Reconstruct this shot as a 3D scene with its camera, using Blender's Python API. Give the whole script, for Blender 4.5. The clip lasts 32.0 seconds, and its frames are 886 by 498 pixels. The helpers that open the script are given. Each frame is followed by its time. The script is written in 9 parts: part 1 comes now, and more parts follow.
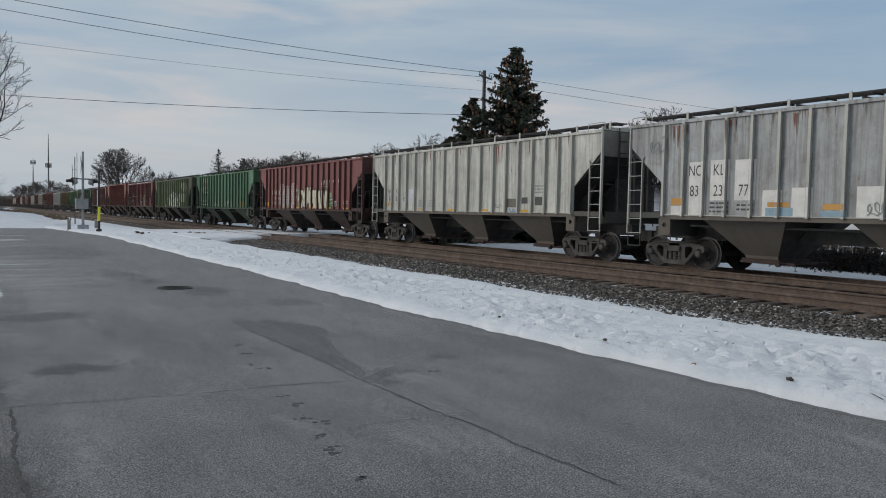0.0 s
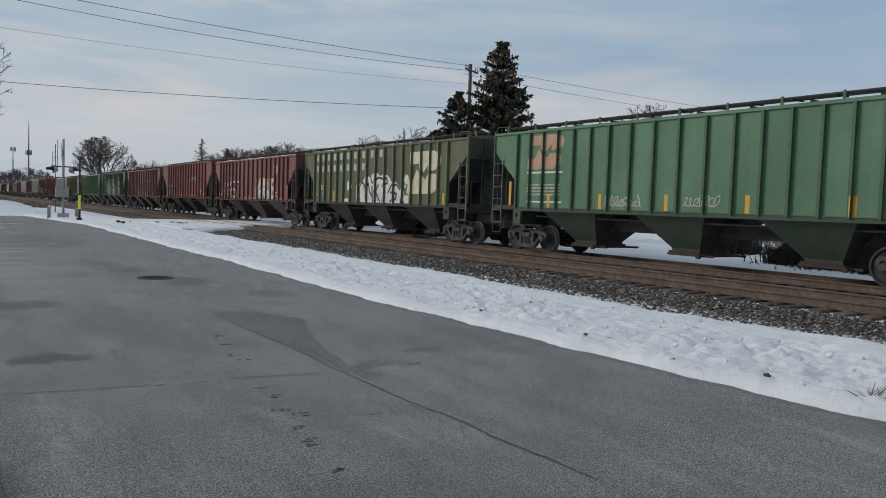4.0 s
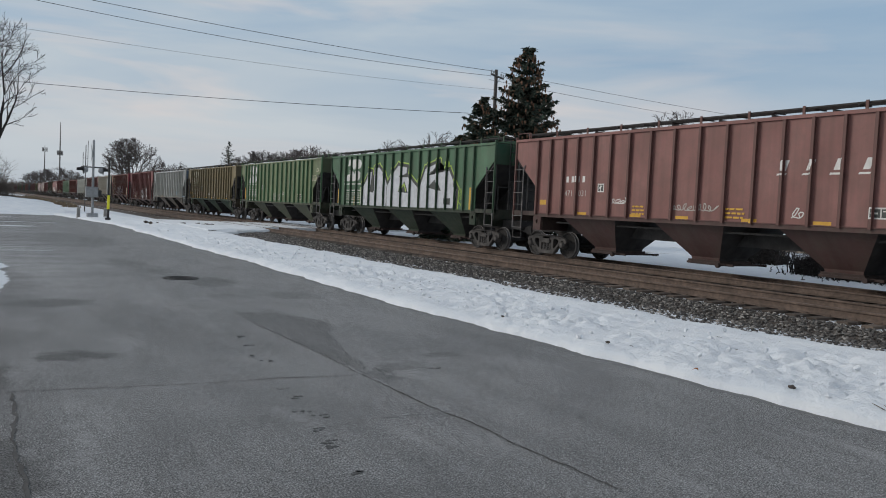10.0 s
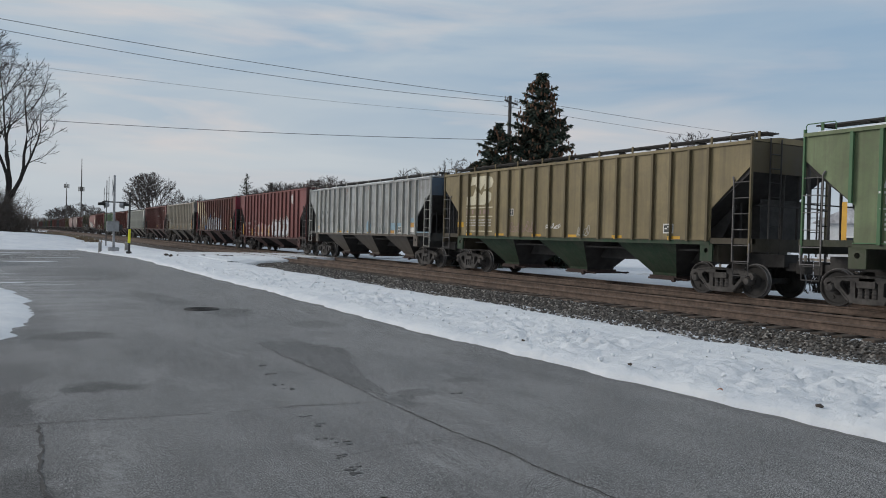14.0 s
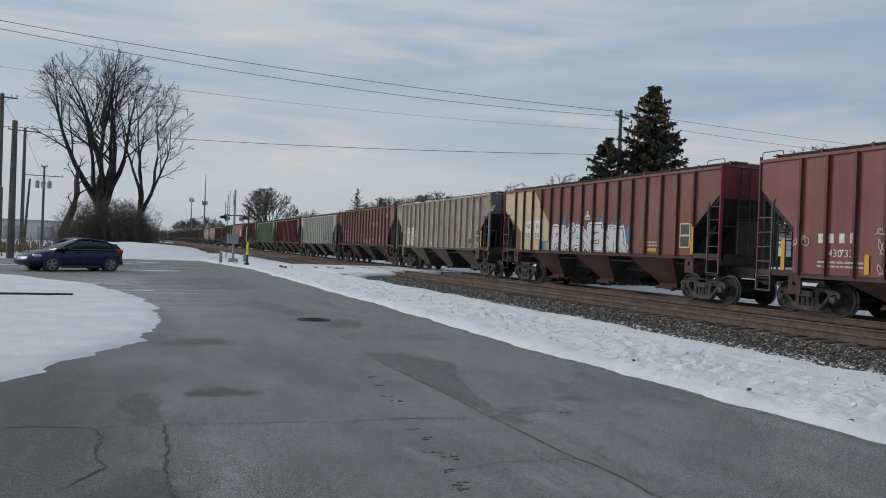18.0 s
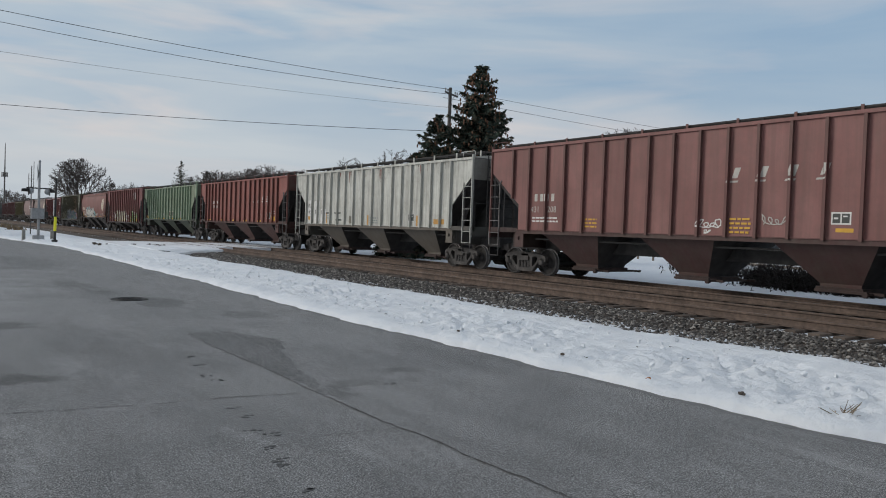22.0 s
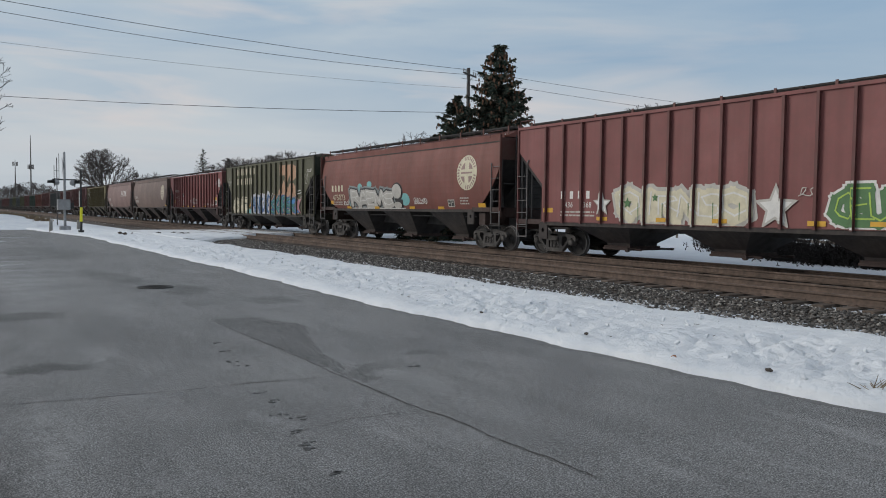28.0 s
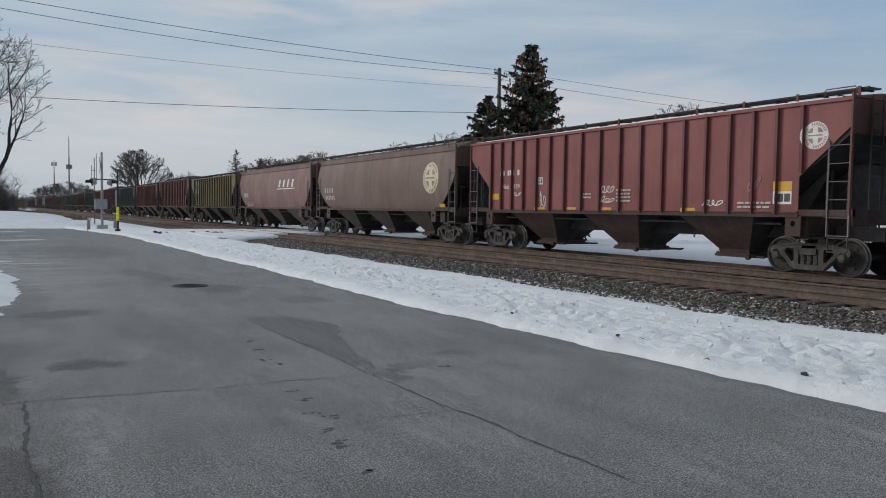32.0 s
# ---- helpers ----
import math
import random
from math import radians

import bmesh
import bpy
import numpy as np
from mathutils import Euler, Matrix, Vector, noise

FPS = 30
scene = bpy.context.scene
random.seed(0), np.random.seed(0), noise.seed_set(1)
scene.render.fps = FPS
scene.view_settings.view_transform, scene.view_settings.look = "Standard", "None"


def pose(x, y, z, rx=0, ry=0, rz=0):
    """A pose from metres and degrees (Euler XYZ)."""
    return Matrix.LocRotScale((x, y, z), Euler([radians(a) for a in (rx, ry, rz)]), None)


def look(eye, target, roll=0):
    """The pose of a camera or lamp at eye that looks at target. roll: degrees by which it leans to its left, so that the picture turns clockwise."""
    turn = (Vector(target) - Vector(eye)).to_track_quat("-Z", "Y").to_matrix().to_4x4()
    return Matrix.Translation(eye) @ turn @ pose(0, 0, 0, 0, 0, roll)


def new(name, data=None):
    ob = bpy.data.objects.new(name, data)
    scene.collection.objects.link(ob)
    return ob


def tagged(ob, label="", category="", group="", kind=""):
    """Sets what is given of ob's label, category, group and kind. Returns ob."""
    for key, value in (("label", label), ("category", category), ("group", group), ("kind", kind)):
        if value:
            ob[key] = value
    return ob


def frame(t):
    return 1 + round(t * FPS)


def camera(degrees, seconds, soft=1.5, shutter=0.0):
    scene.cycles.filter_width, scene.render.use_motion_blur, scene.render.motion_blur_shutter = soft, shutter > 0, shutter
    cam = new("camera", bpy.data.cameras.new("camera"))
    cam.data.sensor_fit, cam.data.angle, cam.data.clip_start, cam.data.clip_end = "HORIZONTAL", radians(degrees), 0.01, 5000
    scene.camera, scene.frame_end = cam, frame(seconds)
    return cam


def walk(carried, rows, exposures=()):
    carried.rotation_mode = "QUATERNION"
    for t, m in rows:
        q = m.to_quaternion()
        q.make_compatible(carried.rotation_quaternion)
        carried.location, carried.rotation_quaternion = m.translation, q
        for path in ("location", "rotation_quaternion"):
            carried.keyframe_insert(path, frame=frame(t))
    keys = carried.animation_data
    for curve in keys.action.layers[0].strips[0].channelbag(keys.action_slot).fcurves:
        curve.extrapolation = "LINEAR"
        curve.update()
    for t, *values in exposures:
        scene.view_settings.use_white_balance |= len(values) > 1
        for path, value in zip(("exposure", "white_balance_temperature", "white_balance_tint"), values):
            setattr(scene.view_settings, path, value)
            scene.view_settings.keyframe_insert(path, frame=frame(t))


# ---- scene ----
# Camera: a hand-held phone at the edge of an asphalt lot beside two railway tracks.
cam = camera(60.48, 32.0, 1.0)
# seconds, x, y, z, then the turn in degrees
PATH = [
    (0.0, -0.044, -0.001, 1.674, 87.23, -1.13, -31.73),
    (0.5, -0.035, 0.009, 1.672, 87.31, -0.72, -31.24),
    (1.0, -0.017, 0.002, 1.673, 87.64, -0.48, -31.25),
    (1.5, -0.023, -0.001, 1.670, 87.58, -0.62, -31.72),
    (2.0, -0.022, -0.005, 1.674, 87.30, -1.03, -32.06),
    (2.5, -0.021, 0.002, 1.667, 87.14, -1.59, -32.19),
    (4.5, -0.012, -0.001, 1.666, 86.64, -2.14, -33.24),
    (5.0, -0.004, -0.000, 1.666, 86.46, -2.41, -33.54),
    (5.5, -0.006, 0.007, 1.667, 86.32, -2.43, -33.27),
    (6.0, -0.016, -0.005, 1.667, 86.30, -2.41, -33.47),
    (6.2, -0.020, -0.003, 1.667, 86.28, -2.44, -33.53),
    (6.3, -0.023, -0.002, 1.666, 86.27, -2.45, -32.78),
    (6.5, -0.027, -0.000, 1.666, 86.25, -2.48, -32.09),
    (7.0, -0.035, -0.018, 1.669, 86.25, -2.54, -32.18),
    (7.5, -0.029, -0.011, 1.667, 86.42, -2.59, -32.14),
    (8.0, -0.032, -0.011, 1.666, 86.56, -2.58, -32.10),
    (8.5, -0.035, -0.015, 1.670, 86.55, -2.65, -32.21),
    (9.0, -0.028, -0.003, 1.665, 86.63, -2.82, -31.89),
    (9.5, -0.023, -0.002, 1.668, 86.94, -2.96, -31.47),
    (10.0, -0.016, -0.011, 1.666, 87.08, -2.74, -31.10),
    (10.5, -0.007, -0.010, 1.666, 87.20, -2.45, -30.88),
    (11.0, -0.014, -0.001, 1.658, 87.28, -2.42, -30.68),
    (11.5, -0.012, 0.007, 1.656, 87.53, -2.85, -30.01),
    (12.0, -0.025, 0.001, 1.661, 87.57, -3.21, -29.28),
    (12.5, -0.025, -0.014, 1.659, 87.51, -3.11, -29.09),
    (13.0, -0.019, -0.017, 1.656, 87.55, -2.32, -29.43),
    (13.5, -0.012, -0.011, 1.653, 87.69, -1.50, -29.74),
    (14.0, -0.038, -0.025, 1.646, 89.05, -1.44, -29.82),
    (14.5, -0.071, -0.035, 1.664, 90.00, -1.35, -28.57),
    (15.0, -0.020, -0.002, 1.636, 90.87, -1.43, -27.08),
    (15.5, -0.049, -0.040, 1.653, 91.28, -1.48, -25.40),
    (17.5, -0.053, 0.003, 1.646, 90.19, -2.04, -23.09),
    (18.0, -0.059, 0.005, 1.646, 89.94, -2.15, -21.84),
    (18.1, -0.033, -0.006, 1.646, 89.83, -2.15, -21.64),
    (18.2, -0.008, -0.017, 1.647, 89.72, -2.15, -21.72),
    (18.3, -0.024, -0.024, 1.643, 89.74, -2.14, -21.62),
    (18.5, -0.057, -0.037, 1.635, 89.79, -2.14, -23.06),
    (18.6, -0.047, -0.036, 1.635, 89.75, -2.14, -25.04),
    (18.7, -0.038, -0.034, 1.634, 89.71, -2.13, -26.86),
    (18.8, -0.028, -0.033, 1.634, 89.67, -2.13, -28.32),
    (18.9, -0.019, -0.031, 1.633, 89.62, -2.12, -29.23),
    (19.0, -0.009, -0.030, 1.633, 89.58, -2.12, -30.43),
    (19.2, -0.003, -0.029, 1.625, 89.47, -2.07, -31.41),
    (19.5, 0.006, -0.027, 1.613, 89.32, -1.99, -32.43),
    (20.0, -0.003, -0.033, 1.635, 89.29, -1.85, -33.35),
    (20.5, 0.006, -0.033, 1.619, 89.32, -1.98, -33.51),
    (21.0, 0.023, -0.015, 1.620, 89.12, -2.08, -33.59),
    (21.5, 0.033, -0.014, 1.626, 88.81, -2.04, -33.90),
    (22.0, 0.036, -0.016, 1.624, 88.57, -2.02, -34.34),
    (22.5, 0.037, -0.023, 1.623, 88.36, -1.80, -34.61),
    (23.0, 0.037, -0.021, 1.623, 88.09, -1.75, -34.41),
    (23.5, 0.038, -0.017, 1.623, 88.05, -1.81, -34.59),
    (24.0, 0.043, -0.016, 1.629, 88.00, -1.78, -35.31),
    (24.5, 0.041, -0.036, 1.628, 87.82, -1.78, -35.64),
    (26.5, 0.044, -0.016, 1.626, 87.45, -1.18, -35.07),
    (27.0, 0.047, -0.014, 1.626, 87.35, -1.24, -34.80),
    (27.2, 0.047, -0.012, 1.624, 87.30, -1.16, -33.72),
    (27.5, 0.047, -0.008, 1.622, 87.22, -1.04, -33.03),
    (28.0, 0.054, -0.005, 1.626, 87.16, -0.69, -32.73),
    (28.5, 0.052, 0.000, 1.626, 87.21, -0.29, -32.47),
    (29.0, 0.046, -0.002, 1.624, 87.18, -0.18, -32.11),
    (29.5, 0.047, -0.000, 1.626, 87.09, -0.28, -31.46),
    (30.0, 0.029, -0.015, 1.634, 87.15, -0.45, -30.99),
    (30.5, 0.035, -0.005, 1.631, 87.27, -0.52, -31.74),
    (31.0, 0.042, -0.011, 1.628, 87.42, -0.57, -32.64),
    (31.5, 0.041, -0.006, 1.627, 87.38, -0.90, -33.30),
    (31.7, 0.035, -0.012, 1.630, 87.28, -0.87, -33.00),
    (31.9, 0.028, -0.019, 1.633, 87.18, -0.84, -31.27),
    (32.0, 0.025, -0.022, 1.634, 87.13, -0.83, -30.47),
]
walk(cam, [(r[0], pose(*r[1:])) for r in PATH], [(0.0, -0.12, 6390, 10), (2.5, -0.12, 6390, 10), (4.5, -0.05, 6410, 10), (13.0, 0.0, 6410, 10), (15.0, -0.06, 6390, 10), (19.0, -0.07, 6390, 10), (20.0, -0.02, 6410, 10), (24.0, 0.0, 6410, 10), (32.0, -0.02, 6410, 10)])

# ---- sky and sun: a winter afternoon under thin cloud ----
SUN_AZ, SUN_EL = 305.0, 24.0        # degrees clockwise from +y, and above the horizon


def build_world():
    w = bpy.data.worlds.new("winter_sky")
    scene.world = w
    w.use_nodes = True
    nt = w.node_tree
    nt.nodes.clear()
    N = nt.nodes.new
    L = nt.links.new
    out, bg = N("ShaderNodeOutputWorld"), N("ShaderNodeBackground")
    sky = N("ShaderNodeTexSky")
    sky.sky_type, sky.sun_disc = 'NISHITA', False
    sky.sun_elevation, sky.sun_rotation = radians(SUN_EL), radians(SUN_AZ)
    sky.air_density, sky.dust_density = 1.0, 2.0
    co, mp = N("ShaderNodeTexCoord"), N("ShaderNodeMapping")
    mp.inputs["Scale"].default_value = (1.0, 1.0, 6.5)
    mp.inputs["Rotation"].default_value = (0.10, -0.12, 0.3)
    n1, n2 = N("ShaderNodeTexNoise"), N("ShaderNodeTexNoise")
    n1.inputs["Scale"].default_value, n1.inputs["Detail"].default_value = 2.3, 7.0
    n1.inputs["Roughness"].default_value = 0.5
    n1.inputs["Distortion"].default_value = 0.5
    n2.inputs["Scale"].default_value, n2.inputs["Detail"].default_value = 0.9, 3.0
    r1, r2 = N("ShaderNodeValToRGB"), N("ShaderNodeValToRGB")
    r1.color_ramp.elements[0].position, r1.color_ramp.elements[0].color = 0.32, (0.0, 0.0, 0.0, 1)
    r1.color_ramp.elements[1].position, r1.color_ramp.elements[1].color = 0.62, (1, 1, 1, 1)
    r2.color_ramp.elements[0].position, r2.color_ramp.elements[0].color = 0.38, (4.85, 5.55, 6.1, 1)
    r2.color_ramp.elements[1].position, r2.color_ramp.elements[1].color = 0.62, (5.5, 6.1, 6.45, 1)
    blue = N("ShaderNodeMix")
    blue.data_type = 'RGBA'
    blue.inputs["Factor"].default_value = 0.72
    blue.inputs["B"].default_value = (2.75, 4.25, 5.9, 1)
    mix = N("ShaderNodeMix")
    mix.data_type = 'RGBA'
    sep, band = N("ShaderNodeSeparateXYZ"), N("ShaderNodeMapRange")
    band.inputs["From Min"].default_value, band.inputs["From Max"].default_value = 0.0, 0.26
    band.inputs["To Min"].default_value, band.inputs["To Max"].default_value = 1.0, 0.0
    warm = N("ShaderNodeMix")
    warm.data_type = 'RGBA'
    warm.inputs["B"].default_value = (5.3, 5.6, 5.85, 1)
    wf = N("ShaderNodeMath")
    wf.operation = 'MULTIPLY'
    wf.inputs[1].default_value = 0.75
    bg.inputs["Strength"].default_value = 0.1
    L(co.outputs["Generated"], mp.inputs["Vector"])
    L(co.outputs["Generated"], sep.inputs[0])
    L(mp.outputs[0], n1.inputs["Vector"])
    L(mp.outputs[0], n2.inputs["Vector"])
    L(n1.outputs["Fac"], r1.inputs[0])
    L(n2.outputs["Fac"], r2.inputs[0])
    L(sky.outputs[0], blue.inputs["A"])
    thin, tf = N("ShaderNodeMapRange"), N("ShaderNodeMath")
    tf.operation = 'MULTIPLY'
    thin.inputs["From Min"].default_value, thin.inputs["From Max"].default_value, thin.inputs["To Min"].default_value, thin.inputs["To Max"].default_value = 0.35, 0.8, 1.0, 0.35
    L(sep.outputs["X"], thin.inputs["Value"])
    L(r1.outputs[0], tf.inputs[0])
    L(thin.outputs[0], tf.inputs[1])
    L(tf.outputs[0], mix.inputs["Factor"])
    L(blue.outputs["Result"], mix.inputs["A"])
    L(r2.outputs[0], mix.inputs["B"])
    L(sep.outputs["Z"], band.inputs["Value"])
    L(band.outputs[0], wf.inputs[0])
    L(wf.outputs[0], warm.inputs["Factor"])
    L(mix.outputs["Result"], warm.inputs["A"])
    # cream streaks low in the sky
    n3, r3, win = N("ShaderNodeTexNoise"), N("ShaderNodeValToRGB"), N("ShaderNodeValToRGB")
    n3.inputs["Scale"].default_value, n3.inputs["Detail"].default_value, n3.inputs["Distortion"].default_value = 3.1, 5.0, 0.4
    r3.color_ramp.elements[0].position, r3.color_ramp.elements[1].position = 0.45, 0.66
    for e, (p, c) in zip([win.color_ramp.elements[0], win.color_ramp.elements[1], win.color_ramp.elements.new(0.13), win.color_ramp.elements.new(0.2)], ((0.03, 0.0), (0.32, 0.0), (0.13, 1.0), (0.2, 0.7))):
        e.position, e.color = p, (c, c, c, 1)
    cf, cream = N("ShaderNodeMath"), N("ShaderNodeMix")
    cf.operation, cream.data_type = 'MULTIPLY', 'RGBA'
    cream.inputs["B"].default_value = (7.0, 6.35, 6.05, 1)
    L(mp.outputs[0], n3.inputs["Vector"])
    L(n3.outputs["Fac"], r3.inputs[0])
    L(sep.outputs["Z"], win.inputs[0])
    cf2 = N("ShaderNodeMath")
    cf2.operation = 'MULTIPLY'
    L(r3.outputs[0], cf2.inputs[0])
    L(thin.outputs[0], cf2.inputs[1])
    L(cf2.outputs[0], cf.inputs[0])
    L(win.outputs[0], cf.inputs[1])
    L(cf.outputs[0], cream.inputs["Factor"])
    L(warm.outputs["Result"], cream.inputs["A"])
    L(cream.outputs["Result"], bg.inputs["Color"])
    L(bg.outputs[0], out.inputs[0])
    lamp = bpy.data.lights.new("sun", 'SUN')
    lamp.energy, lamp.angle, lamp.color = 1.5, radians(26), (1.0, 0.94, 0.86)
    a, e = radians(SUN_AZ), radians(SUN_EL)
    ob = new("sun", lamp)
    ob.matrix_world = look((math.sin(a) * math.cos(e) * 80, math.cos(a) * math.cos(e) * 80, math.sin(e) * 80), (0, 0, 0))


build_world()


# ---- small tools ----
def part(name, bm, material, parent, label="", smooth=False):
    """Link a bmesh as one mesh under a thing or a part."""
    me = bpy.data.meshes.new(name)
    bm.to_mesh(me)
    bm.free()
    return part_mesh(name, me, material, parent, label, smooth)


def part_mesh(name, me, material, parent, label="", smooth=False):
    for m in (material if isinstance(material, (list, tuple)) else [material]):
        me.materials.append(m)
    if smooth:
        me.polygons.foreach_set("use_smooth", [True] * len(me.polygons))
    ob = new(name, me)
    if parent:
        ob.parent = parent
    if label:
        tagged(ob, label)
    return ob


def piece(name, me, parent, m):
    """One more object on a mesh that already exists."""
    ob = new(name, me)
    ob.parent = parent
    ob.matrix_basis = m
    return ob


def empty(name, label, category, group="", m=None):
    ob = new(name)
    ob.empty_display_size = 0.3
    if m:
        ob.matrix_basis = m
    return tagged(ob, label, category, group)


def bm_new():
    return bmesh.new()


def add_box(bm, x0, x1, y0, y1, z0, z1, m=None):
    v = [bm.verts.new(p) for p in ((x0, y0, z0), (x1, y0, z0), (x1, y1, z0), (x0, y1, z0), (x0, y0, z1), (x1, y0, z1), (x1, y1, z1), (x0, y1, z1))]
    for f in ((3, 2, 1, 0), (4, 5, 6, 7), (0, 1, 5, 4), (1, 2, 6, 5), (2, 3, 7, 6), (3, 0, 4, 7)):
        bm.faces.new([v[i] for i in f])
    if m:
        bmesh.ops.transform(bm, matrix=m, verts=v)
    return v


def bevel_all(bm, w, seg=1):
    bmesh.ops.bevel(bm, geom=bm.edges[:], offset=w, segments=seg, affect='EDGES', clamp_overlap=True)
    return bm


def bbox(x0, x1, y0, y1, z0, z1, w=0.01):
    bm = bm_new()
    add_box(bm, x0, x1, y0, y1, z0, z1)
    return bevel_all(bm, w) if w else bm


def add_prism(bm, poly, a0, a1, axis='x'):
    """A polygon pushed along an axis. For 'x' the polygon is in (y, z), for 'y' in (x, z), for 'z' in (x, y)."""
    def at(p, a):
        return {'x': (a, p[0], p[1]), 'y': (p[0], a, p[1]), 'z': (p[0], p[1], a)}[axis]
    lo, hi = [bm.verts.new(at(p, a0)) for p in poly], [bm.verts.new(at(p, a1)) for p in poly]
    n = len(poly)
    fs = [bm.faces.new(lo), bm.faces.new(hi[::-1])]
    for i in range(n):
        fs.append(bm.faces.new((lo[i], hi[i], hi[(i + 1) % n], lo[(i + 1) % n])))
    bmesh.ops.recalc_face_normals(bm, faces=fs)
    return lo + hi


def add_tube(bm, p, q, r0, r1=None, n=6, caps=True):
    """A tapered tube from p to q."""
    p, q = Vector(p), Vector(q)
    r1 = r0 if r1 is None else r1
    d = (q - p).normalized()
    u = d.orthogonal().normalized()
    w = d.cross(u)
    ring = [[bm.verts.new(c + (u * math.cos(a) + w * math.sin(a)) * r) for a in [i * math.tau / n for i in range(n)]] for c, r in ((p, r0), (q, r1))]
    for i in range(n):
        bm.faces.new((ring[0][i], ring[0][(i + 1) % n], ring[1][(i + 1) % n], ring[1][i]))
    if caps:
        bm.faces.new(ring[0][::-1])
        bm.faces.new(ring[1])
    return ring


def add_path(bm, pts, radii, n=5):
    """One unbroken tube along points."""
    rings = []
    for i, p in enumerate(pts):
        d = (Vector(pts[min(i + 1, len(pts) - 1)]) - Vector(pts[max(i - 1, 0)])).normalized()
        u = d.orthogonal().normalized()
        if rings and abs(d.z) < 0.99:
            u = d.cross(Vector((0, 0, 1))).normalized()
        elif abs(d.z) < 0.99:
            u = d.cross(Vector((0, 0, 1))).normalized()
        w = d.cross(u)
        r = radii if isinstance(radii, float) else radii[i]
        rings.append([bm.verts.new(Vector(p) + (u * math.cos(a) + w * math.sin(a)) * r) for a in [k * math.tau / n for k in range(n)]])
    for a, b in zip(rings, rings[1:]):
        for i in range(n):
            bm.faces.new((a[i], a[(i + 1) % n], b[(i + 1) % n], b[i]))
    bm.faces.new(rings[0][::-1])
    bm.faces.new(rings[-1])


def add_lathe(bm, prof, n=24, axis='x', centre=(0, 0, 0)):
    """A profile of (along, radius) turned round an axis."""
    rings = []
    for a, r in prof:
        ring = []
        for i in range(n):
            t = i * math.tau / n
            c, s = r * math.cos(t), r * math.sin(t)
            p = {'x': (a, c, s), 'y': (c, a, s), 'z': (c, s, a)}[axis]
            ring.append(bm.verts.new(Vector(p) + Vector(centre)))
        rings.append(ring)
    fs = []
    for k in range(len(rings) - 1):
        for i in range(n):
            fs.append(bm.faces.new((rings[k][i], rings[k][(i + 1) % n], rings[k + 1][(i + 1) % n], rings[k + 1][i])))
    if prof[0][1] > 1e-4:
        fs.append(bm.faces.new(rings[0]))
    if prof[-1][1] > 1e-4:
        fs.append(bm.faces.new(rings[-1][::-1]))
    bmesh.ops.recalc_face_normals(bm, faces=fs)


# ---- materials ----
def nodes_of(name):
    m = bpy.data.materials.new(name)
    m.use_nodes = True
    nt = m.node_tree
    return m, nt, nt.nodes["Principled BSDF"], nt.nodes.new, nt.links.new


def noise_node(N, L, vec, scale, detail=4.0, rough=0.6, distort=0.0):
    n = N("ShaderNodeTexNoise")
    n.inputs["Scale"].default_value, n.inputs["Detail"].default_value = scale, detail
    n.inputs["Roughness"].default_value, n.inputs["Distortion"].default_value = rough, distort
    if vec is not None:
        L(vec, n.inputs["Vector"])
    return n.outputs["Fac"]


def ramp(N, L, fac, stops):
    r = N("ShaderNodeValToRGB")
    e = r.color_ramp.elements
    while len(e) < len(stops):
        e.new(0.5)
    for k, (p, c) in zip(e, stops):
        k.position, k.color = p, (*c, 1) if len(c) == 3 else c
    L(fac, r.inputs[0])
    return r.outputs[0]


def mixc(N, L, fac, a, b, mode='MIX'):
    m = N("ShaderNodeMix")
    m.data_type, m.blend_type = 'RGBA', mode
    for v, k in ((fac, "Factor"), (a, "A"), (b, "B")):
        if isinstance(v, (int, float)):
            m.inputs[k].default_value = v
        elif isinstance(v, tuple):
            m.inputs[k].default_value = (*v, 1)
        else:
            L(v, m.inputs[k])
    return m.outputs["Result"]


def bump(N, L, bsdf, height, strength, dist=0.01):
    b = N("ShaderNodeBump")
    b.inputs["Strength"].default_value, b.inputs["Distance"].default_value = strength, dist
    L(height, b.inputs["Height"])
    L(b.outputs[0], bsdf.inputs["Normal"])


def coords(N, L, scale=(1, 1, 1), kind="Object"):
    c, m = N("ShaderNodeTexCoord"), N("ShaderNodeMapping")
    m.inputs["Scale"].default_value = scale
    L(c.outputs[kind], m.inputs["Vector"])
    return m.outputs[0]


def grey(v):
    return (v, v, v)


def mat_plain(name, col, rough=0.6, metal=0.0, var=0.25, scale=6.0, bumpy=0.15, kind="Object"):
    """A surface with fine grain and slow stains."""
    m, nt, b, N, L = nodes_of(name)
    v = coords(N, L, kind=kind)
    a = noise_node(N, L, v, scale, 6, 0.65)
    c = noise_node(N, L, v, scale * 0.17, 3, 0.5)
    dark, light = tuple(k * (1 - var) for k in col), tuple(min(1, k * (1 + var)) for k in col)
    c1 = ramp(N, L, a, [(0.3, dark), (0.7, light)])
    c2 = ramp(N, L, c, [(0.35, grey(1 - var)), (0.65, grey(1.0))])
    L(mixc(N, L, 1.0, c1, c2, 'MULTIPLY'), b.inputs["Base Color"])
    b.inputs["Roughness"].default_value, b.inputs["Metallic"].default_value = rough, metal
    if bumpy:
        bump(N, L, b, noise_node(N, L, v, scale * 5, 3), bumpy, 0.004)
    return m


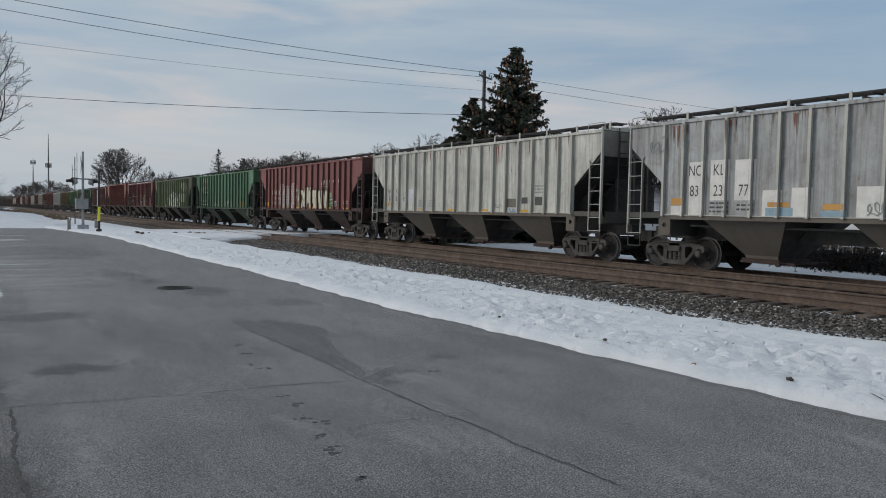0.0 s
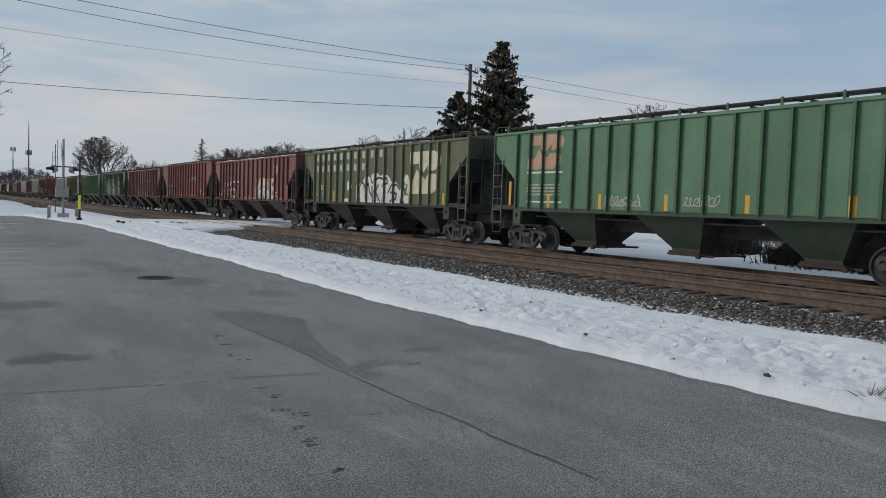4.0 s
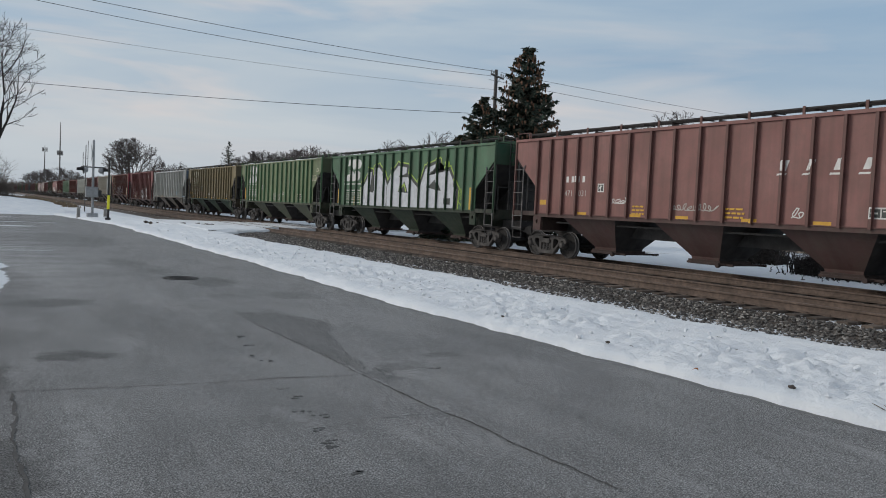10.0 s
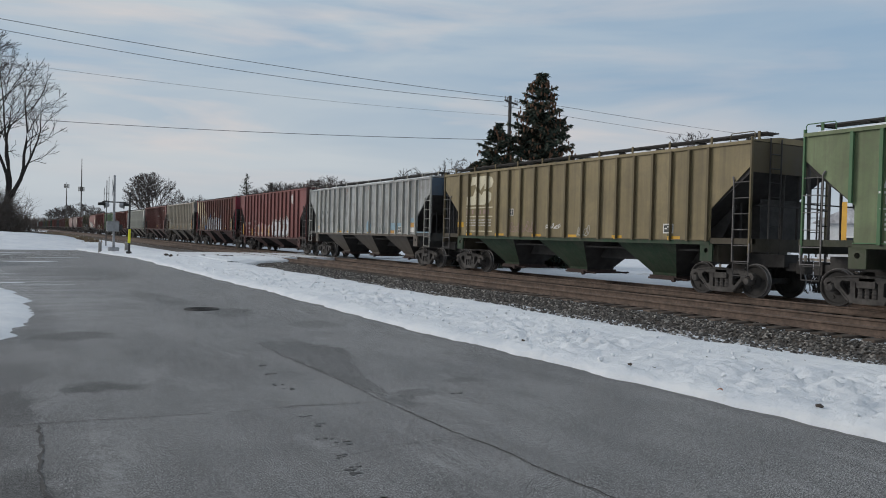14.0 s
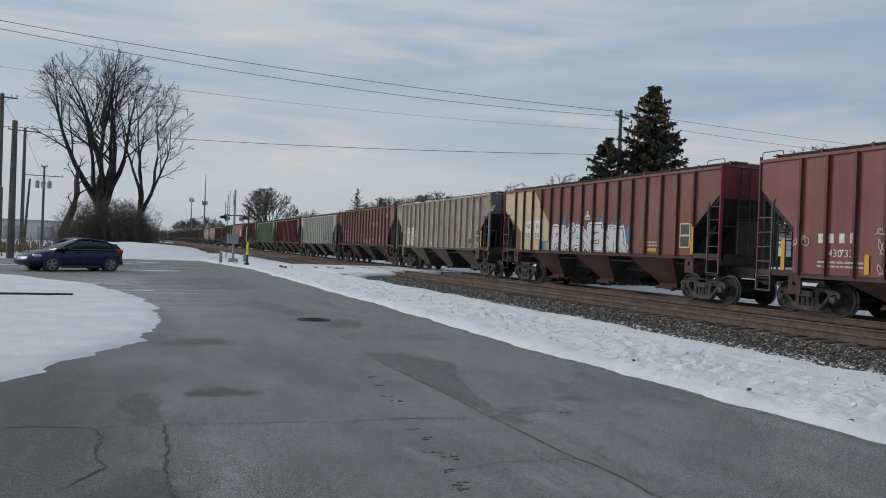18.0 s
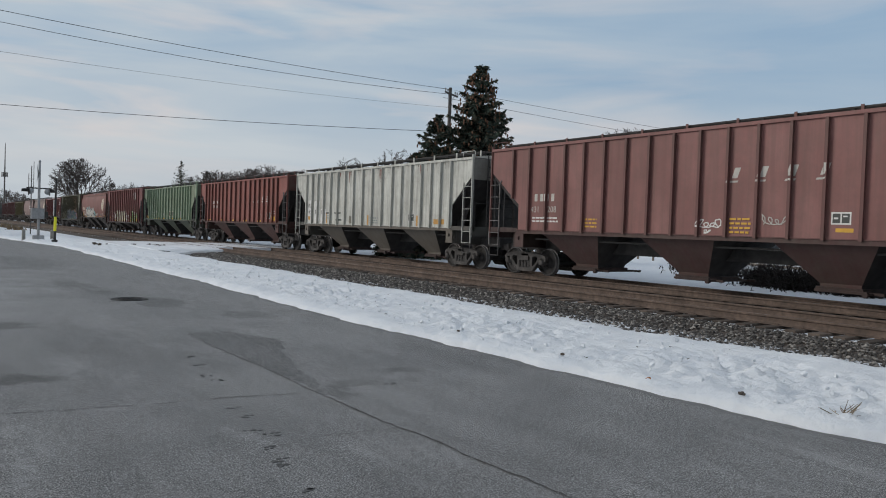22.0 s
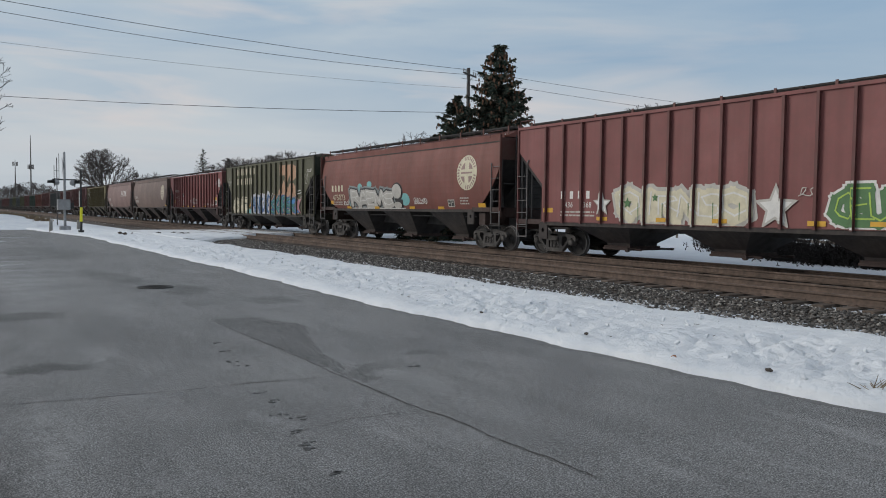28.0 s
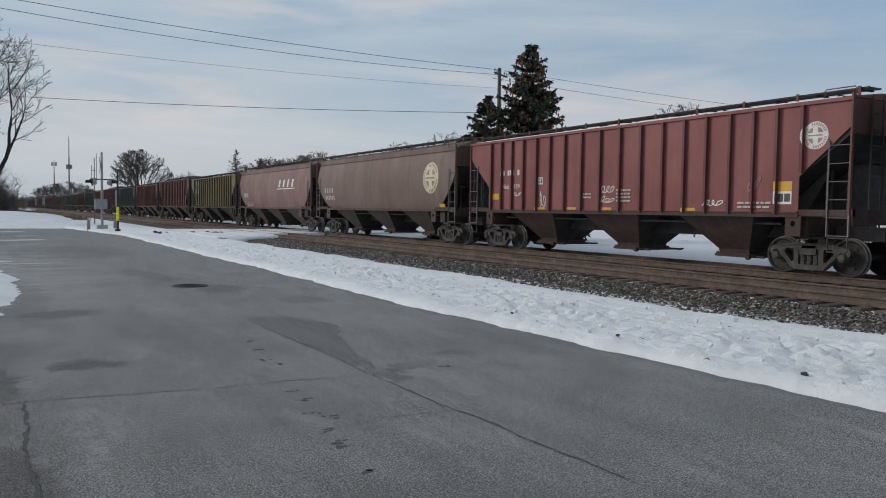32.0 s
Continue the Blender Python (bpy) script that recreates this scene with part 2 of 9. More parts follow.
def mat_paint(name, col, dirt=0.35, rust=0.0, soot_and_shade=(0.09, 0.075, 0.06), streak=0.3, rough=0.56, shift=0.0):
    """Old freight-car paint: faded in clouds, streaked downwards, with dirt and rust."""
    m, nt, b, N, L = nodes_of(name)
    mp = N("ShaderNodeMapping")
    co = N("ShaderNodeTexCoord")
    mp.inputs["Location"].default_value = (shift, shift * 1.7, 0)
    L(co.outputs["Object"], mp.inputs["Vector"])
    v = mp.outputs[0]
    st = N("ShaderNodeMapping")
    st.inputs["Scale"].default_value = (1.0, 7.0, 0.35)
    L(v, st.inputs["Vector"])
    fade = noise_node(N, L, v, 0.55, 4, 0.55)
    fine = noise_node(N, L, v, 9.0, 6, 0.7)
    run = noise_node(N, L, st.outputs[0], 1.3, 5, 0.6)
    pale = tuple(min(0.9, k * 1.12 + 0.012) for k in col)
    deep = tuple(k * 0.86 for k in col)
    base = ramp(N, L, fade, [(0.32, deep), (0.5, col), (0.7, pale)])
    base = mixc(N, L, 0.22, base, ramp(N, L, fine, [(0.3, grey(0.45)), (0.7, grey(1.0))]), 'MULTIPLY')
    pan = N("ShaderNodeMapping")
    pan.inputs["Scale"].default_value = (0.0, 1.9, 0.06)
    L(v, pan.inputs["Vector"])
    base = mixc(N, L, 0.35 + streak * 0.6, base, ramp(N, L, noise_node(N, L, pan.outputs[0], 1.0, 3, 0.6), [(0.32, grey(0.7)), (0.5, grey(1.0)), (0.68, grey(1.16))]), 'MULTIPLY')
    s = ramp(N, L, run, [(0.47, grey(0.0)), (0.72, grey(streak))])
    base = mixc(N, L, s, base, soot_and_shade)
    d = ramp(N, L, noise_node(N, L, v, 1.6, 6, 0.7, 0.6), [(0.42, grey(0.0)), (0.75, grey(dirt))])
    base = mixc(N, L, d, base, soot_and_shade)
    if rust:
        rs = N("ShaderNodeMapping")
        rs.inputs["Scale"].default_value = (2.0, 3.0, 0.8)
        L(v, rs.inputs["Vector"])
        rn = noise_node(N, L, rs.outputs[0], 2.3, 7, 0.75, 0.3)
        base = mixc(N, L, ramp(N, L, rn, [(0.64 - rust * 0.12, grey(0.0)), (0.72, grey(0.85))]), base, (0.16, 0.055, 0.022))
    L(base, b.inputs["Base Color"])
    L(ramp(N, L, fine, [(0.3, grey(rough - 0.1)), (0.7, grey(rough + 0.15))]), b.inputs["Roughness"])
    b.inputs["Specular IOR Level"].default_value = 0.28
    bump(N, L, b, noise_node(N, L, v, 3.0, 5, 0.6), 0.12, 0.01)
    return m


def mat_snow():
    m, nt, b, N, L = nodes_of("snow")
    v = coords(N, L)
    a = noise_node(N, L, v, 1.1, 6, 0.65)
    c = noise_node(N, L, v, 26, 5, 0.7)
    col = ramp(N, L, a, [(0.3, (0.64, 0.675, 0.72)), (0.6, (0.75, 0.775, 0.8))])
    grit = ramp(N, L, noise_node(N, L, v, 14, 8, 0.8), [(0.69, grey(0.0)), (0.76, grey(0.45))])
    L(mixc(N, L, grit, col, (0.3, 0.27, 0.24)), b.inputs["Base Color"])
    b.inputs["Roughness"].default_value = 0.7
    b.inputs["Specular IOR Level"].default_value = 0.25
    bump(N, L, b, noise_node(N, L, v, 13, 7, 0.7), 0.75, 0.05)
    return m


STAINS = ((0.79, 8.5, 0.4, 0.26, 0, 0.8), (0.8, 12.7, 0.62, 0.5, 0, 0.65), (3.95, 15.4, 0.5, 0.9, -14, 0.5), (3.1, 19.2, 0.45, 2.2, 6, 0.4), (0.02, 7.85, 0.2, 0.85, 0, 0.75), (0.0, 5.1, 0.34, 0.75, 0, 0.8), (-0.5, 9.4, 0.8, 1.25, -28, 0.5),
          (0.3, 15.2, 0.5, 3.6, 0, 0.3), (2.0, 30.0, 2.2, 4.5, 0, 0.35), (-0.5, 46.0, 4.2, 2.4, 0, 0.4), (3.36, 6.6, 0.16, 0.35, 0, 0.5), (3.65, 6.9, 0.28, 0.16, 0, 0.5), (4.6, 7.4, 0.3, 0.12, 0, 0.4), (4.9, 13.0, 0.5, 0.6, 0, 0.35), (-2.75, 7.0, 2.9, 5.8, 0, 0.8), (2.0, 10.5, 0.7, 2.4, 10, 0.2))
SCUFFS = ((0.55, 5.4, 0.09, 0.8, 0, 0.5), (1.34, 8.9, 0.1, 0.9, 0, 0.45), (1.1, 4.5, 0.14, 0.7, 6, 0.35), (1.5, 6.9, 0.6, 0.12, 0, 0.4), (0.36, 8.0, 0.12, 0.8, -8, 0.4), (1.2, 17.0, 0.9, 5.5, 0, 0.3), (2.3, 13.5, 0.5, 3.5, 0, 0.25), (5.0, 9.5, 0.5, 4.0, 0, 0.2))


def spots(N, L, vec, rows, soft):
    """A mask of soft round patches: middle, half widths, turn, depth."""
    mask = None
    for cx, cy, rx, ry, turn, deep in rows:
        mp, ln, rg = N("ShaderNodeMapping"), N("ShaderNodeVectorMath"), N("ShaderNodeMapRange")
        mp.vector_type, ln.operation = 'TEXTURE', 'LENGTH'
        mp.inputs["Location"].default_value, mp.inputs["Rotation"].default_value, mp.inputs["Scale"].default_value = (cx, cy, 0), (0, 0, radians(turn)), (rx, ry, 1.0)
        L(vec, mp.inputs["Vector"])
        L(mp.outputs[0], ln.inputs[0])
        rg.inputs["From Min"].default_value, rg.inputs["From Max"].default_value, rg.inputs["To Min"].default_value, rg.inputs["To Max"].default_value = soft, 1.15, deep, 0.0
        L(ln.outputs["Value"], rg.inputs["Value"])
        if mask is None:
            mask = rg.outputs[0]
        else:
            mx = N("ShaderNodeMath")
            mx.operation = 'MAXIMUM'
            L(mask, mx.inputs[0])
            L(rg.outputs[0], mx.inputs[1])
            mask = mx.outputs[0]
    return mask


def mat_asphalt(name="asphalt", tone=1.0):
    m, nt, b, N, L = nodes_of(name)
    v = coords(N, L)
    agg = noise_node(N, L, v, 85, 6, 0.8)
    mid = noise_node(N, L, v, 24.0, 8, 0.85)
    big = noise_node(N, L, v, 0.45, 5, 0.6, 0.5)
    base = ramp(N, L, agg, [(0.42, grey(0.04)), (0.5, (0.185, 0.185, 0.185)), (0.58, (0.5, 0.498, 0.495))])
    base = mixc(N, L, 0.9, base, ramp(N, L, mid, [(0.36, grey(0.45)), (0.5, grey(0.95)), (0.64, grey(1.45))]), 'MULTIPLY')
    base = mixc(N, L, 0.85, base, ramp(N, L, big, [(0.34, grey(0.72)), (0.5, grey(0.96)), (0.66, grey(1.12))]), 'MULTIPLY')
    wear = noise_node(N, L, coords(N, L, (1.0, 0.3, 1.0)), 2.2, 6, 0.7)
    base = mixc(N, L, 0.8, base, ramp(N, L, wear, [(0.36, grey(0.84)), (0.5, grey(1.0)), (0.64, grey(1.12))]), 'MULTIPLY')
    st = coords(N, L, (0.7, 0.16, 1))
    salt = ramp(N, L, noise_node(N, L, st, 3.2, 7, 0.75, 0.4), [(0.56, grey(0.0)), (0.74, grey(0.4))])
    base = mixc(N, L, salt, base, (0.45, 0.45, 0.455))
    # damp stains and old repairs: middle, half widths, turn, depth of tone
    warp = N("ShaderNodeTexNoise")
    warp.inputs["Scale"].default_value, warp.inputs["Detail"].default_value, warp.inputs["Roughness"].default_value = 2.6, 9.0, 0.75
    L(v, warp.inputs["Vector"])
    off, add = N("ShaderNodeVectorMath"), N("ShaderNodeVectorMath")
    off.operation, add.operation = 'MULTIPLY_ADD', 'ADD'
    off.inputs[1].default_value, off.inputs[2].default_value = (0.9, 0.9, 0.0), (-0.45, -0.45, 0.0)
    L(warp.outputs["Color"], off.inputs[0])
    L(v, add.inputs[0])
    L(off.outputs[0], add.inputs[1])
    pale = spots(N, L, add.outputs[0], SCUFFS, 0.2)
    speck = ramp(N, L, noise_node(N, L, v, 7.0, 7, 0.8), [(0.42, grey(0.0)), (0.62, grey(1.0))])
    base = mixc(N, L, mixc(N, L, 1.0, pale, speck, 'MULTIPLY'), base, (0.42, 0.42, 0.425))
    # bands of dried salt and thin ice across the far lane
    bands = ramp(N, L, noise_node(N, L, coords(N, L, (0.16, 1.5, 1.0)), 1.6, 6, 0.7), [(0.45, grey(0.0)), (0.62, grey(1.0))])
    lane = spots(N, L, v, ((-0.6, 27.0, 3.4, 15.0, 0, 0.55),), 0.3)
    base = mixc(N, L, mixc(N, L, 1.0, lane, bands, 'MULTIPLY'), base, (0.5, 0.51, 0.525))
    if tone < 1:
        base = mixc(N, L, 1.0, base, grey(tone), 'MULTIPLY')
    mask = spots(N, L, add.outputs[0], STAINS if tone == 1 else STAINS[:1], 0.75)
    base = mixc(N, L, mask, base, mixc(N, L, 1.0, base, grey(0.42), 'MULTIPLY'))
    L(base, b.inputs["Base Color"])
    L(ramp(N, L, big, [(0.35, grey(0.62)), (0.6, grey(0.85))]), b.inputs["Roughness"])
    b.inputs["Specular IOR Level"].default_value = 0.3
    bump(N, L, b, agg, 1.0, 0.01)
    return m


def mat_island(name, stops, rough=0.85, scale=12.0, kind="island"):
    """Stones, ties or twigs: each piece its own tone."""
    m, nt, b, N, L = nodes_of(name)
    if kind == "island":
        g = N("ShaderNodeNewGeometry").outputs["Random Per Island"]
    else:
        g = N("ShaderNodeObjectInfo").outputs["Random"]
    c = ramp(N, L, g, stops)
    v = coords(N, L)
    n = noise_node(N, L, v, scale, 5, 0.7)
    L(mixc(N, L, 0.6, c, ramp(N, L, n, [(0.3, grey(0.55)), (0.7, grey(1.2))]), 'MULTIPLY'), b.inputs["Base Color"])
    b.inputs["Roughness"].default_value = rough
    bump(N, L, b, n, 0.3, 0.01)
    return m


M = {}
M["snow"] = mat_snow()
M["asphalt"] = mat_asphalt()
M["ballast"] = mat_island("ballast_stone", [(0.0, (0.035, 0.032, 0.03)), (0.45, (0.085, 0.079, 0.073)), (0.8, (0.17, 0.158, 0.145)), (1.0, (0.42, 0.395, 0.36))])
M["ballast_bed"] = mat_plain("ballast_bed", (0.08, 0.062, 0.05), 0.95, var=0.5, scale=22, bumpy=0.6)
M["tie"] = mat_island("tie_wood", [(0.0, (0.04, 0.031, 0.024)), (0.6, (0.085, 0.064, 0.05)), (1.0, (0.13, 0.1, 0.08))], kind="object", scale=9)
M["rail_rust"] = mat_plain("rail_rust", (0.125, 0.088, 0.068), 0.85, 0.0, 0.4, 8, 0.4)
M["rail_head"] = mat_plain("rail_head", (0.19, 0.145, 0.12), 0.55, 0.5, 0.3, 3, 0.1)
M["iron"] = mat_plain("dusty_cast_iron", (0.072, 0.065, 0.06), 0.8, 0.0, 0.45, 7, 0.3)
M["wheel"] = mat_plain("wheel_steel", (0.03, 0.027, 0.025), 0.8, 0.0, 0.4, 9, 0.2)
M["tread"] = mat_plain("worn_wheel_rim", (0.2, 0.19, 0.185), 0.5, 0.5, 0.3, 5, 0.05)
M["black"] = mat_plain("black_underframe", (0.058, 0.054, 0.052), 0.75, 0.0, 0.4, 4, 0.2)
M["grate"] = mat_plain("running_board_steel", (0.035, 0.033, 0.032), 0.8, 0.0, 0.3, 10, 0.2)
M["steel"] = mat_plain("galvanised_steel", (0.34, 0.35, 0.36), 0.5, 0.5, 0.25, 4, 0.1)
M["wood_pole"] = mat_plain("weathered_pole", (0.115, 0.105, 0.098), 0.9, 0.0, 0.35, 6, 0.4)
M["bark"] = mat_plain("bark", (0.085, 0.07, 0.058), 0.95, 0.0, 0.4, 5, 0.5)
M["twig"] = mat_plain("twig_bark", (0.032, 0.027, 0.025), 0.95, 0.0, 0.3, 3, 0.0)
M["brush"] = mat_plain("brush_bark", (0.13, 0.108, 0.094), 0.95, 0.0, 0.35, 2, 0.0)
M["row_twig"] = mat_plain("pale_twig_bark", (0.09, 0.076, 0.07), 0.95, 0.0, 0.3, 2, 0.0)
M["dry_grass"] = mat_island("dry_grass", [(0.0, (0.10, 0.075, 0.05)), (1.0, (0.24, 0.18, 0.11))])
M["wire"] = mat_plain("cable_black", (0.03, 0.03, 0.032), 0.6, 0, 0.2, 2, 0)
M["yellow"] = mat_plain("yellow_reflective", (0.72, 0.42, 0.04), 0.5, 0, 0.15, 6, 0)
M["white"] = mat_plain("white_paint", (0.68, 0.67, 0.64), 0.6, 0, 0.14, 5, 0)
M["dark_paint"] = mat_plain("black_paint", (0.03, 0.03, 0.03), 0.6, 0, 0.2, 5, 0)

# ---- the ground ----
RAIL_Z = 0.182                      # rail tops above the asphalt
TRACK_X = (14.56, 18.42)            # centres of the empty track and of the train's track
GAUGE = 0.75                        # half the distance between the rail heads


def fbm(x, y, s, o=4):
    return noise.fractal(Vector((x * s, y * s, 3.7)), 1.0, 2.0, o)


def sheet(name, material, rows, label, category, smooth=True):
    """A sheet of ground from rows of points of equal length."""
    bm = bm_new()
    vs = [[bm.verts.new(p) for p in r] for r in rows]
    for a, b in zip(vs, vs[1:]):
        for i in range(len(a) - 1):
            bm.faces.new((a[i], a[i + 1], b[i + 1], b[i]))
    bmesh.ops.recalc_face_normals(bm, faces=bm.faces[:])
    if sum(f.normal.z for f in bm.faces) < 0:
        bmesh.ops.reverse_faces(bm, faces=bm.faces[:])
    ob = part(name, bm, material, None, smooth=smooth)
    return tagged(ob, label, category, kind="structure")


def spread(a, b, n):
    return [a + (b - a) * i / (n - 1) for i in range(n)]


def mat_field():
    """Old snow over dead grass, thin in places."""
    m, nt, b, N, L = nodes_of("snowy_field")
    v = coords(N, L)
    a = noise_node(N, L, v, 0.09, 7, 0.7)
    c = noise_node(N, L, v, 2.5, 6, 0.7)
    grass = ramp(N, L, c, [(0.3, (0.09, 0.07, 0.045)), (0.7, (0.2, 0.155, 0.1))])
    snow = ramp(N, L, c, [(0.3, (0.6, 0.63, 0.68)), (0.7, (0.72, 0.75, 0.78))])
    f = ramp(N, L, a, [(0.33, grey(0.0)), (0.43, grey(1.0))])
    L(mixc(N, L, f, grass, snow), b.inputs["Base Color"])
    b.inputs["Roughness"].default_value = 0.8
    bump(N, L, b, c, 0.3, 0.03)
    return m


def build_ground():
    M["field"] = mat_field()
    xs = [-2500, -900, -300, -120, -60, -30, -15, 0, 8, 12, 19.9, 21, 24, 30, 45, 80, 160, 400, 1000, 2500]
    ys = [-900, -200, -60, -20, 0, 10, 20, 30, 40, 50, 60, 80, 110, 160, 260, 500, 1000, 2600]
    sheet("ground", M["field"], [[(x, y, -0.06 + (0.16 if x > 19.95 else 0) + (0.2 * fbm(x, y, 0.02) if abs(x) > 50 else 0)) for x in xs] for y in ys],
          "flat snowy ground with patches of dead grass", "ground")
    # the asphalt of the lot, with the road that bends off between the snow banks
    L0 = [(-14, -12), (-14, 30), (-11, 44), (-9, 52), (-6, 58)]
    edge_r = [(7.4, -12), (7.4, 10), (7.2, 30), (6.9, 44), (5.4, 56)]
    rows = []
    for k in range(len(L0)):
        (xa, ya), (xb, yb) = L0[k], edge_r[k]
        rows.append([(xa + (xb - xa) * i / 12, ya + (yb - ya) * i / 12, 0.0) for i in range(13)])
    rows.append([(-12 + 17 * i / 12, 72, 0.0) for i in range(13)])
    sheet("asphalt_lot", M["asphalt"], rows, "worn grey asphalt lot with cracks and dark patches", "road")
    # crossing road over both tracks
    bm = bm_new()
    for x0, x1 in ((9.0, 13.72), (13.92, 15.2), (15.4, 17.58), (17.78, 19.06), (19.26, 34)):
        add_box(bm, x0, x1, 44.2, 53.0, 0.0, RAIL_Z - 0.012)
    tagged(part("crossing_road", bm, M["crossing"], None), "snow-dusted asphalt level crossing between the rails", "road", kind="structure")


def mat_crossing():
    m, nt, b, N, L = nodes_of("snowy_crossing")
    v = coords(N, L)
    a = noise_node(N, L, v, 0.8, 6, 0.7)
    c = noise_node(N, L, v, 30, 4, 0.7)
    f = ramp(N, L, a, [(0.3, grey(0.15)), (0.44, grey(0.95))])
    L(mixc(N, L, f, ramp(N, L, c, [(0.3, grey(0.08)), (0.7, grey(0.2))]), (0.7, 0.72, 0.75)), b.inputs["Base Color"])
    b.inputs["Roughness"].default_value = 0.85
    bump(N, L, b, c, 0.3, 0.01)
    return m


M["crossing"] = mat_crossing()
build_ground()


def apron_snow():
    """Trodden snow from the bank over the empty track up to the crossing."""
    rows = []
    for y in spread(37.5, 44.6, 48):
        r = []
        lo = 9.3
        hi = 10.2 + 4.6 * min(1.0, max(0.0, (y - 37.5) / 5.0)) + 0.5 * fbm(6, y, 0.7) + 0.2 * fbm(7, y, 2.5)
        for i in range(44):
            x = lo + (hi - lo) * i / 43
            e = min(1.0, (hi - x) / 0.8)
            r.append((x, y, -0.06 if i in (0, 43) else 0.03 + 0.16 * e ** 0.5 + 0.05 * fbm(x, y, 0.9) + 0.035 * fbm(x, y, 3.5)))
        rows.append(r)
    sheet("snow_apron", M["snow"], rows, "trodden snow over the empty track beside the crossing", "snow")
    rng = random.Random(12)
    for k in range(24):
        x, y = ((rng.uniform(9.7, 11.6), rng.uniform(43.9, 45.4)) if k < 20 else (rng.uniform(7.9, 9.5), rng.uniform(44.6, 46.4)))
        bm = bm_new()
        bmesh.ops.create_icosphere(bm, subdivisions=2, radius=rng.choice((0.04, 0.06, 0.07, 0.12)))
        for v in bm.verts:
            v.co *= 1 + 0.9 * noise.noise(v.co * 13 + Vector((k, 0, 0)))
            v.co.z *= 0.5
            v.co.y *= 1.5
        ob = tagged(part("dirt_clod", bm, M["ballast_bed"], None), "dark clod of dirt lying on the trodden snow", "clod", "clods beside the crossing")
        ob.location = (x, y, 0.19)


def bank_edge(y):
    """Where the ploughed snow begins on the asphalt."""
    return 6.15 + 0.16 * fbm(1, y, 0.5) + 0.07 * fbm(4, y, 1.9) + 0.38 * math.exp(-((y - 2.2) / 3.8) ** 2) - 2.0 * max(0, (y - 45) / 17)


def clumps(x, y, s, seed):
    """Rounded lumps of thrown snow."""
    d = noise.voronoi(Vector((x * s + 0.3 * fbm(x, y, s), y * s, seed)))[0]
    return max(0.0, 0.62 - d[0]) ** 0.6 * min(1.0, (d[1] - d[0]) * 4)


def strip_snow():
    """The ploughed snow between asphalt and ballast."""
    rows = []
    ys = spread(-7, 1, 40) + spread(1.05, 14, 260) + spread(14.07, 24, 120) + spread(24.15, 44, 110) + spread(44.6, 62, 30)
    for y in ys:
        u = max(0.0, (y - 40) / 22)
        xa = bank_edge(y)
        xb = 9.75 + 0.25 * fbm(8, y, 0.5) + 0.12 * fbm(9, y, 1.9) - (0.9 * u if y > 44 else 0)
        r = []
        for i in range(78):
            s = i / 77
            x = xa + (xb - xa) * s
            edge = min(1.0, s / 0.07) * min(1.0, (1 - s) / 0.12)
            rough = max(0.15, min(1.0, 0.7 + 0.9 * fbm(x, y + 30, 0.35))) * max(0.0, 1 - abs(s - 0.38) / 0.5)
            h = 0.025 + edge ** 0.5 * (0.085 + 0.03 * fbm(x, y, 0.9) + 0.014 * fbm(x, y, 4.2)
                                       + rough * (0.12 * clumps(x, y, 2.6, 1.0) + 0.085 * clumps(x, y, 5.5, 4.0) + 0.02 * fbm(x, y, 11) - 0.04))
            if i in (0, 77):
                h = -0.03
            r.append((x, y, h + 0.05 * s))
        rows.append(r)
    return sheet("snow_bank", M["snow"], rows, "ploughed bank of old white snow beside the tracks", "snow")


strip_snow()
apron_snow()


def left_snow():
    """The snow sheet on the left of the lot."""
    edge = [(9.2, -1.6), (10, -1.1), (10.8, -0.8), (11.9, -0.4), (12.4, 0.05), (13.5, 0.1), (15, 0.35), (16.9, 0.5), (18.6, 0.45), (20.7, 0.3), (22.2, 0.0), (23.8, -0.25), (25.5, -0.8), (27.8, -1.3), (30, -2.8), (32.4, -4.3), (35, -6)]

    def xr(y):
        for (a, xa), (b, xb) in zip(edge, edge[1:]):
            if a <= y <= b:
                return xa + (xb - xa) * (y - a) / (b - a)
        return edge[-1][1]
    rows = []
    for y in spread(9.3, 35, 260):
        e = xr(y) + 0.16 * fbm(5, y, 0.8) + 0.09 * fbm(2, y, 2.2) + 0.05 * fbm(3, y, 6.0)
        x0 = -14.5
        r = []
        for i in range(40):
            s = (i / 39) ** 0.6
            x = x0 + (e - x0) * s
            d = e - x
            h = 0.012 + min(1, d / 0.5) ** 0.5 * (0.05 + 0.02 * fbm(x, y, 0.8) + 0.035 * fbm(x * 0.5, y * 4, 1.1) + 0.02 * fbm(x, y, 5))
            r.append((x, y, -0.02 if i == 39 else h))
        rows.append(r)
    sheet("snow_sheet", M["snow"], rows, "thin sheet of packed snow over the edge of the lot", "snow")
    # ploughed mound where the road ends
    rows = []
    for y in spread(59.5, 78, 34):
        r = []
        for x in spread(-13.5, 5.2, 46):
            c = (y - 59.5) / 18.5
            h = 1.15 * math.sin(min(1, c * 1.5) * math.pi * 0.62) * max(0, 1 - ((x + 2.6 - c * 3) / 8.2) ** 2) + 0.12 * fbm(x, y, 0.5)
            r.append((x + 0.6 * fbm(x, y, 0.2), y, max(-0.1, h) if 59.6 < y else -0.1))
        rows.append(r)
    sheet("snow_mound", M["snow"], rows, "rounded mound of ploughed snow at the road's end", "snow")


left_snow()


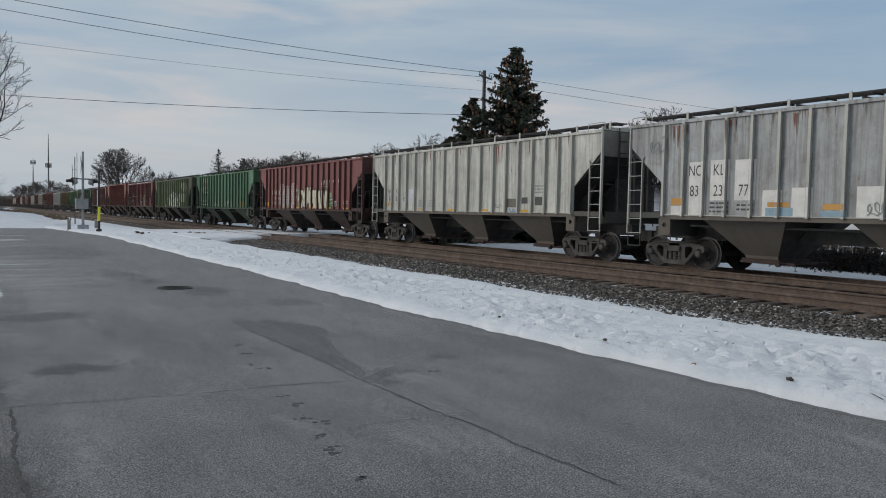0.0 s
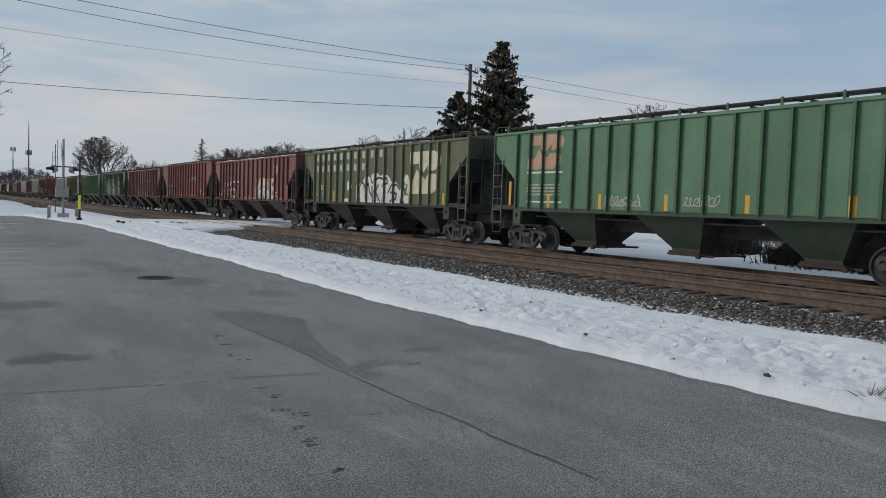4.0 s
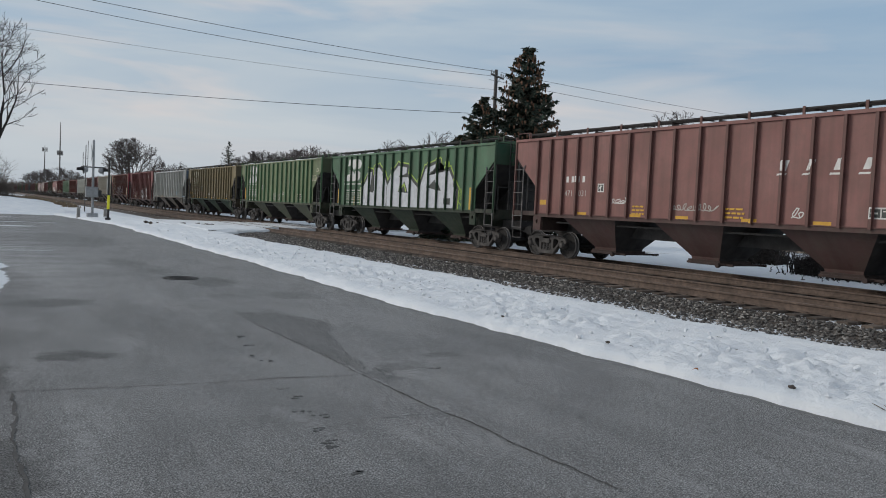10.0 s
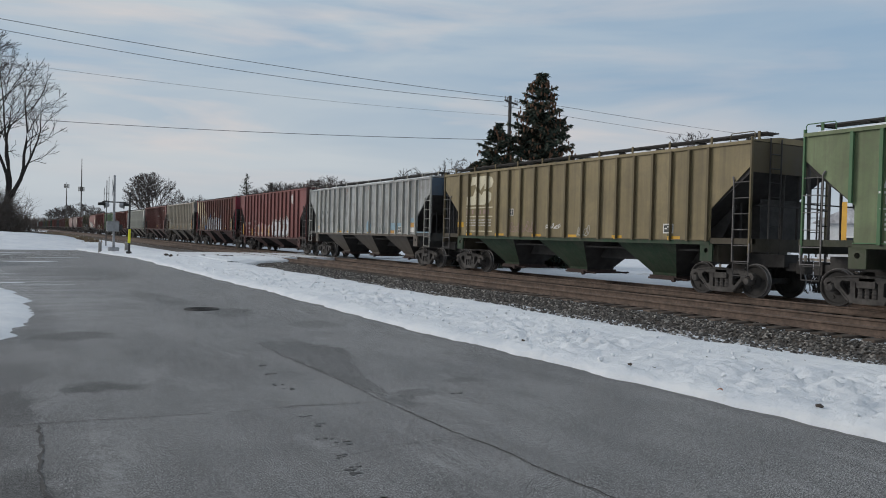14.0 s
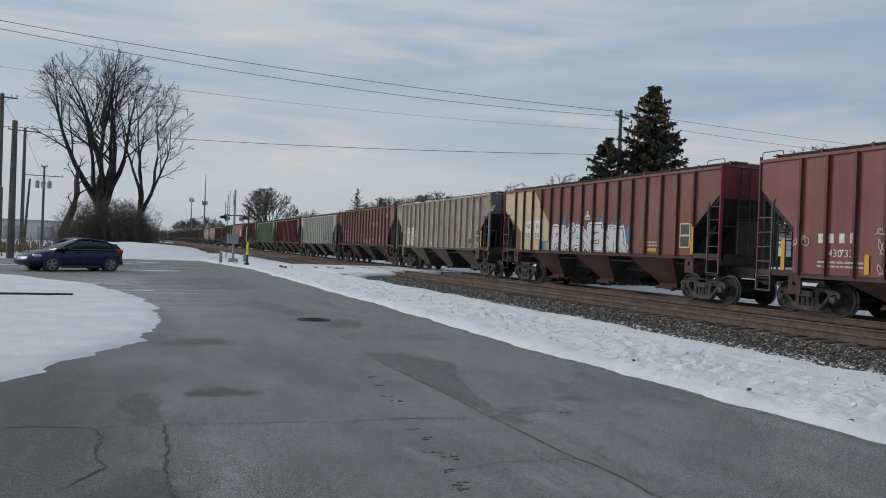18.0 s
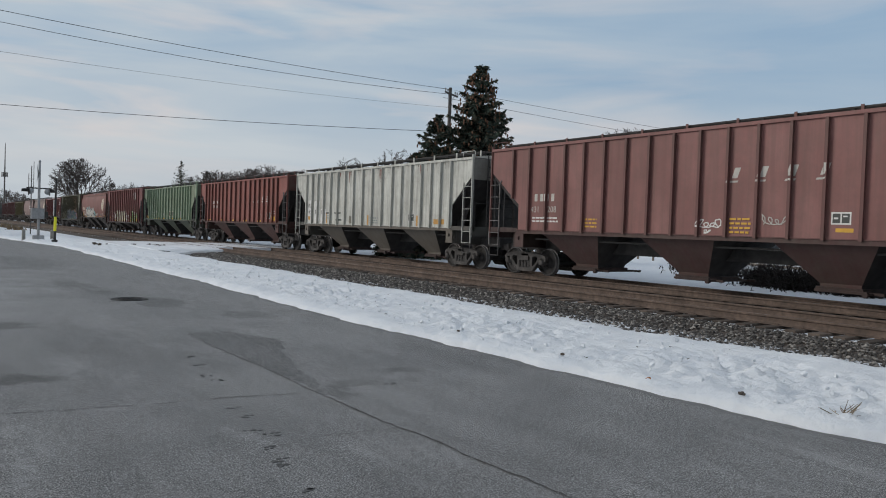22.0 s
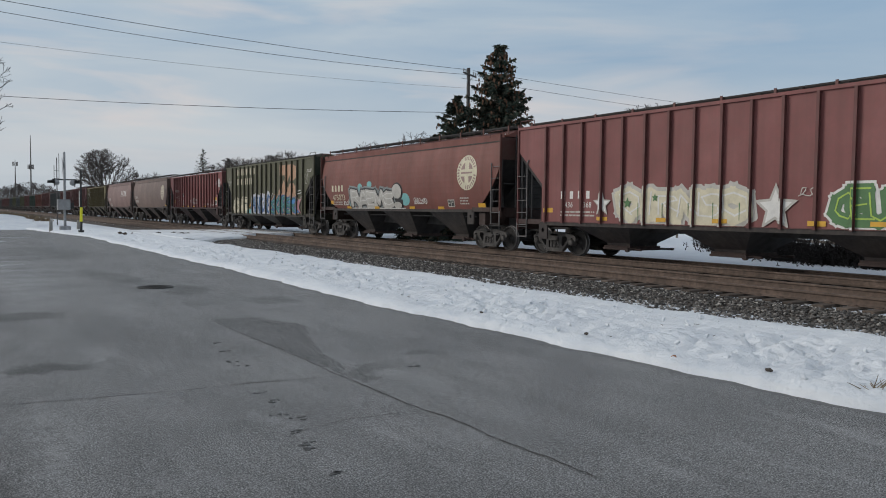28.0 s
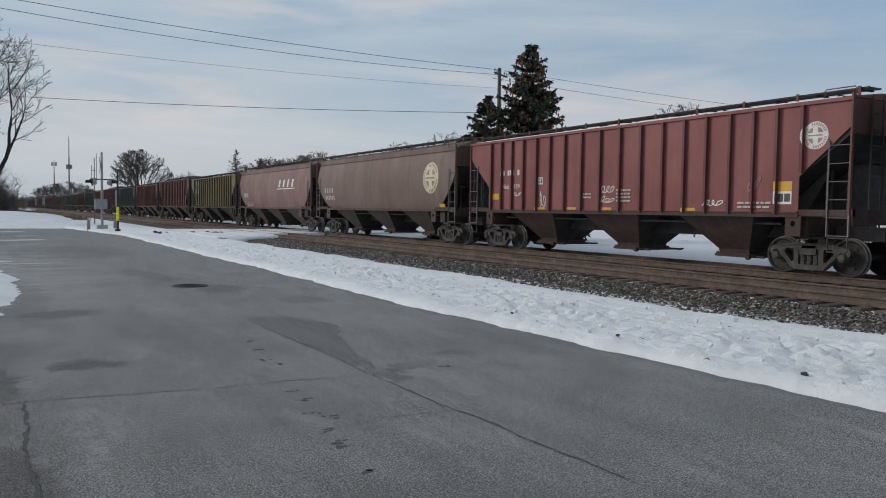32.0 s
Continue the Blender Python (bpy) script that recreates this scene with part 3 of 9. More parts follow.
# ---- the tracks ----
def ballast_profile(x):
    """Height of the stone bed across both tracks."""
    if x < 12.7:
        return max(-0.08, 0.015 - (12.7 - x) * 0.03)
    if x > 20.6:
        return 0.02 - (x - 20.6) * 0.05
    return 0.015 - 0.045 * min(1.0, (x - 12.7) / 0.4)


def build_bed():
    rows = []
    for y in spread(-30, 1200, 124):
        rows.append([(x, y, ballast_profile(x) - 0.035) for x in spread(9.6, 21.8, 30)])
    ob = sheet("track_bed", M["ballast_bed"], rows, "grey crushed-stone bed under both tracks", "track bed")
    return ob


BED = build_bed()


def stone_template(rng):
    bm = bm_new()
    bmesh.ops.create_icosphere(bm, subdivisions=1, radius=1.0)
    for v in bm.verts:
        v.co *= rng.uniform(0.72, 1.2)
    bm.verts.index_update()
    vs = np.array([v.co[:] for v in bm.verts])
    fs = [[v.index for v in f.verts] for f in bm.faces]
    bm.free()
    return vs, fs


def build_stones():
    rng = np.random.default_rng(4)
    rs = random.Random(4)
    kinds = [stone_template(rs) for _ in range(6)]
    V, F = [], []
    base = 0
    pts = []
    for _ in range(38000):
        y = -4 + 48 * rng.random() ** 1.5
        x = rng.uniform(9.7, 13.2)
        pts.append((x, y, 1.0))
    for _ in range(7000):
        y = 1 + 42 * rng.random() ** 1.4
        x = rng.uniform(13.3, 17.3)
        pts.append((x, y, 0.75))
    for x, y, k in pts:
        vs, fs = kinds[rng.integers(6)]
        r = rng.uniform(0.013, 0.033) * k * (1 + y * 0.012)
        a = rng.random() * math.tau
        c, s = math.cos(a), math.sin(a)
        sc = np.array([rng.uniform(0.8, 1.4), rng.uniform(0.7, 1.1), rng.uniform(0.55, 0.9)]) * r
        p = vs * sc
        p = np.stack([p[:, 0] * c - p[:, 1] * s + x, p[:, 0] * s + p[:, 1] * c + y, p[:, 2] + ballast_profile(x) - 0.03 + rng.uniform(0, 0.035)], 1)
        V.append(p)
        F.extend([[i + base for i in f] for f in fs])
        base += len(vs)
    me = bpy.data.meshes.new("ballast_stones")
    me.from_pydata(np.concatenate(V).tolist(), [], F)
    me.update()
    ob = part_mesh("ballast_stones", me, M["ballast"], None)
    tagged(ob, "loose grey crushed ballast stones with a few pale ones", "ballast", kind="stuff")


build_stones()


def rail_mesh(length):
    half = [(0.0, 0.0), (0.076, 0.0), (0.076, 0.012), (0.018, 0.03), (0.009, 0.06), (0.009, 0.125), (0.036, 0.14), (0.037, 0.165), (0.028, 0.178)]
    poly = half + [(-x, z) for x, z in half[::-1] if x > 0]
    bm = bm_new()
    add_prism(bm, poly, 0, length, 'y')
    for f in bm.faces:
        if f.normal.z > 0.6 and f.calc_center_median().z > 0.16:
            f.material_index = 1
    me = bpy.data.meshes.new("rail")
    bm.to_mesh(me)
    bm.free()
    me.materials.append(M["rail_rust"])
    me.materials.append(M["rail_head"])
    return me


def build_tracks():
    long_rail = rail_mesh(1100.0)
    bm = bm_new()
    add_box(bm, -1.3, 1.3, -0.115, 0.115, -0.17, 0.0)
    bevel_all(bm, 0.012)
    tie = bpy.data.meshes.new("tie")
    bm.to_mesh(tie)
    bm.free()
    tie.materials.append(M["tie"])
    pb = bm_new()
    add_box(pb, -0.1, 0.1, -0.09, 0.09, 0.0, 0.014)
    for sx in (-0.085, 0.085):
        add_box(pb, sx - 0.014, sx + 0.014, -0.05, -0.02, 0.014, 0.034)
    plate = bpy.data.meshes.new("tie_plate")
    pb.to_mesh(plate)
    pb.free()
    plate.materials.append(M["rail_rust"])
    rng = random.Random(8)
    for x, lab in zip(TRACK_X, ("empty railway track with rust-brown rails on dark wooden ties", "railway track that carries the train, rust-brown rails")):
        tr = empty("railway_track", lab, "railway track", "parallel railway tracks", pose(x, 0, 0))
        for s in (-GAUGE, GAUGE):
            piece("rail", long_rail, tr, pose(s, -25, RAIL_Z - 0.178))
        y = -6.0
        k = 0
        while k < 118:
            piece("tie", tie, tr, pose(rng.uniform(-0.08, 0.08), y, RAIL_Z - 0.182 + rng.uniform(-0.008, 0.001), 0, 0, rng.uniform(-0.8, 0.8)))
            if k < 70 and x < 15:
                for s in (-GAUGE, GAUGE):
                    piece("tie_plate", plate, tr, pose(s, y, RAIL_Z - 0.186))
            y += 0.5 + rng.uniform(-0.03, 0.03)
            k += 1
        far = bm_new()
        while y < 330:
            add_box(far, -1.3, 1.3, y - 0.11, y + 0.11, RAIL_Z - 0.36, RAIL_Z - 0.19)
            y += 0.53
        tagged(part("distant_timber", far, M["tie"], tr), "far wooden ties of the track", kind="stuff")


build_tracks()

# ---- the train ----
SPEED = 11.517                      # metres a second, towards -y
PITCH = 17.2
HALF = 8.02                         # half the body's length
SIDE = 1.6                          # half the body's width
SILL, EAVE = 1.48, 4.18
DIMS = {'A': (1.48, 4.18, 6.72, 8.02), 'B': (1.48, 4.36, 6.5, 8.02), 'C': (1.48, 4.18, 6.27, 8.02), 'D': (1.08, 4.38, 6.75, 8.02), 'F': (1.48, 4.36, 6.28, 7.55)}   # sill, eave, the side sheet's lower end, half the length
KIND = 'A'
CUT_Y, CUT_TOP, CUT_LOW = 6.27, 3.55, 2.41
TRUCK = 6.69
CACHE = {}


def cpart(name, key, make, material, parent, label="", m=None, smooth=False):
    """A part on a mesh shared by all cars of a kind, in this car's own paint."""
    key = (KIND, key)
    if key not in CACHE:
        me = bpy.data.meshes.new(name)
        bm = make()
        bm.to_mesh(me)
        bm.free()
        me.materials.append(material)
        if smooth:
            me.polygons.foreach_set("use_smooth", [True] * len(me.polygons))
        CACHE[key] = me
    ob = new(name, CACHE[key])
    ob.parent = parent
    ob.material_slots[0].link = 'OBJECT'
    ob.material_slots[0].material = material
    if m:
        ob.matrix_basis = m
    if label:
        tagged(ob, label)
    return ob


def side_curve(z, kind):
    """How far the side stands out at a height."""
    if kind != 'C':
        return SIDE
    u = (z - 1.5) / (4.05 - 1.5)
    if u > 1:
        return SIDE - (u - 1) * 1.6
    return SIDE - 0.17 * (2 * min(max(u, 0), 1) - 1) ** 2 + 0.0


def make_side(kind, sgn):
    bm = bm_new()
    if kind == 'C':
        zs = spread(1.5, 4.05, 12) + [4.3]
        def end(z):
            if z > 3.35:
                return HALF - 0.05
            u = max(0.0, (z - 1.5) / 1.85)
            return 6.35 + (HALF - 6.4) * (1 - (1 - u) ** 1.8)
        rows = []
        for z in zs:
            e = end(z)
            rows.append([bm.verts.new((sgn * side_curve(z, 'C'), y, z)) for y in spread(-e, e, 13)])
        for a, b in zip(rows, rows[1:]):
            for i in range(12):
                bm.faces.new((a[i], a[i + 1], b[i + 1], b[i]))
        bmesh.ops.recalc_face_normals(bm, faces=bm.faces[:])
        bmesh.ops.solidify(bm, geom=bm.faces[:], thickness=0.04 if True else 0)
        return bm
    poly = [(-HALF, EAVE), (-HALF, CUT_TOP), (-CUT_Y, CUT_LOW), (-CUT_Y, SILL), (CUT_Y, SILL), (CUT_Y, CUT_LOW), (HALF, CUT_TOP), (HALF, EAVE)]
    add_prism(bm, poly, sgn * (SIDE - 0.03), sgn * SIDE, 'x')
    # top chord
    add_box(bm, min(sgn * (SIDE - 0.06), sgn * (SIDE + 0.055)), max(sgn * (SIDE - 0.06), sgn * (SIDE + 0.055)), -HALF, HALF, EAVE - 0.075, EAVE + 0.012)
    return bm


def make_body(kind):
    """Ends, slope sheets and the inside of the car as one shell."""
    bm = bm_new()
    h = SIDE - 0.05 if kind != 'C' else SIDE - 0.2
    poly = [(-HALF + 0.02, EAVE - 0.01), (-HALF + 0.02, 3.38), (-HALF + 2.52, SILL - 0.02), (HALF - 2.52, SILL - 0.02), (HALF - 0.02, 3.38), (HALF - 0.02, EAVE - 0.01)]
    add_prism(bm, poly, -h, h, 'x')
    return bm


def make_roof(kind):
    bm = bm_new()
    if kind == 'C':
        poly = [(-SIDE + 0.36, 4.28), (-0.7, 4.5), (0.7, 4.5), (SIDE - 0.36, 4.28), (SIDE - 0.4, 4.2), (-SIDE + 0.4, 4.2)]
    else:
        poly = [(-SIDE, EAVE), (-SIDE, EAVE + 0.02), (-0.5, EAVE + 0.16), (0.5, EAVE + 0.16), (SIDE, EAVE + 0.02), (SIDE, EAVE)]
    add_prism(bm, poly, -HALF, HALF, 'y')
    return bm


def make_hatch(high):
    bm = bm_new()
    z = EAVE + (0.22 if high else 0.2)
    add_box(bm, -0.36, 0.36, -HALF + 0.72, HALF - 0.72, EAVE + 0.1, z)
    for i in range(9):
        y = (-6.9 + i * 1.72) * HALF / 8.02
        add_box(bm, -0.42, 0.42, y - 0.03, y + 0.03, z - 0.05, z + 0.05)
    return bm


def make_board(high, sgn):
    """A grated walkway along the roof with its brackets."""
    bm = bm_new()
    z = EAVE + (0.4 if KIND == 'C' else 0.25 if high else 0.17)
    x0, x1 = sorted((sgn * 0.62, sgn * 1.12))
    add_box(bm, x0, x0 + 0.03, -HALF - 0.05, HALF + 0.05, z - 0.022, z + 0.018)
    add_box(bm, x1 - 0.03, x1, -HALF - 0.05, HALF + 0.05, z - 0.022, z + 0.018)
    for i in range(5):
        x = x0 + 0.06 + i * 0.09
        add_box(bm, x, x + 0.03, -HALF - 0.05, HALF + 0.05, z - 0.016, z + 0.014)
    k = 15
    for i in range(k):
        y = -HALF + 0.15 + i * (2 * HALF - 0.3) / (k - 1)
        add_box(bm, x0, x1, y - 0.03, y + 0.03, z - 0.055, z - 0.03)
    return bm


def make_eave_snow(seed):
    """A thin uneven line of snow that lies along the eave."""
    bm = bm_new()
    x = -SIDE + 0.42 if KIND == 'C' else -SIDE + 0.03
    z = 4.3 if KIND == 'C' else EAVE + 0.015
    ring = []
    for y in spread(-HALF + 0.3, HALF - 0.3, 60):
        h = max(0.004, 0.035 + 0.05 * noise.noise(Vector((y * 0.9, seed, 0))))
        ring.append([bm.verts.new(q) for q in ((x, y, z), (x + 0.02, y, z + h), (x + 0.16, y, z + h * 0.8 + 0.02), (x + 0.2, y, z + 0.02))])
    for a, b in zip(ring, ring[1:]):
        for k in range(3):
            bm.faces.new((a[k], b[k], b[k + 1], a[k + 1]))
    bmesh.ops.recalc_face_normals(bm, faces=bm.faces[:])
    return bm


def make_seam(sgn):
    """Lapped seam below the eave of a round-sided car."""
    bm = bm_new()
    x = side_curve(4.04, 'C')
    add_box(bm, *sorted((sgn * (x - 0.01), sgn * (x + 0.022))), -HALF + 0.08, HALF - 0.08, 4.02, 4.065)
    return bm


def make_bracket(high, sgn):
    """Upright that carries the walkway."""
    bm = bm_new()
    z = EAVE + (0.4 if KIND == 'C' else 0.25 if high else 0.17)
    for x in (1.14,):
        add_box(bm, *sorted((sgn * x, sgn * (x + 0.03))), -0.035, 0.035, EAVE + 0.03, z + 0.045)
    return bm


def make_hopper(sides, low=0.4, half_top=1.3):
    """One discharge bay: a funnel from the floor to its gate."""
    bm = bm_new()
    t = [bm.verts.new((sx * (SIDE - 0.07), sy * half_top, SILL + 0.02)) for sx, sy in ((-1, -1), (1, -1), (1, 1), (-1, 1))]
    mids = [bm.verts.new((sx * 0.62, sy * 0.5, low + 0.1)) for sx, sy in ((-1, -1), (1, -1), (1, 1), (-1, 1))]
    b = [bm.verts.new((sx * 0.6, sy * 0.48, low)) for sx, sy in ((-1, -1), (1, -1), (1, 1), (-1, 1))]
    for p, q in ((t, mids), (mids, b)):
        for i in ((1, 3) if sides else (0, 2)):
            bm.faces.new((p[i], p[(i + 1) % 4], q[(i + 1) % 4], q[i]))
    if sides:
        bm.faces.new(b)
    else:
        bmesh.ops.delete(bm, geom=[v for v in bm.verts if not v.link_faces], context='VERTS')
    bmesh.ops.recalc_face_normals(bm, faces=bm.faces[:])
    for f in bm.faces:
        c = f.calc_center_median()
        if f.normal.dot(Vector((c.x, c.y, 0 if abs(f.normal.z) < 0.9 else -1))) < 0:
            f.normal_flip()
    return bm


def make_gate():
    bm = bm_new()
    add_box(bm, -0.68, 0.68, -0.56, 0.56, 0.29, 0.42)
    for sx in (-1, 1):
        add_box(bm, *sorted((sx * 0.68, sx * 0.74)), -1.05, 0.56, 0.3, 0.36)
    add_tube(bm, (-1.05, -0.8, 0.33), (1.05, -0.8, 0.33), 0.028, n=8)
    add_tube(bm, (-1.1, -0.8, 0.33), (-1.0, -0.8, 0.33), 0.07, n=8)
    return bm


def make_flange(sgn):
    """Pale rolled edge along the foot of the side sheet."""
    bm = bm_new()
    add_box(bm, *sorted((sgn * SIDE, sgn * (SIDE + 0.06))), -CUT_Y, CUT_Y, SILL + 0.052, SILL + 0.075)
    return bm


def make_shear_plate(sy):
    """Upright plate on the centre line under the slope sheet, with its gussets."""
    bm = bm_new()
    add_prism(bm, [(sy * (HALF - 2.32), SILL + 0.05), (sy * (HALF - 2.27), SILL + 0.3), (sy * (HALF - 0.82), 2.72), (sy * (HALF - 0.67), 2.7), (sy * (HALF - 0.92), SILL + 0.05)], -0.02, 0.02, 'x')
    return bm


def make_gusset(sy, x):
    """Slanted plate beside the centre line."""
    bm = bm_new()
    add_prism(bm, [(sy * (HALF - 1.92), SILL + 0.05), (sy * (HALF - 1.87), 1.85), (sy * (HALF - 1.02), 2.56), (sy * (HALF - 0.97), 2.5), (sy * (HALF - 1.52), SILL + 0.05)], x - 0.015, x + 0.015, 'x')
    return bm


def make_added_end_plate(sy):
    """Dark plate added across the platform to block the view, with a folded edge."""
    bm = bm_new()
    x0, z1 = (-0.3, 2.72) if sy < 0 else (0.5, 2.3)
    y = sy * (HALF - 0.72)
    add_box(bm, x0, SIDE - 0.1, y - 0.015, y + 0.015, SILL + 0.02, z1)
    add_box(bm, x0, SIDE - 0.1, y - 0.05, y - 0.016, z1 - 0.08, z1)
    return bm


def make_end_sheet(sy):
    """The upright end above the slope sheet, with two ribs."""
    bm = bm_new()
    add_box(bm, -SIDE + 0.03, SIDE - 0.03, *sorted((sy * (HALF - 0.018), sy * (HALF - 0.002))), 3.36, EAVE - 0.02)
    for x in (-0.8, 0.8):
        add_box(bm, x - 0.05, x + 0.05, *sorted((sy * (HALF - 0.002), sy * (HALF + 0.04))), 3.36, EAVE - 0.03)
    return bm


def make_grab_rail(sy):
    """Bent hand rail at the roof's corner."""
    bm = bm_new()
    y0, y1, z = sy * (HALF - 0.75), sy * (HALF + 0.02), EAVE + 0.24
    for x in (-SIDE + 0.06,):
        add_path(bm, [(x, y0, EAVE), (x, y0, z - 0.04), (x, y0 + sy * 0.04, z), (x, y1 - sy * 0.04, z), (x, y1, z - 0.04), (x, y1, EAVE)], 0.014, 5)
    return bm


def make_sill(sgn):
    bm = bm_new()
    x0, x1 = sorted((sgn * (SIDE - 0.12), sgn * (SIDE + 0.035)))
    add_box(bm, x0, x1, -CUT_Y - 0.02, CUT_Y + 0.02, SILL - 0.06, SILL + 0.05)
    return bm


def make_platform(sgn):
    """End sill, step and the beams over the truck."""
    bm = bm_new()
    a, b = (CUT_Y, HALF + 0.08)
    for sx in (-1, 1):
        x0, x1 = sorted((sx * (SIDE - 0.1), sx * (SIDE + 0.02)))
        add_box(bm, x0, x1, *sorted((sgn * a, sgn * b)), SILL - 0.03, SILL + 0.13)
    add_box(bm, -SIDE, SIDE, *sorted((sgn * (b - 0.12), sgn * b)), SILL - 0.22, SILL + 0.13)
    add_box(bm, -SIDE + 0.05, SIDE - 0.05, *sorted((sgn * (HALF - 0.72), sgn * (HALF - 0.66))), SILL - 0.03, SILL + 0.05)
    # bolster under the slope sheet
    add_box(bm, -SIDE + 0.15, SIDE - 0.15, *sorted((sgn * (TRUCK - 0.2), sgn * (TRUCK + 0.2))), 0.95, 1.42)
    return bm


def make_jack_plate(sgn_x, sgn_y):
    """Gusset plate with a hole below the side sill."""
    bm = bm_new()
    y0 = sgn_y * (CUT_Y - 0.32)
    y1 = sgn_y * (CUT_Y + 0.1)
    x0, x1 = sorted((sgn_x * (SIDE - 0.04), sgn_x * (SIDE + 0.02)))
    ya, yb = sorted((y0, y1))
    zt, zb, yc, zc, r = SILL - 0.01, SILL - 0.52, (ya + yb) / 2, SILL - 0.22, 0.07
    n = 12
    rings = {}
    for x in (x0, x1):
        inner = [bm.verts.new((x, yc + r * math.cos(t), zc + r * math.sin(t))) for t in [math.tau * (i + 0.5) / n for i in range(n)]]
        outer = []
        for i in range(n):
            t = math.tau * (i + 0.5) / n
            c, s = math.cos(t), math.sin(t)
            k = 1 / max(abs(c), abs(s))
            outer.append(bm.verts.new((x, yc + c * k * (yb - ya) / 2, zc + s * k * ((zt - zc) if s > 0 else (zc - zb)))))
        rings[x] = (inner, outer)
        for i in range(n):
            bm.faces.new((inner[i], inner[(i + 1) % n], outer[(i + 1) % n], outer[i]))
    for k in (0, 1):
        for i in range(n):
            bm.faces.new((rings[x0][k][i], rings[x0][k][(i + 1) % n], rings[x1][k][(i + 1) % n], rings[x1][k][i]))
    bmesh.ops.recalc_face_normals(bm, faces=bm.faces[:])
    return bm


def make_end_post(sx, sy):
    bm = bm_new()
    x0, x1 = sorted((sx * (SIDE - 0.03), sx * (SIDE + 0.05)))
    ya, yb = sorted((sy * (HALF - 0.025), sy * (HALF + 0.02)))
    add_box(bm, x0, x1, ya, yb, SILL - 0.25, EAVE + 0.1)
    return bm


def make_ladder(sx, sy):
    """Side ladder between the end post and an inner stile."""
    bm = bm_new()
    x = sx * (SIDE + 0.04)
    yi = sy * (HALF - 0.52)
    add_box(bm, x - 0.018, x + 0.018, yi - 0.013, yi + 0.013, SILL - 0.5, 3.15)
    add_tube(bm, (x, yi, 3.15), (x - sx * 0.02, yi - sy * 0.05, 3.25), 0.025, n=5)
    ye = sy * (HALF + 0.01)
    for i in range(6):
        z = SILL - 0.48 + i * 0.42
        add_tube(bm, (x, yi, z), (x, ye, z), 0.012, n=5)
    add_box(bm, x - 0.018, x + 0.018, ye - 0.014, ye + 0.014, SILL - 0.5, SILL)
    return bm


def make_end_gear(sy):
    """Ladder, hand rails, pipes and struts at the car's end."""
    bm = bm_new()
    y = sy * (HALF + 0.06)
    for x in (-0.95, -0.5):
        add_tube(bm, (x, y, SILL - 0.3), (x, y, EAVE + 0.1), 0.022, n=5)
    for i in range(7):
        z = SILL + 0.1 + i * 0.38
        add_tube(bm, (-0.95, y, z), (-0.5, y, z), 0.016, n=5)
    for x in (-1.5, 1.5, -0.2, 0.45):
        add_tube(bm, (x, sy * (HALF - 0.1), SILL), (x, sy * (HALF - 0.06), 3.5), 0.04, n=5)
    add_tube(bm, (-1.5, sy * (HALF - 0.62), SILL), (-1.5, sy * (HALF - 0.62), 2.95), 0.03, n=5)
    add_tube(bm, (0.2, sy * (HALF - 0.82), SILL), (0.2, sy * (HALF - 0.82), 2.9), 0.045, n=6)
    add_tube(bm, (-0.7, sy * (HALF - 1.02), SILL), (-0.7, sy * (HALF - 1.02), 2.6), 0.035, n=6)
    add_tube(bm, (-1.5, y, SILL + 1.0), (1.5, y, SILL + 1.0), 0.018, n=5)
    # brake cylinder and reservoir on the platform
    add_lathe(bm, [(-0.45, 0.02), (-0.42, 0.16), (0.42, 0.16), (0.45, 0.02)], 10, 'x', (0.5, sy * (HALF - 1.12), SILL + 0.22))
    # hand-brake wheel
    if sy > 0:
        add_lathe(bm, [(0.0, 0.25), (0.03, 0.28), (0.06, 0.25), (0.03, 0.2), (0.0, 0.25)], 14, 'y', (0.9, sy * (HALF + 0.1), 2.6))
    return bm


def make_centre_sill():
    bm = bm_new()
    add_box(bm, -0.3, 0.3, -HALF - 0.1, HALF + 0.1, 0.86, 1.2)
    add_tube(bm, (-1.2, -6.0, 1.25), (-1.2, 6.0, 1.25), 0.03, n=5)
    return bm


def make_coupler(sy):
    bm = bm_new()
    add_box(bm, -0.11, 0.11, *sorted((sy * HALF, sy * (HALF + 0.4))), 0.76, 0.98)
    add_box(bm, -0.19, 0.17, *sorted((sy * (HALF + 0.38), sy * (HALF + 0.63))), 0.7, 1.04)
    bevel_all(bm, 0.01)
    return bm


def make_stirrup(sx, sy):
    """Sill step under the corner."""
    bm = bm_new()
    x = sx * (SIDE + 0.02)
    for y in (HALF - 0.5, HALF - 0.02):
        add_tube(bm, (x, sy * y, SILL - 0.2), (x, sy * y, 0.62), 0.018, n=5)
    for z in (0.62, 0.95):
        add_tube(bm, (x, sy * (HALF - 0.5), z), (x, sy * (HALF - 0.02), z), 0.018, n=5)
    return bm


WR = 0.457                          # wheel radius


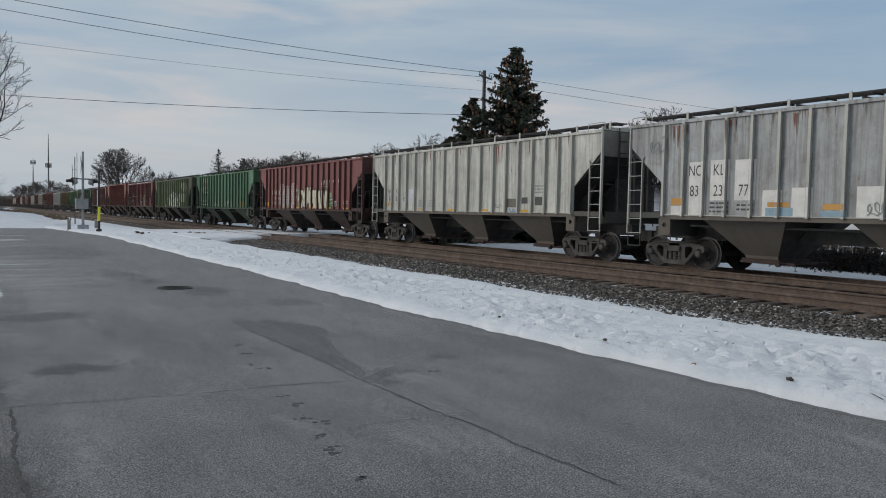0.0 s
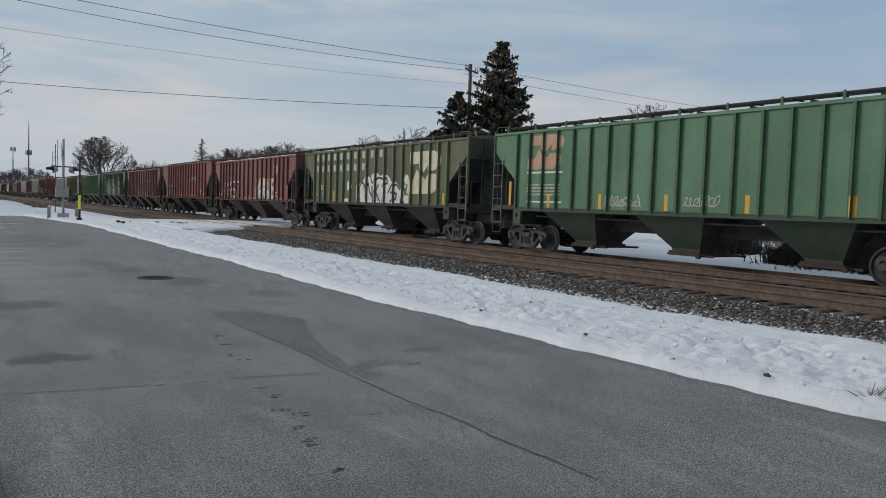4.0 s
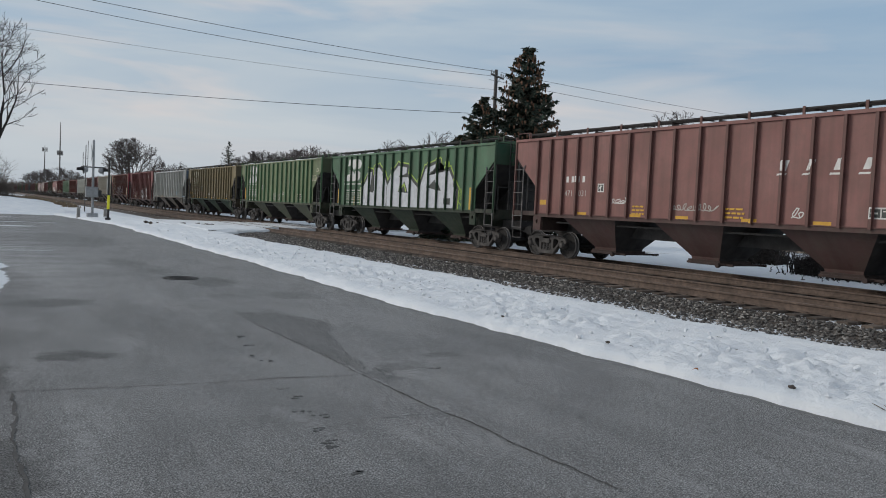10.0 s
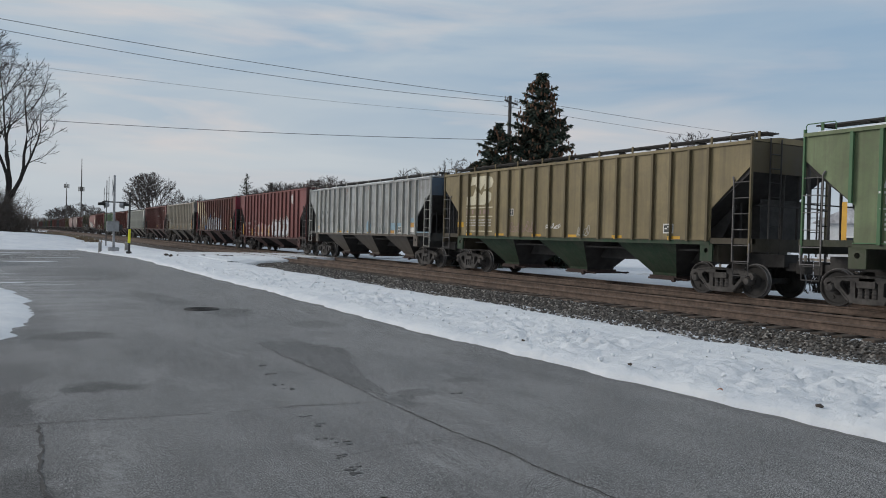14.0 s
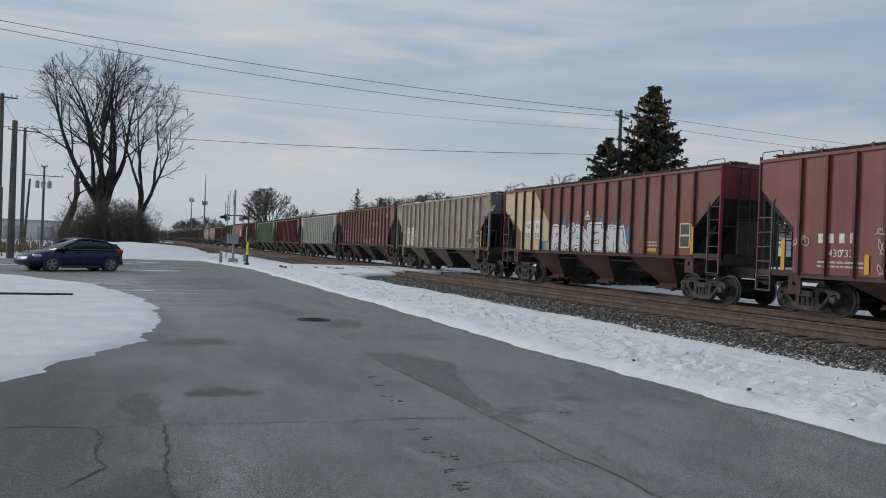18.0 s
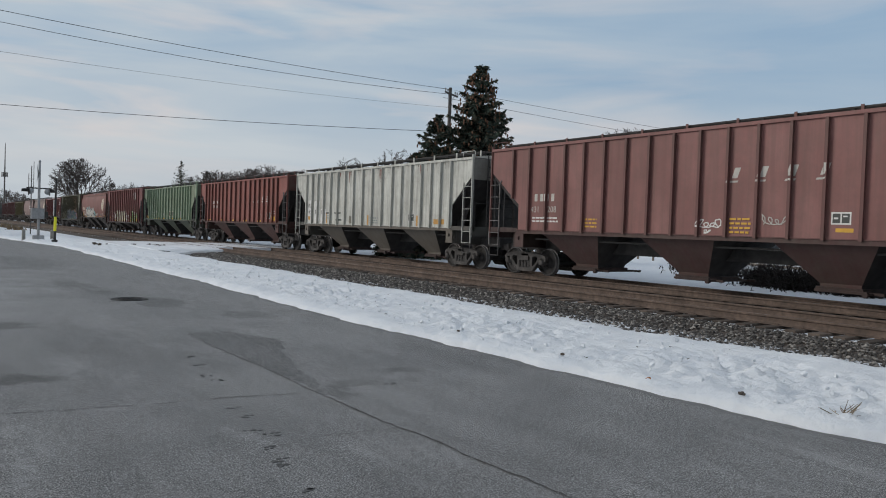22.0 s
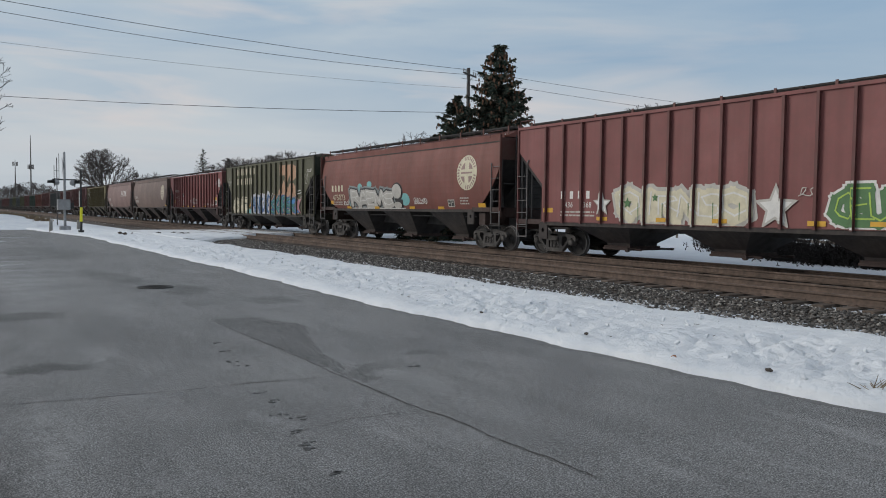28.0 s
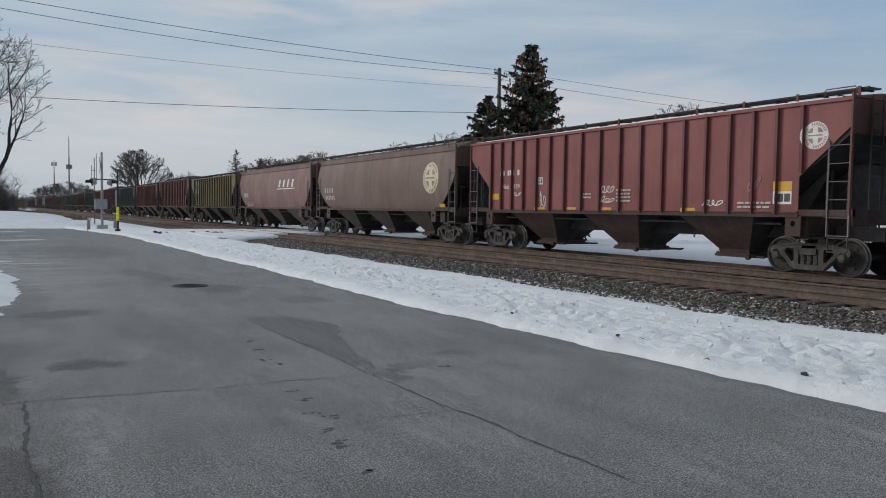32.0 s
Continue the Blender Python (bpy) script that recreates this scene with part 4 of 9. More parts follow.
def make_wheelset():
    bm = bm_new()
    for s in (-1, 1):
        prof = [(s * 0.665, 0.05), (s * 0.665, 0.12), (s * 0.715, 0.2), (s * 0.73, 0.36), (s * 0.69, 0.40), (s * 0.685, WR + 0.028), (s * 0.715, WR + 0.025), (s * 0.728, WR), (s * 0.82, WR - 0.006), (s * 0.828, 0.44), (s * 0.825, 0.405), (s * 0.775, 0.37), (s * 0.755, 0.2), (s * 0.85, 0.12), (s * 0.85, 0.085)]
        add_lathe(bm, prof, 32, 'x')
    add_tube(bm, (-1.02, 0, 0), (1.02, 0, 0), 0.08, n=10)
    # a few cast marks and the worn rim, so that its turning shows
    for f in bm.faces:
        c = f.calc_center_median()
        r = math.hypot(c.y, c.z)
        if r > 0.443 and abs(c.x) > 0.72:
            f.material_index = 1
    for s in (-1, 1):
        for k in range(3):
            a = k * math.tau / 3
            add_box(bm, *sorted((s * 0.76, s * 0.79)), 0.27 * math.cos(a) - 0.03, 0.27 * math.cos(a) + 0.03, 0.27 * math.sin(a) - 0.03, 0.27 * math.sin(a) + 0.03)
    return bm


def make_side_frame(s):
    """Cast truck side frame: a bowed plate with two three-cornered windows round the spring nest."""
    bm = bm_new()
    half = [(0.0, 0.79), (0.4, 0.79), (0.62, 0.76), (0.84, 0.72), (1.02, 0.68), (1.08, 0.6), (1.06, 0.5), (1.0, 0.5), (0.97, 0.58), (0.889, 0.61), (0.81, 0.58), (0.78, 0.47), (0.68, 0.4), (0.5, 0.2), (0.4, 0.13), (0.0, 0.12)]
    loops = [half + [(-y, z) for y, z in half[-2:0:-1]]]
    for k in (-1, 1):
        loops.append([(k * y, z) for y, z in ((0.4, 0.64), (0.4, 0.34), (0.46, 0.31), (0.66, 0.53), (0.66, 0.6), (0.6, 0.65))])
    loops.append([(-0.27, 0.62), (-0.27, 0.25), (0.27, 0.25), (0.27, 0.62)])
    x0, x1 = s * 0.95, s * 1.08
    edges = []
    for loop in loops:
        vs = [bm.verts.new((x0, y, z)) for y, z in loop]
        edges += [bm.edges.new((p, q)) for p, q in zip(vs, vs[1:] + vs[:1])]
    bmesh.ops.triangle_fill(bm, use_beauty=True, edges=edges)
    ext = bmesh.ops.extrude_face_region(bm, geom=bm.faces[:])["geom"]
    for v in ext:
        if isinstance(v, bmesh.types.BMVert):
            v.co.x = x1
    for y in (-0.17, 0.0, 0.17):
        add_lathe(bm, [(0.24, 0.07), (0.29, 0.08), (0.33, 0.066), (0.37, 0.08), (0.41, 0.066), (0.45, 0.08), (0.5, 0.07)], 8, 'z', (s * 1.0, y, 0))
    add_box(bm, *sorted((s * 0.94, s * 1.12)), -0.22, 0.22, 0.5, 0.66)
    # raised rim along the top and the slanted members
    for k in (-1, 1):
        add_tube(bm, (s * 1.08, k * 0.05, 0.77), (s * 1.08, k * 0.8, 0.71), 0.022, n=5)
        add_tube(bm, (s * 1.08, k * 0.42, 0.17), (s * 1.08, k * 0.72, 0.47), 0.022, n=5)
    bmesh.ops.recalc_face_normals(bm, faces=bm.faces[:])
    return bm


def make_bearing(s, k):
    bm = bm_new()
    add_lathe(bm, [(s * 0.9, 0.11), (s * 1.06, 0.115), (s * 1.12, 0.1), (s * 1.15, 0.085), (s * 1.16, 0.03)], 16, 'x', (0, k * 0.889, WR))
    return bm


def make_bolster():
    bm = bm_new()
    add_box(bm, -1.08, 1.08, -0.2, 0.2, 0.5, 0.74)
    add_box(bm, -0.35, 0.35, -0.25, 0.25, 0.7, 0.88)
    for k in (-1, 1):
        add_box(bm, -0.7, 0.7, k * 0.36 - 0.05, k * 0.36 + 0.05, 0.33, 0.45)
    bevel_all(bm, 0.012)
    return bm


def add_truck(car, y):
    tr = cpart("truck", "bolster", make_bolster, M["iron"], car, "dusty cast-iron truck with two axles", pose(0, y, 0))
    for s in (-1, 1):
        cpart("side_frame", ("frame", s), lambda: make_side_frame(s), M["iron"], tr)
        for k in (-1, 1):
            cpart("bearing", ("bearing", s, k), lambda: make_bearing(s, k), M["iron"], tr)
    for k in (-1, 1):
        w = new("wheelset", wheel_mesh())
        w.parent = tr
        w.matrix_parent_inverse = Matrix.Translation((0, k * 0.889, 0))
        w.location = (0, 0, WR)
        WHEELS.append(w)


WHEELS = []


def wheel_mesh():
    if "wheel" not in CACHE:
        me = bpy.data.meshes.new("wheelset")
        bm = make_wheelset()
        bm.to_mesh(me)
        bm.free()
        me.materials.append(M["wheel"])
        me.materials.append(M["tread"])
        CACHE["wheel"] = me
    return CACHE["wheel"]


POST_SHIFT = {5: 0.1, 6: 0.1, 8: -0.05, 9: -0.13, 18: -0.13, 22: 0.16}    # cars whose posts stand a little off the middle


def post_places(n, index=-1):
    """Where the side posts stand, from one end to the other: closer together towards the ends."""
    if n == 18:
        half = [1.37, 2.06, 2.74, 3.46, 4.24, 5.01, 5.81, 6.68, 7.57]
        return [-HALF + u - POST_SHIFT.get(index, 0) for u in half] + [HALF - u - POST_SHIFT.get(index, 0) for u in half[::-1]]
    first = {15: 1.78, 16: 1.2 if KIND == 'F' else 1.52, 17: 1.25}[n]
    step = 0.845 if n == 15 else (2 * HALF - 2 * first) / (n - 1)
    return [-HALF + first + step * i - POST_SHIFT.get(index, 0) for i in range(n)]


POST_W, POST_D = 0.038, 0.11


def post_mesh(low):
    key = ("post", KIND, round(low, 2))
    if key not in CACHE:
        bm = bm_new()
        w = POST_W
        add_prism(bm, [(-0.014, 0.0), (-0.014, POST_D - 0.018), (-w, POST_D - 0.014), (-w, POST_D), (w, POST_D), (w, POST_D - 0.014), (0.014, POST_D - 0.018), (0.014, 0.0)], low, EAVE - 0.07, 'z')
        for v in bm.verts:
            v.co = Vector((-v.co.y, v.co.x, v.co.z))
        bmesh.ops.recalc_face_normals(bm, faces=bm.faces[:])
        me = bpy.data.meshes.new("side_post")
        bm.to_mesh(me)
        bm.free()
        me.materials.append(M["iron"])
        CACHE[key] = me
    return CACHE[key]


def post_low(y):
    if abs(y) < CUT_Y:
        return SILL + 0.03
    return CUT_LOW + (abs(y) - CUT_Y) / (HALF - CUT_Y) * (CUT_TOP - CUT_LOW)


TRAIN = []
PAINTED = []


def build_car(index, u, kind, posts, body, hopper, label, high=True, post_paint=None, shaded_end_paint=None, full=True, sheet_paint=None, rung_paint=None):
    """A covered hopper car. u: where its middle is at the start, along the track."""
    global KIND, SILL, EAVE, CUT_Y, HALF, TRUCK
    KIND = kind
    SILL, EAVE, CUT_Y, HALF = DIMS[kind]
    TRUCK = HALF - 1.33
    car = empty("hopper_car", label, "freight car", "cars of the freight train", pose(TRACK_X[1], u, RAIL_Z))
    TRAIN.append((car, u))
    shaded_end_paint = shaded_end_paint or hopper
    post_paint = post_paint or body
    for s in (-1, 1):
        cpart("side_sheet", ("side", kind, s), lambda: make_side(kind, s), body, car)
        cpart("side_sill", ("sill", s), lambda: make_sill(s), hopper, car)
    cpart("body_shell", ("body", kind), lambda: make_body(kind), M["soot_and_shade"], car, "slope sheets painted near-black for shade and dirt")
    cpart("roof", ("roof", kind), lambda: make_roof(kind), body, car)
    cpart("centre_sill", "csill", make_centre_sill, M["black"], car)
    cpart("hatch", ("hatch", high), lambda: make_hatch(high), M["grate"], car)
    for s in (-1, 1):
        board = cpart("running_board", ("board", high, s), lambda: make_board(high, s), M["grate"], car)
        for i in range(11 if full and s < 0 else 0):
            cpart("bracket", ("bracket", high, s), lambda: make_bracket(high, s), post_paint, board, m=pose(0, -HALF + 0.15 + i * (2 * HALF - 0.3) / 10, 0))
    for k in (-1, 0, 1):
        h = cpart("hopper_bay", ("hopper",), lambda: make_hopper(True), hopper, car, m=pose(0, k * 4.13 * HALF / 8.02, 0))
        cpart("slope_sheet", ("slope",), lambda: make_hopper(False), M["soot_and_shade"], h, "sloping sheet painted near-black for shade and dirt")
        cpart("outlet_gate", "gate", make_gate, M["gate"], h, "dark rusty outlet gate")
    if kind != 'C':
        ys = post_places(posts, index)
        for y in ys:
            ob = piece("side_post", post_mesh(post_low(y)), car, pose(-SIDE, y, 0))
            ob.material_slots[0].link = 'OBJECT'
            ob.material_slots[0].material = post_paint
        def far_posts():
            bm = bm_new()
            for y in ys:
                add_box(bm, SIDE, SIDE + POST_D, y - POST_W, y + POST_W, post_low(y), EAVE - 0.07)
            return bm
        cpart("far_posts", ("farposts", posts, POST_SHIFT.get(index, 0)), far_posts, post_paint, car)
    for s in (-1, 1):
        if kind == 'C':
            cpart("seam", ("seam", s), lambda: make_seam(s), hopper, car)
        if kind != 'C':
            cpart("edge_flange", ("flange", s), lambda: make_flange(s), post_paint, car)
    for sy in (-1, 1):
        cpart("end_sheet", ("esheet", sy), lambda: make_end_sheet(sy), sheet_paint or shaded_end_paint, car)
        cpart("shear_plate", ("shear", sy), lambda: make_shear_plate(sy), M["black"], car)
        cpart("brake_panel", ("panel", sy), lambda: make_added_end_plate(sy), M["black"], car)
        for x in (-0.9, 0.9):
            cpart("gusset", ("gusset", sy, x), lambda: make_gusset(sy, x), M["black"], car)
        if full:
            cpart("grab_rail", ("grab", sy), lambda: make_grab_rail(sy), post_paint, car)
        cpart("end_platform", ("plat", sy), lambda: make_platform(sy), shaded_end_paint, car)
        cpart("end_gear", ("gear", sy), lambda: make_end_gear(sy), M["black"], car, "black end ladder, pipes and brake gear")
        cpart("coupler", ("coupler", sy), lambda: make_coupler(sy), M["iron"], car)
        add_truck(car, sy * TRUCK)
        for sx in (-1, 1):
            cpart("end_post", ("epost", sx, sy), lambda: make_end_post(sx, sy), M["end_red"] if index == 13 else post_paint, car)
            if sx < 0 or full:
                cpart("ladder", ("ladder", sx, sy), lambda: make_ladder(sx, sy), rung_paint or post_paint, car)
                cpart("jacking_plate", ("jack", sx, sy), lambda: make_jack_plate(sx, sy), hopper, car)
                cpart("sill_step", ("step", sx, sy), lambda: make_stirrup(sx, sy), M["black"], car)
    return car


M["end_red"] = mat_paint("end_post_red", (0.3, 0.03, 0.05), 0.2, 0)
# near-black for sloping undersides: their shade is put into the colour, with dirt
M["soot_and_shade"] = mat_plain("shaded_dirty_steel", (0.042, 0.038, 0.037), 0.85, 0.0, 0.45, 3, 0.2)
M["rung"] = mat_plain("worn_ladder_steel", (0.16, 0.15, 0.145), 0.6, 0.1, 0.35, 6, 0.1)
M["gate"] = mat_plain("rusty_gate", (0.052, 0.031, 0.026), 0.8, 0, 0.4, 6, 0.2)

RED = (0.168, 0.058, 0.053)
RUSTRED = (0.195, 0.066, 0.052)
BROWN = (0.155, 0.062, 0.05)
GREEN = (0.062, 0.134, 0.078)
PALEGREEN = (0.15, 0.22, 0.12)
OLIVE = (0.15, 0.125, 0.055)
DARKOLIVE = (0.078, 0.076, 0.045)
WHITE = (0.5, 0.5, 0.455)
GREY = (0.33, 0.345, 0.345)
BEIGE = (0.36, 0.32, 0.245)
PINK = (0.165, 0.1, 0.088)
TAUPE = (0.14, 0.094, 0.078)
# kind, posts, paint, dirt, rust, streak, high board, post paint, u of the car's front gap, colour words
CARS = [
    ('A', 18, GREY, 0.5, 0.5, 0.6, True, WHITE, 0.0, "weathered light grey covered hopper car with rust streaks"),
    ('A', 18, WHITE, 0.35, 0.35, 0.6, True, WHITE, 17.15, "dirty white covered hopper car with rust runs at its eaves"),
    ('A', 18, RED, 0.2, 0.0, 0.15, True, None, 34.5, "dark red covered hopper car with cream graffiti"),
    ('A', 18, (0.07, 0.15, 0.085), 0.2, 0.0, 0.15, True, None, 51.7, "bright green covered hopper car with a white emblem"),
    ('A', 18, (0.088, 0.09, 0.05), 0.5, 0.0, 0.4, True, (0.13, 0.18, 0.095), 69.6, "soot-stained olive green covered hopper car with graffiti"),
    ('A', 18, RED, 0.25, 0.0, 0.2, True, None, 87.3, "red-brown covered hopper car with large white graffiti letters"),
    ('B', 15, RUSTRED, 0.2, 0.0, 0.15, False, None, 104.5, "faded red covered hopper car with a plain roof edge"),
    ('A', 18, (0.185, 0.082, 0.07), 0.3, 0.0, 0.2, True, None, 121.3, "faded brownish red covered hopper car"),
    ('A', 18, (0.058, 0.12, 0.066), 0.3, 0.0, 0.2, True, None, 138.6, "green covered hopper car with silver block graffiti"),
    ('A', 18, (0.125, 0.158, 0.078), 0.45, 0.0, 0.35, True, (0.08, 0.17, 0.085), 156.1, "soot-stained green covered hopper car with a white emblem"),
    ('A', 18, (0.19, 0.15, 0.075), 0.4, 0.0, 0.35, True, None, 173.8, "olive brown covered hopper car with a pale emblem"),
    ('A', 18, GREY, 0.45, 0.5, 0.6, True, WHITE, 191.2, "pale grey covered hopper car with blue and orange stickers"),
    ('D', 16, RED, 0.2, 0.0, 0.2, False, None, 208.5, "red-brown covered hopper car with pastel graffiti"),
    ('F', 16, BROWN, 0.35, 0.0, 0.25, False, None, 224.6, "brown covered hopper car with a cream end and blue graffiti"),
    ('F', 16, (0.25, 0.21, 0.16), 0.65, 0.0, 0.5, False, (0.46, 0.43, 0.36), 241.9, "grimy beige-grey covered hopper car with pale posts"),
    ('B', 17, (0.18, 0.078, 0.068), 0.25, 0.0, 0.25, False, None, 258.4, "dull dark red covered hopper car"),
    ('A', 18, WHITE, 0.3, 0.25, 0.45, True, WHITE, 275.4, "white covered hopper car with black numerals"),
    ('A', 18, RUSTRED, 0.15, 0.0, 0.15, True, None, 292.8, "warm red covered hopper car"),
    ('A', 18, (0.2, 0.245, 0.16), 0.55, 0.1, 0.5, True, (0.2, 0.28, 0.19), 310.1, "pale green covered hopper car stained brown between its posts"),
    ('D', 16, RED, 0.15, 0.0, 0.12, False, None, 327.1, "dark red covered hopper car with white star graffiti"),
    ('C', 0, (0.145, 0.05, 0.038), 0.2, 0.0, 0.2, True, None, 344.15, "round-sided brown-red hopper car with a round cream emblem"),
    ('D', 16, DARKOLIVE, 0.3, 0.0, 0.2, False, None, 361.3, "dark olive covered hopper car with multicoloured graffiti"),
    ('A', 18, (0.175, 0.055, 0.052), 0.15, 0.0, 0.12, True, None, 378.2, "red covered hopper car with a small round white emblem"),
    ('C', 0, TAUPE, 0.3, 0.0, 0.2, True, None, 395.4, "round-sided taupe hopper car with a cream emblem"),
    ('C', 0, PINK, 0.2, 0.0, 0.15, True, None, 412.7, "round-sided faded pink-red hopper car"),
    ('A', 18, OLIVE, 0.4, 0.0, 0.3, True, None, 429.6, "olive green covered hopper car with a pale emblem"),
]
MAROON, SLATE, MOSS = (0.125, 0.056, 0.055), (0.066, 0.078, 0.078), (0.1, 0.104, 0.06)
FAR_TAIL = [MAROON, MAROON, SLATE, MAROON, BROWN, (0.04, 0.07, 0.055), MAROON, MOSS, SLATE, MOSS, SLATE, MAROON, MAROON, MAROON, SLATE, GREY, MAROON, MAROON, SLATE, (0.3, 0.3, 0.28), MAROON, MAROON, SLATE, MAROON, SLATE, MAROON]


ENDS = {13: (0.17, 0.02, 0.04), 11: (0.07, 0.11, 0.16), 12: (0.05, 0.02, 0.018), 8: (0.016, 0.065, 0.035), 14: (0.16, 0.16, 0.16), 21: (0.02, 0.03, 0.021)}    # own end colours by car, some with the end's shade put in
SKIRTS = {10: (0.022, 0.05, 0.026), 13: (0.075, 0.025, 0.02), 8: (0.018, 0.035, 0.02), 6: (0.045, 0.02, 0.016), 4: (0.034, 0.034, 0.026), 2: (0.045, 0.024, 0.022), 5: (0.045, 0.024, 0.022), 19: (0.032, 0.026, 0.026), 20: (0.034, 0.028, 0.027), 21: (0.03, 0.03, 0.026), 22: (0.05, 0.026, 0.024)}    # own bay colours, by car


def build_train():
    for i, (kind, posts, col, dirt, rust, streak, high, pcol, u0, lab) in enumerate(CARS):
        u1 = CARS[i + 1][8] if i + 1 < len(CARS) else u0 + PITCH
        chalk = 0.0 if min(col) > 0.3 else 0.1 * sum(col) / 3
        col = tuple(c * (1.12 if min(col) > 0.3 else 1.26) + chalk * k for c, k in zip(col, (0.85, 1.0, 1.2)))
        body = mat_paint("car_paint", col, dirt, rust, streak=streak, shift=i * 3.1)
        lum = sum(col) / 3
        # bays, sills and seams: much darker than the body, browner under pale cars
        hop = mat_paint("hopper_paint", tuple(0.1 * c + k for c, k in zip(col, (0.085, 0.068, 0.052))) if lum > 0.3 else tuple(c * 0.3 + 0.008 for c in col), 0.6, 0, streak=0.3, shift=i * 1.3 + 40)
        # ends: dirt plus shade, put in as a much darker body colour
        end = mat_paint("shaded_end_paint", tuple(0.13 * c + 0.012 for c in col) if lum > 0.3 else tuple(c * 0.16 + 0.006 for c in col), 0.6, 0, streak=0.4, shift=i * 1.9 + 80)
        # plain posts: grime and the posts' own shading as a darker body colour
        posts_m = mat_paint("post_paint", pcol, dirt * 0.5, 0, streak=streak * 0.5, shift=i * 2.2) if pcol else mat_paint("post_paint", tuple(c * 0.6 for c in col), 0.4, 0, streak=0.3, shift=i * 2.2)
        # end sheets: body colour at 0.42, the shade of the end included
        sheet_m = mat_paint("end_sheet_paint_and_shade", tuple(c * 0.42 + 0.004 for c in col), 0.6, 0, streak=0.4, shift=i * 1.5 + 60)
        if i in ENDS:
            sheet_m = mat_paint("end_sheet_paint_and_shade", ENDS[i], 0.4, 0, streak=0.3, shift=i * 1.5 + 60)
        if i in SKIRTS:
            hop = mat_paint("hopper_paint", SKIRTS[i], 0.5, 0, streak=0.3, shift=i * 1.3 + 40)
        SNOWY = i in (5, 9, 11, 14, 20, 22)
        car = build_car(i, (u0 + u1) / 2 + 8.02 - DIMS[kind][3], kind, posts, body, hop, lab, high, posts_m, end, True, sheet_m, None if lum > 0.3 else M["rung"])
        if SNOWY:
            part("eave_snow", make_eave_snow(i), M["snow"], car, "thin line of snow along the eave")
        PAINTED.append((car, kind, posts, i))
    u = CARS[-1][8] + PITCH * 1.5
    paints = {}
    for k, col in enumerate(FAR_TAIL):
        if col not in paints:
            paints[col] = (mat_paint("car_paint", col, 0.3, 0.1, streak=0.3, shift=k), mat_paint("hopper_paint", tuple(0.35 * c + 0.012 for c in col), 0.6, 0, shift=k + 9), mat_paint("shaded_end_paint", tuple(c * 0.2 + 0.012 for c in col), 0.6, 0, shift=k + 5))
        b, h, e = paints[col]
        build_car(len(CARS) + k, u, 'A' if k % 3 else 'B', 18 if k % 3 else 17, b, h, "far covered hopper car in faded paint", True, None, e, False)
        u += PITCH


build_train()


# ---- marks on the asphalt ----
def mat_patch(name, col, rough):
    m, nt, b, N, L = nodes_of(name)
    v = coords(N, L)
    agg = noise_node(N, L, v, 120, 3, 0.8)
    mid = noise_node(N, L, v, 5, 5, 0.7)
    base = ramp(N, L, agg, [(0.3, tuple(c * 0.6 for c in col)), (0.7, tuple(c * 1.6 for c in col))])
    L(mixc(N, L, 0.6, base, ramp(N, L, mid, [(0.3, grey(0.65)), (0.7, grey(1.15))]), 'MULTIPLY'), b.inputs["Base Color"])
    b.inputs["Roughness"].default_value = rough
    bump(N, L, b, agg, 0.4, 0.006)
    return m


M["wet"] = mat_patch("damp_asphalt", (0.12, 0.12, 0.121), 0.7)
M["crack"] = mat_plain("crack_dirt", (0.075, 0.072, 0.07), 0.95, 0, 0.3, 20, 0)
M["pit"] = mat_patch("pitted_asphalt", (0.09, 0.09, 0.09), 0.9)
M["cover"] = mat_plain("cast_iron_cover", (0.035, 0.034, 0.034), 0.7, 0.3, 0.3, 20, 0.3)


def blob(cx, cy, rx, ry, rng, n=26, rough=0.25, turn=0.0):
    pts = []
    for i in range(n):
        a = i * math.tau / n
        r = 1 + rough * noise.noise(Vector((math.cos(a) * 1.3 + rng, math.sin(a) * 1.3, rng * 2.1))) * 1.6 + rough * 0.5 * noise.noise(Vector((math.cos(a) * 4 + rng, math.sin(a) * 4, rng)))
        x, y = math.cos(a) * rx * r, math.sin(a) * ry * r
        pts.append((cx + x * math.cos(turn) - y * math.sin(turn), cy + x * math.sin(turn) + y * math.cos(turn)))
    return pts


def ragged(poly):
    """Break straight outlines into small uneven steps."""
    out = []
    for (xa, ya), (xb, yb) in zip(poly, poly[1:] + poly[:1]):
        n = max(1, min(40, int(math.hypot(xb - xa, yb - ya) / 0.05)))
        for i in range(n):
            x, y = xa + (xb - xa) * i / n, ya + (yb - ya) * i / n
            k = 0.07 if n > 2 else 0.012
            out.append((x + k * noise.noise(Vector((x * 5, y * 5, 1))) + k * 0.6 * noise.noise(Vector((x * 17, y * 17, 2))), y + k * noise.noise(Vector((x * 5, y * 5, 7))) + k * 0.6 * noise.noise(Vector((x * 17, y * 17, 9)))))
    return out


def flat(name, polys, z, material, label, category, kind="structure"):
    bm = bm_new()
    for p in polys:
        add_prism(bm, ragged(p), z - 0.02, z, 'z')
    return tagged(part(name, bm, material, None), label, category, kind=kind)


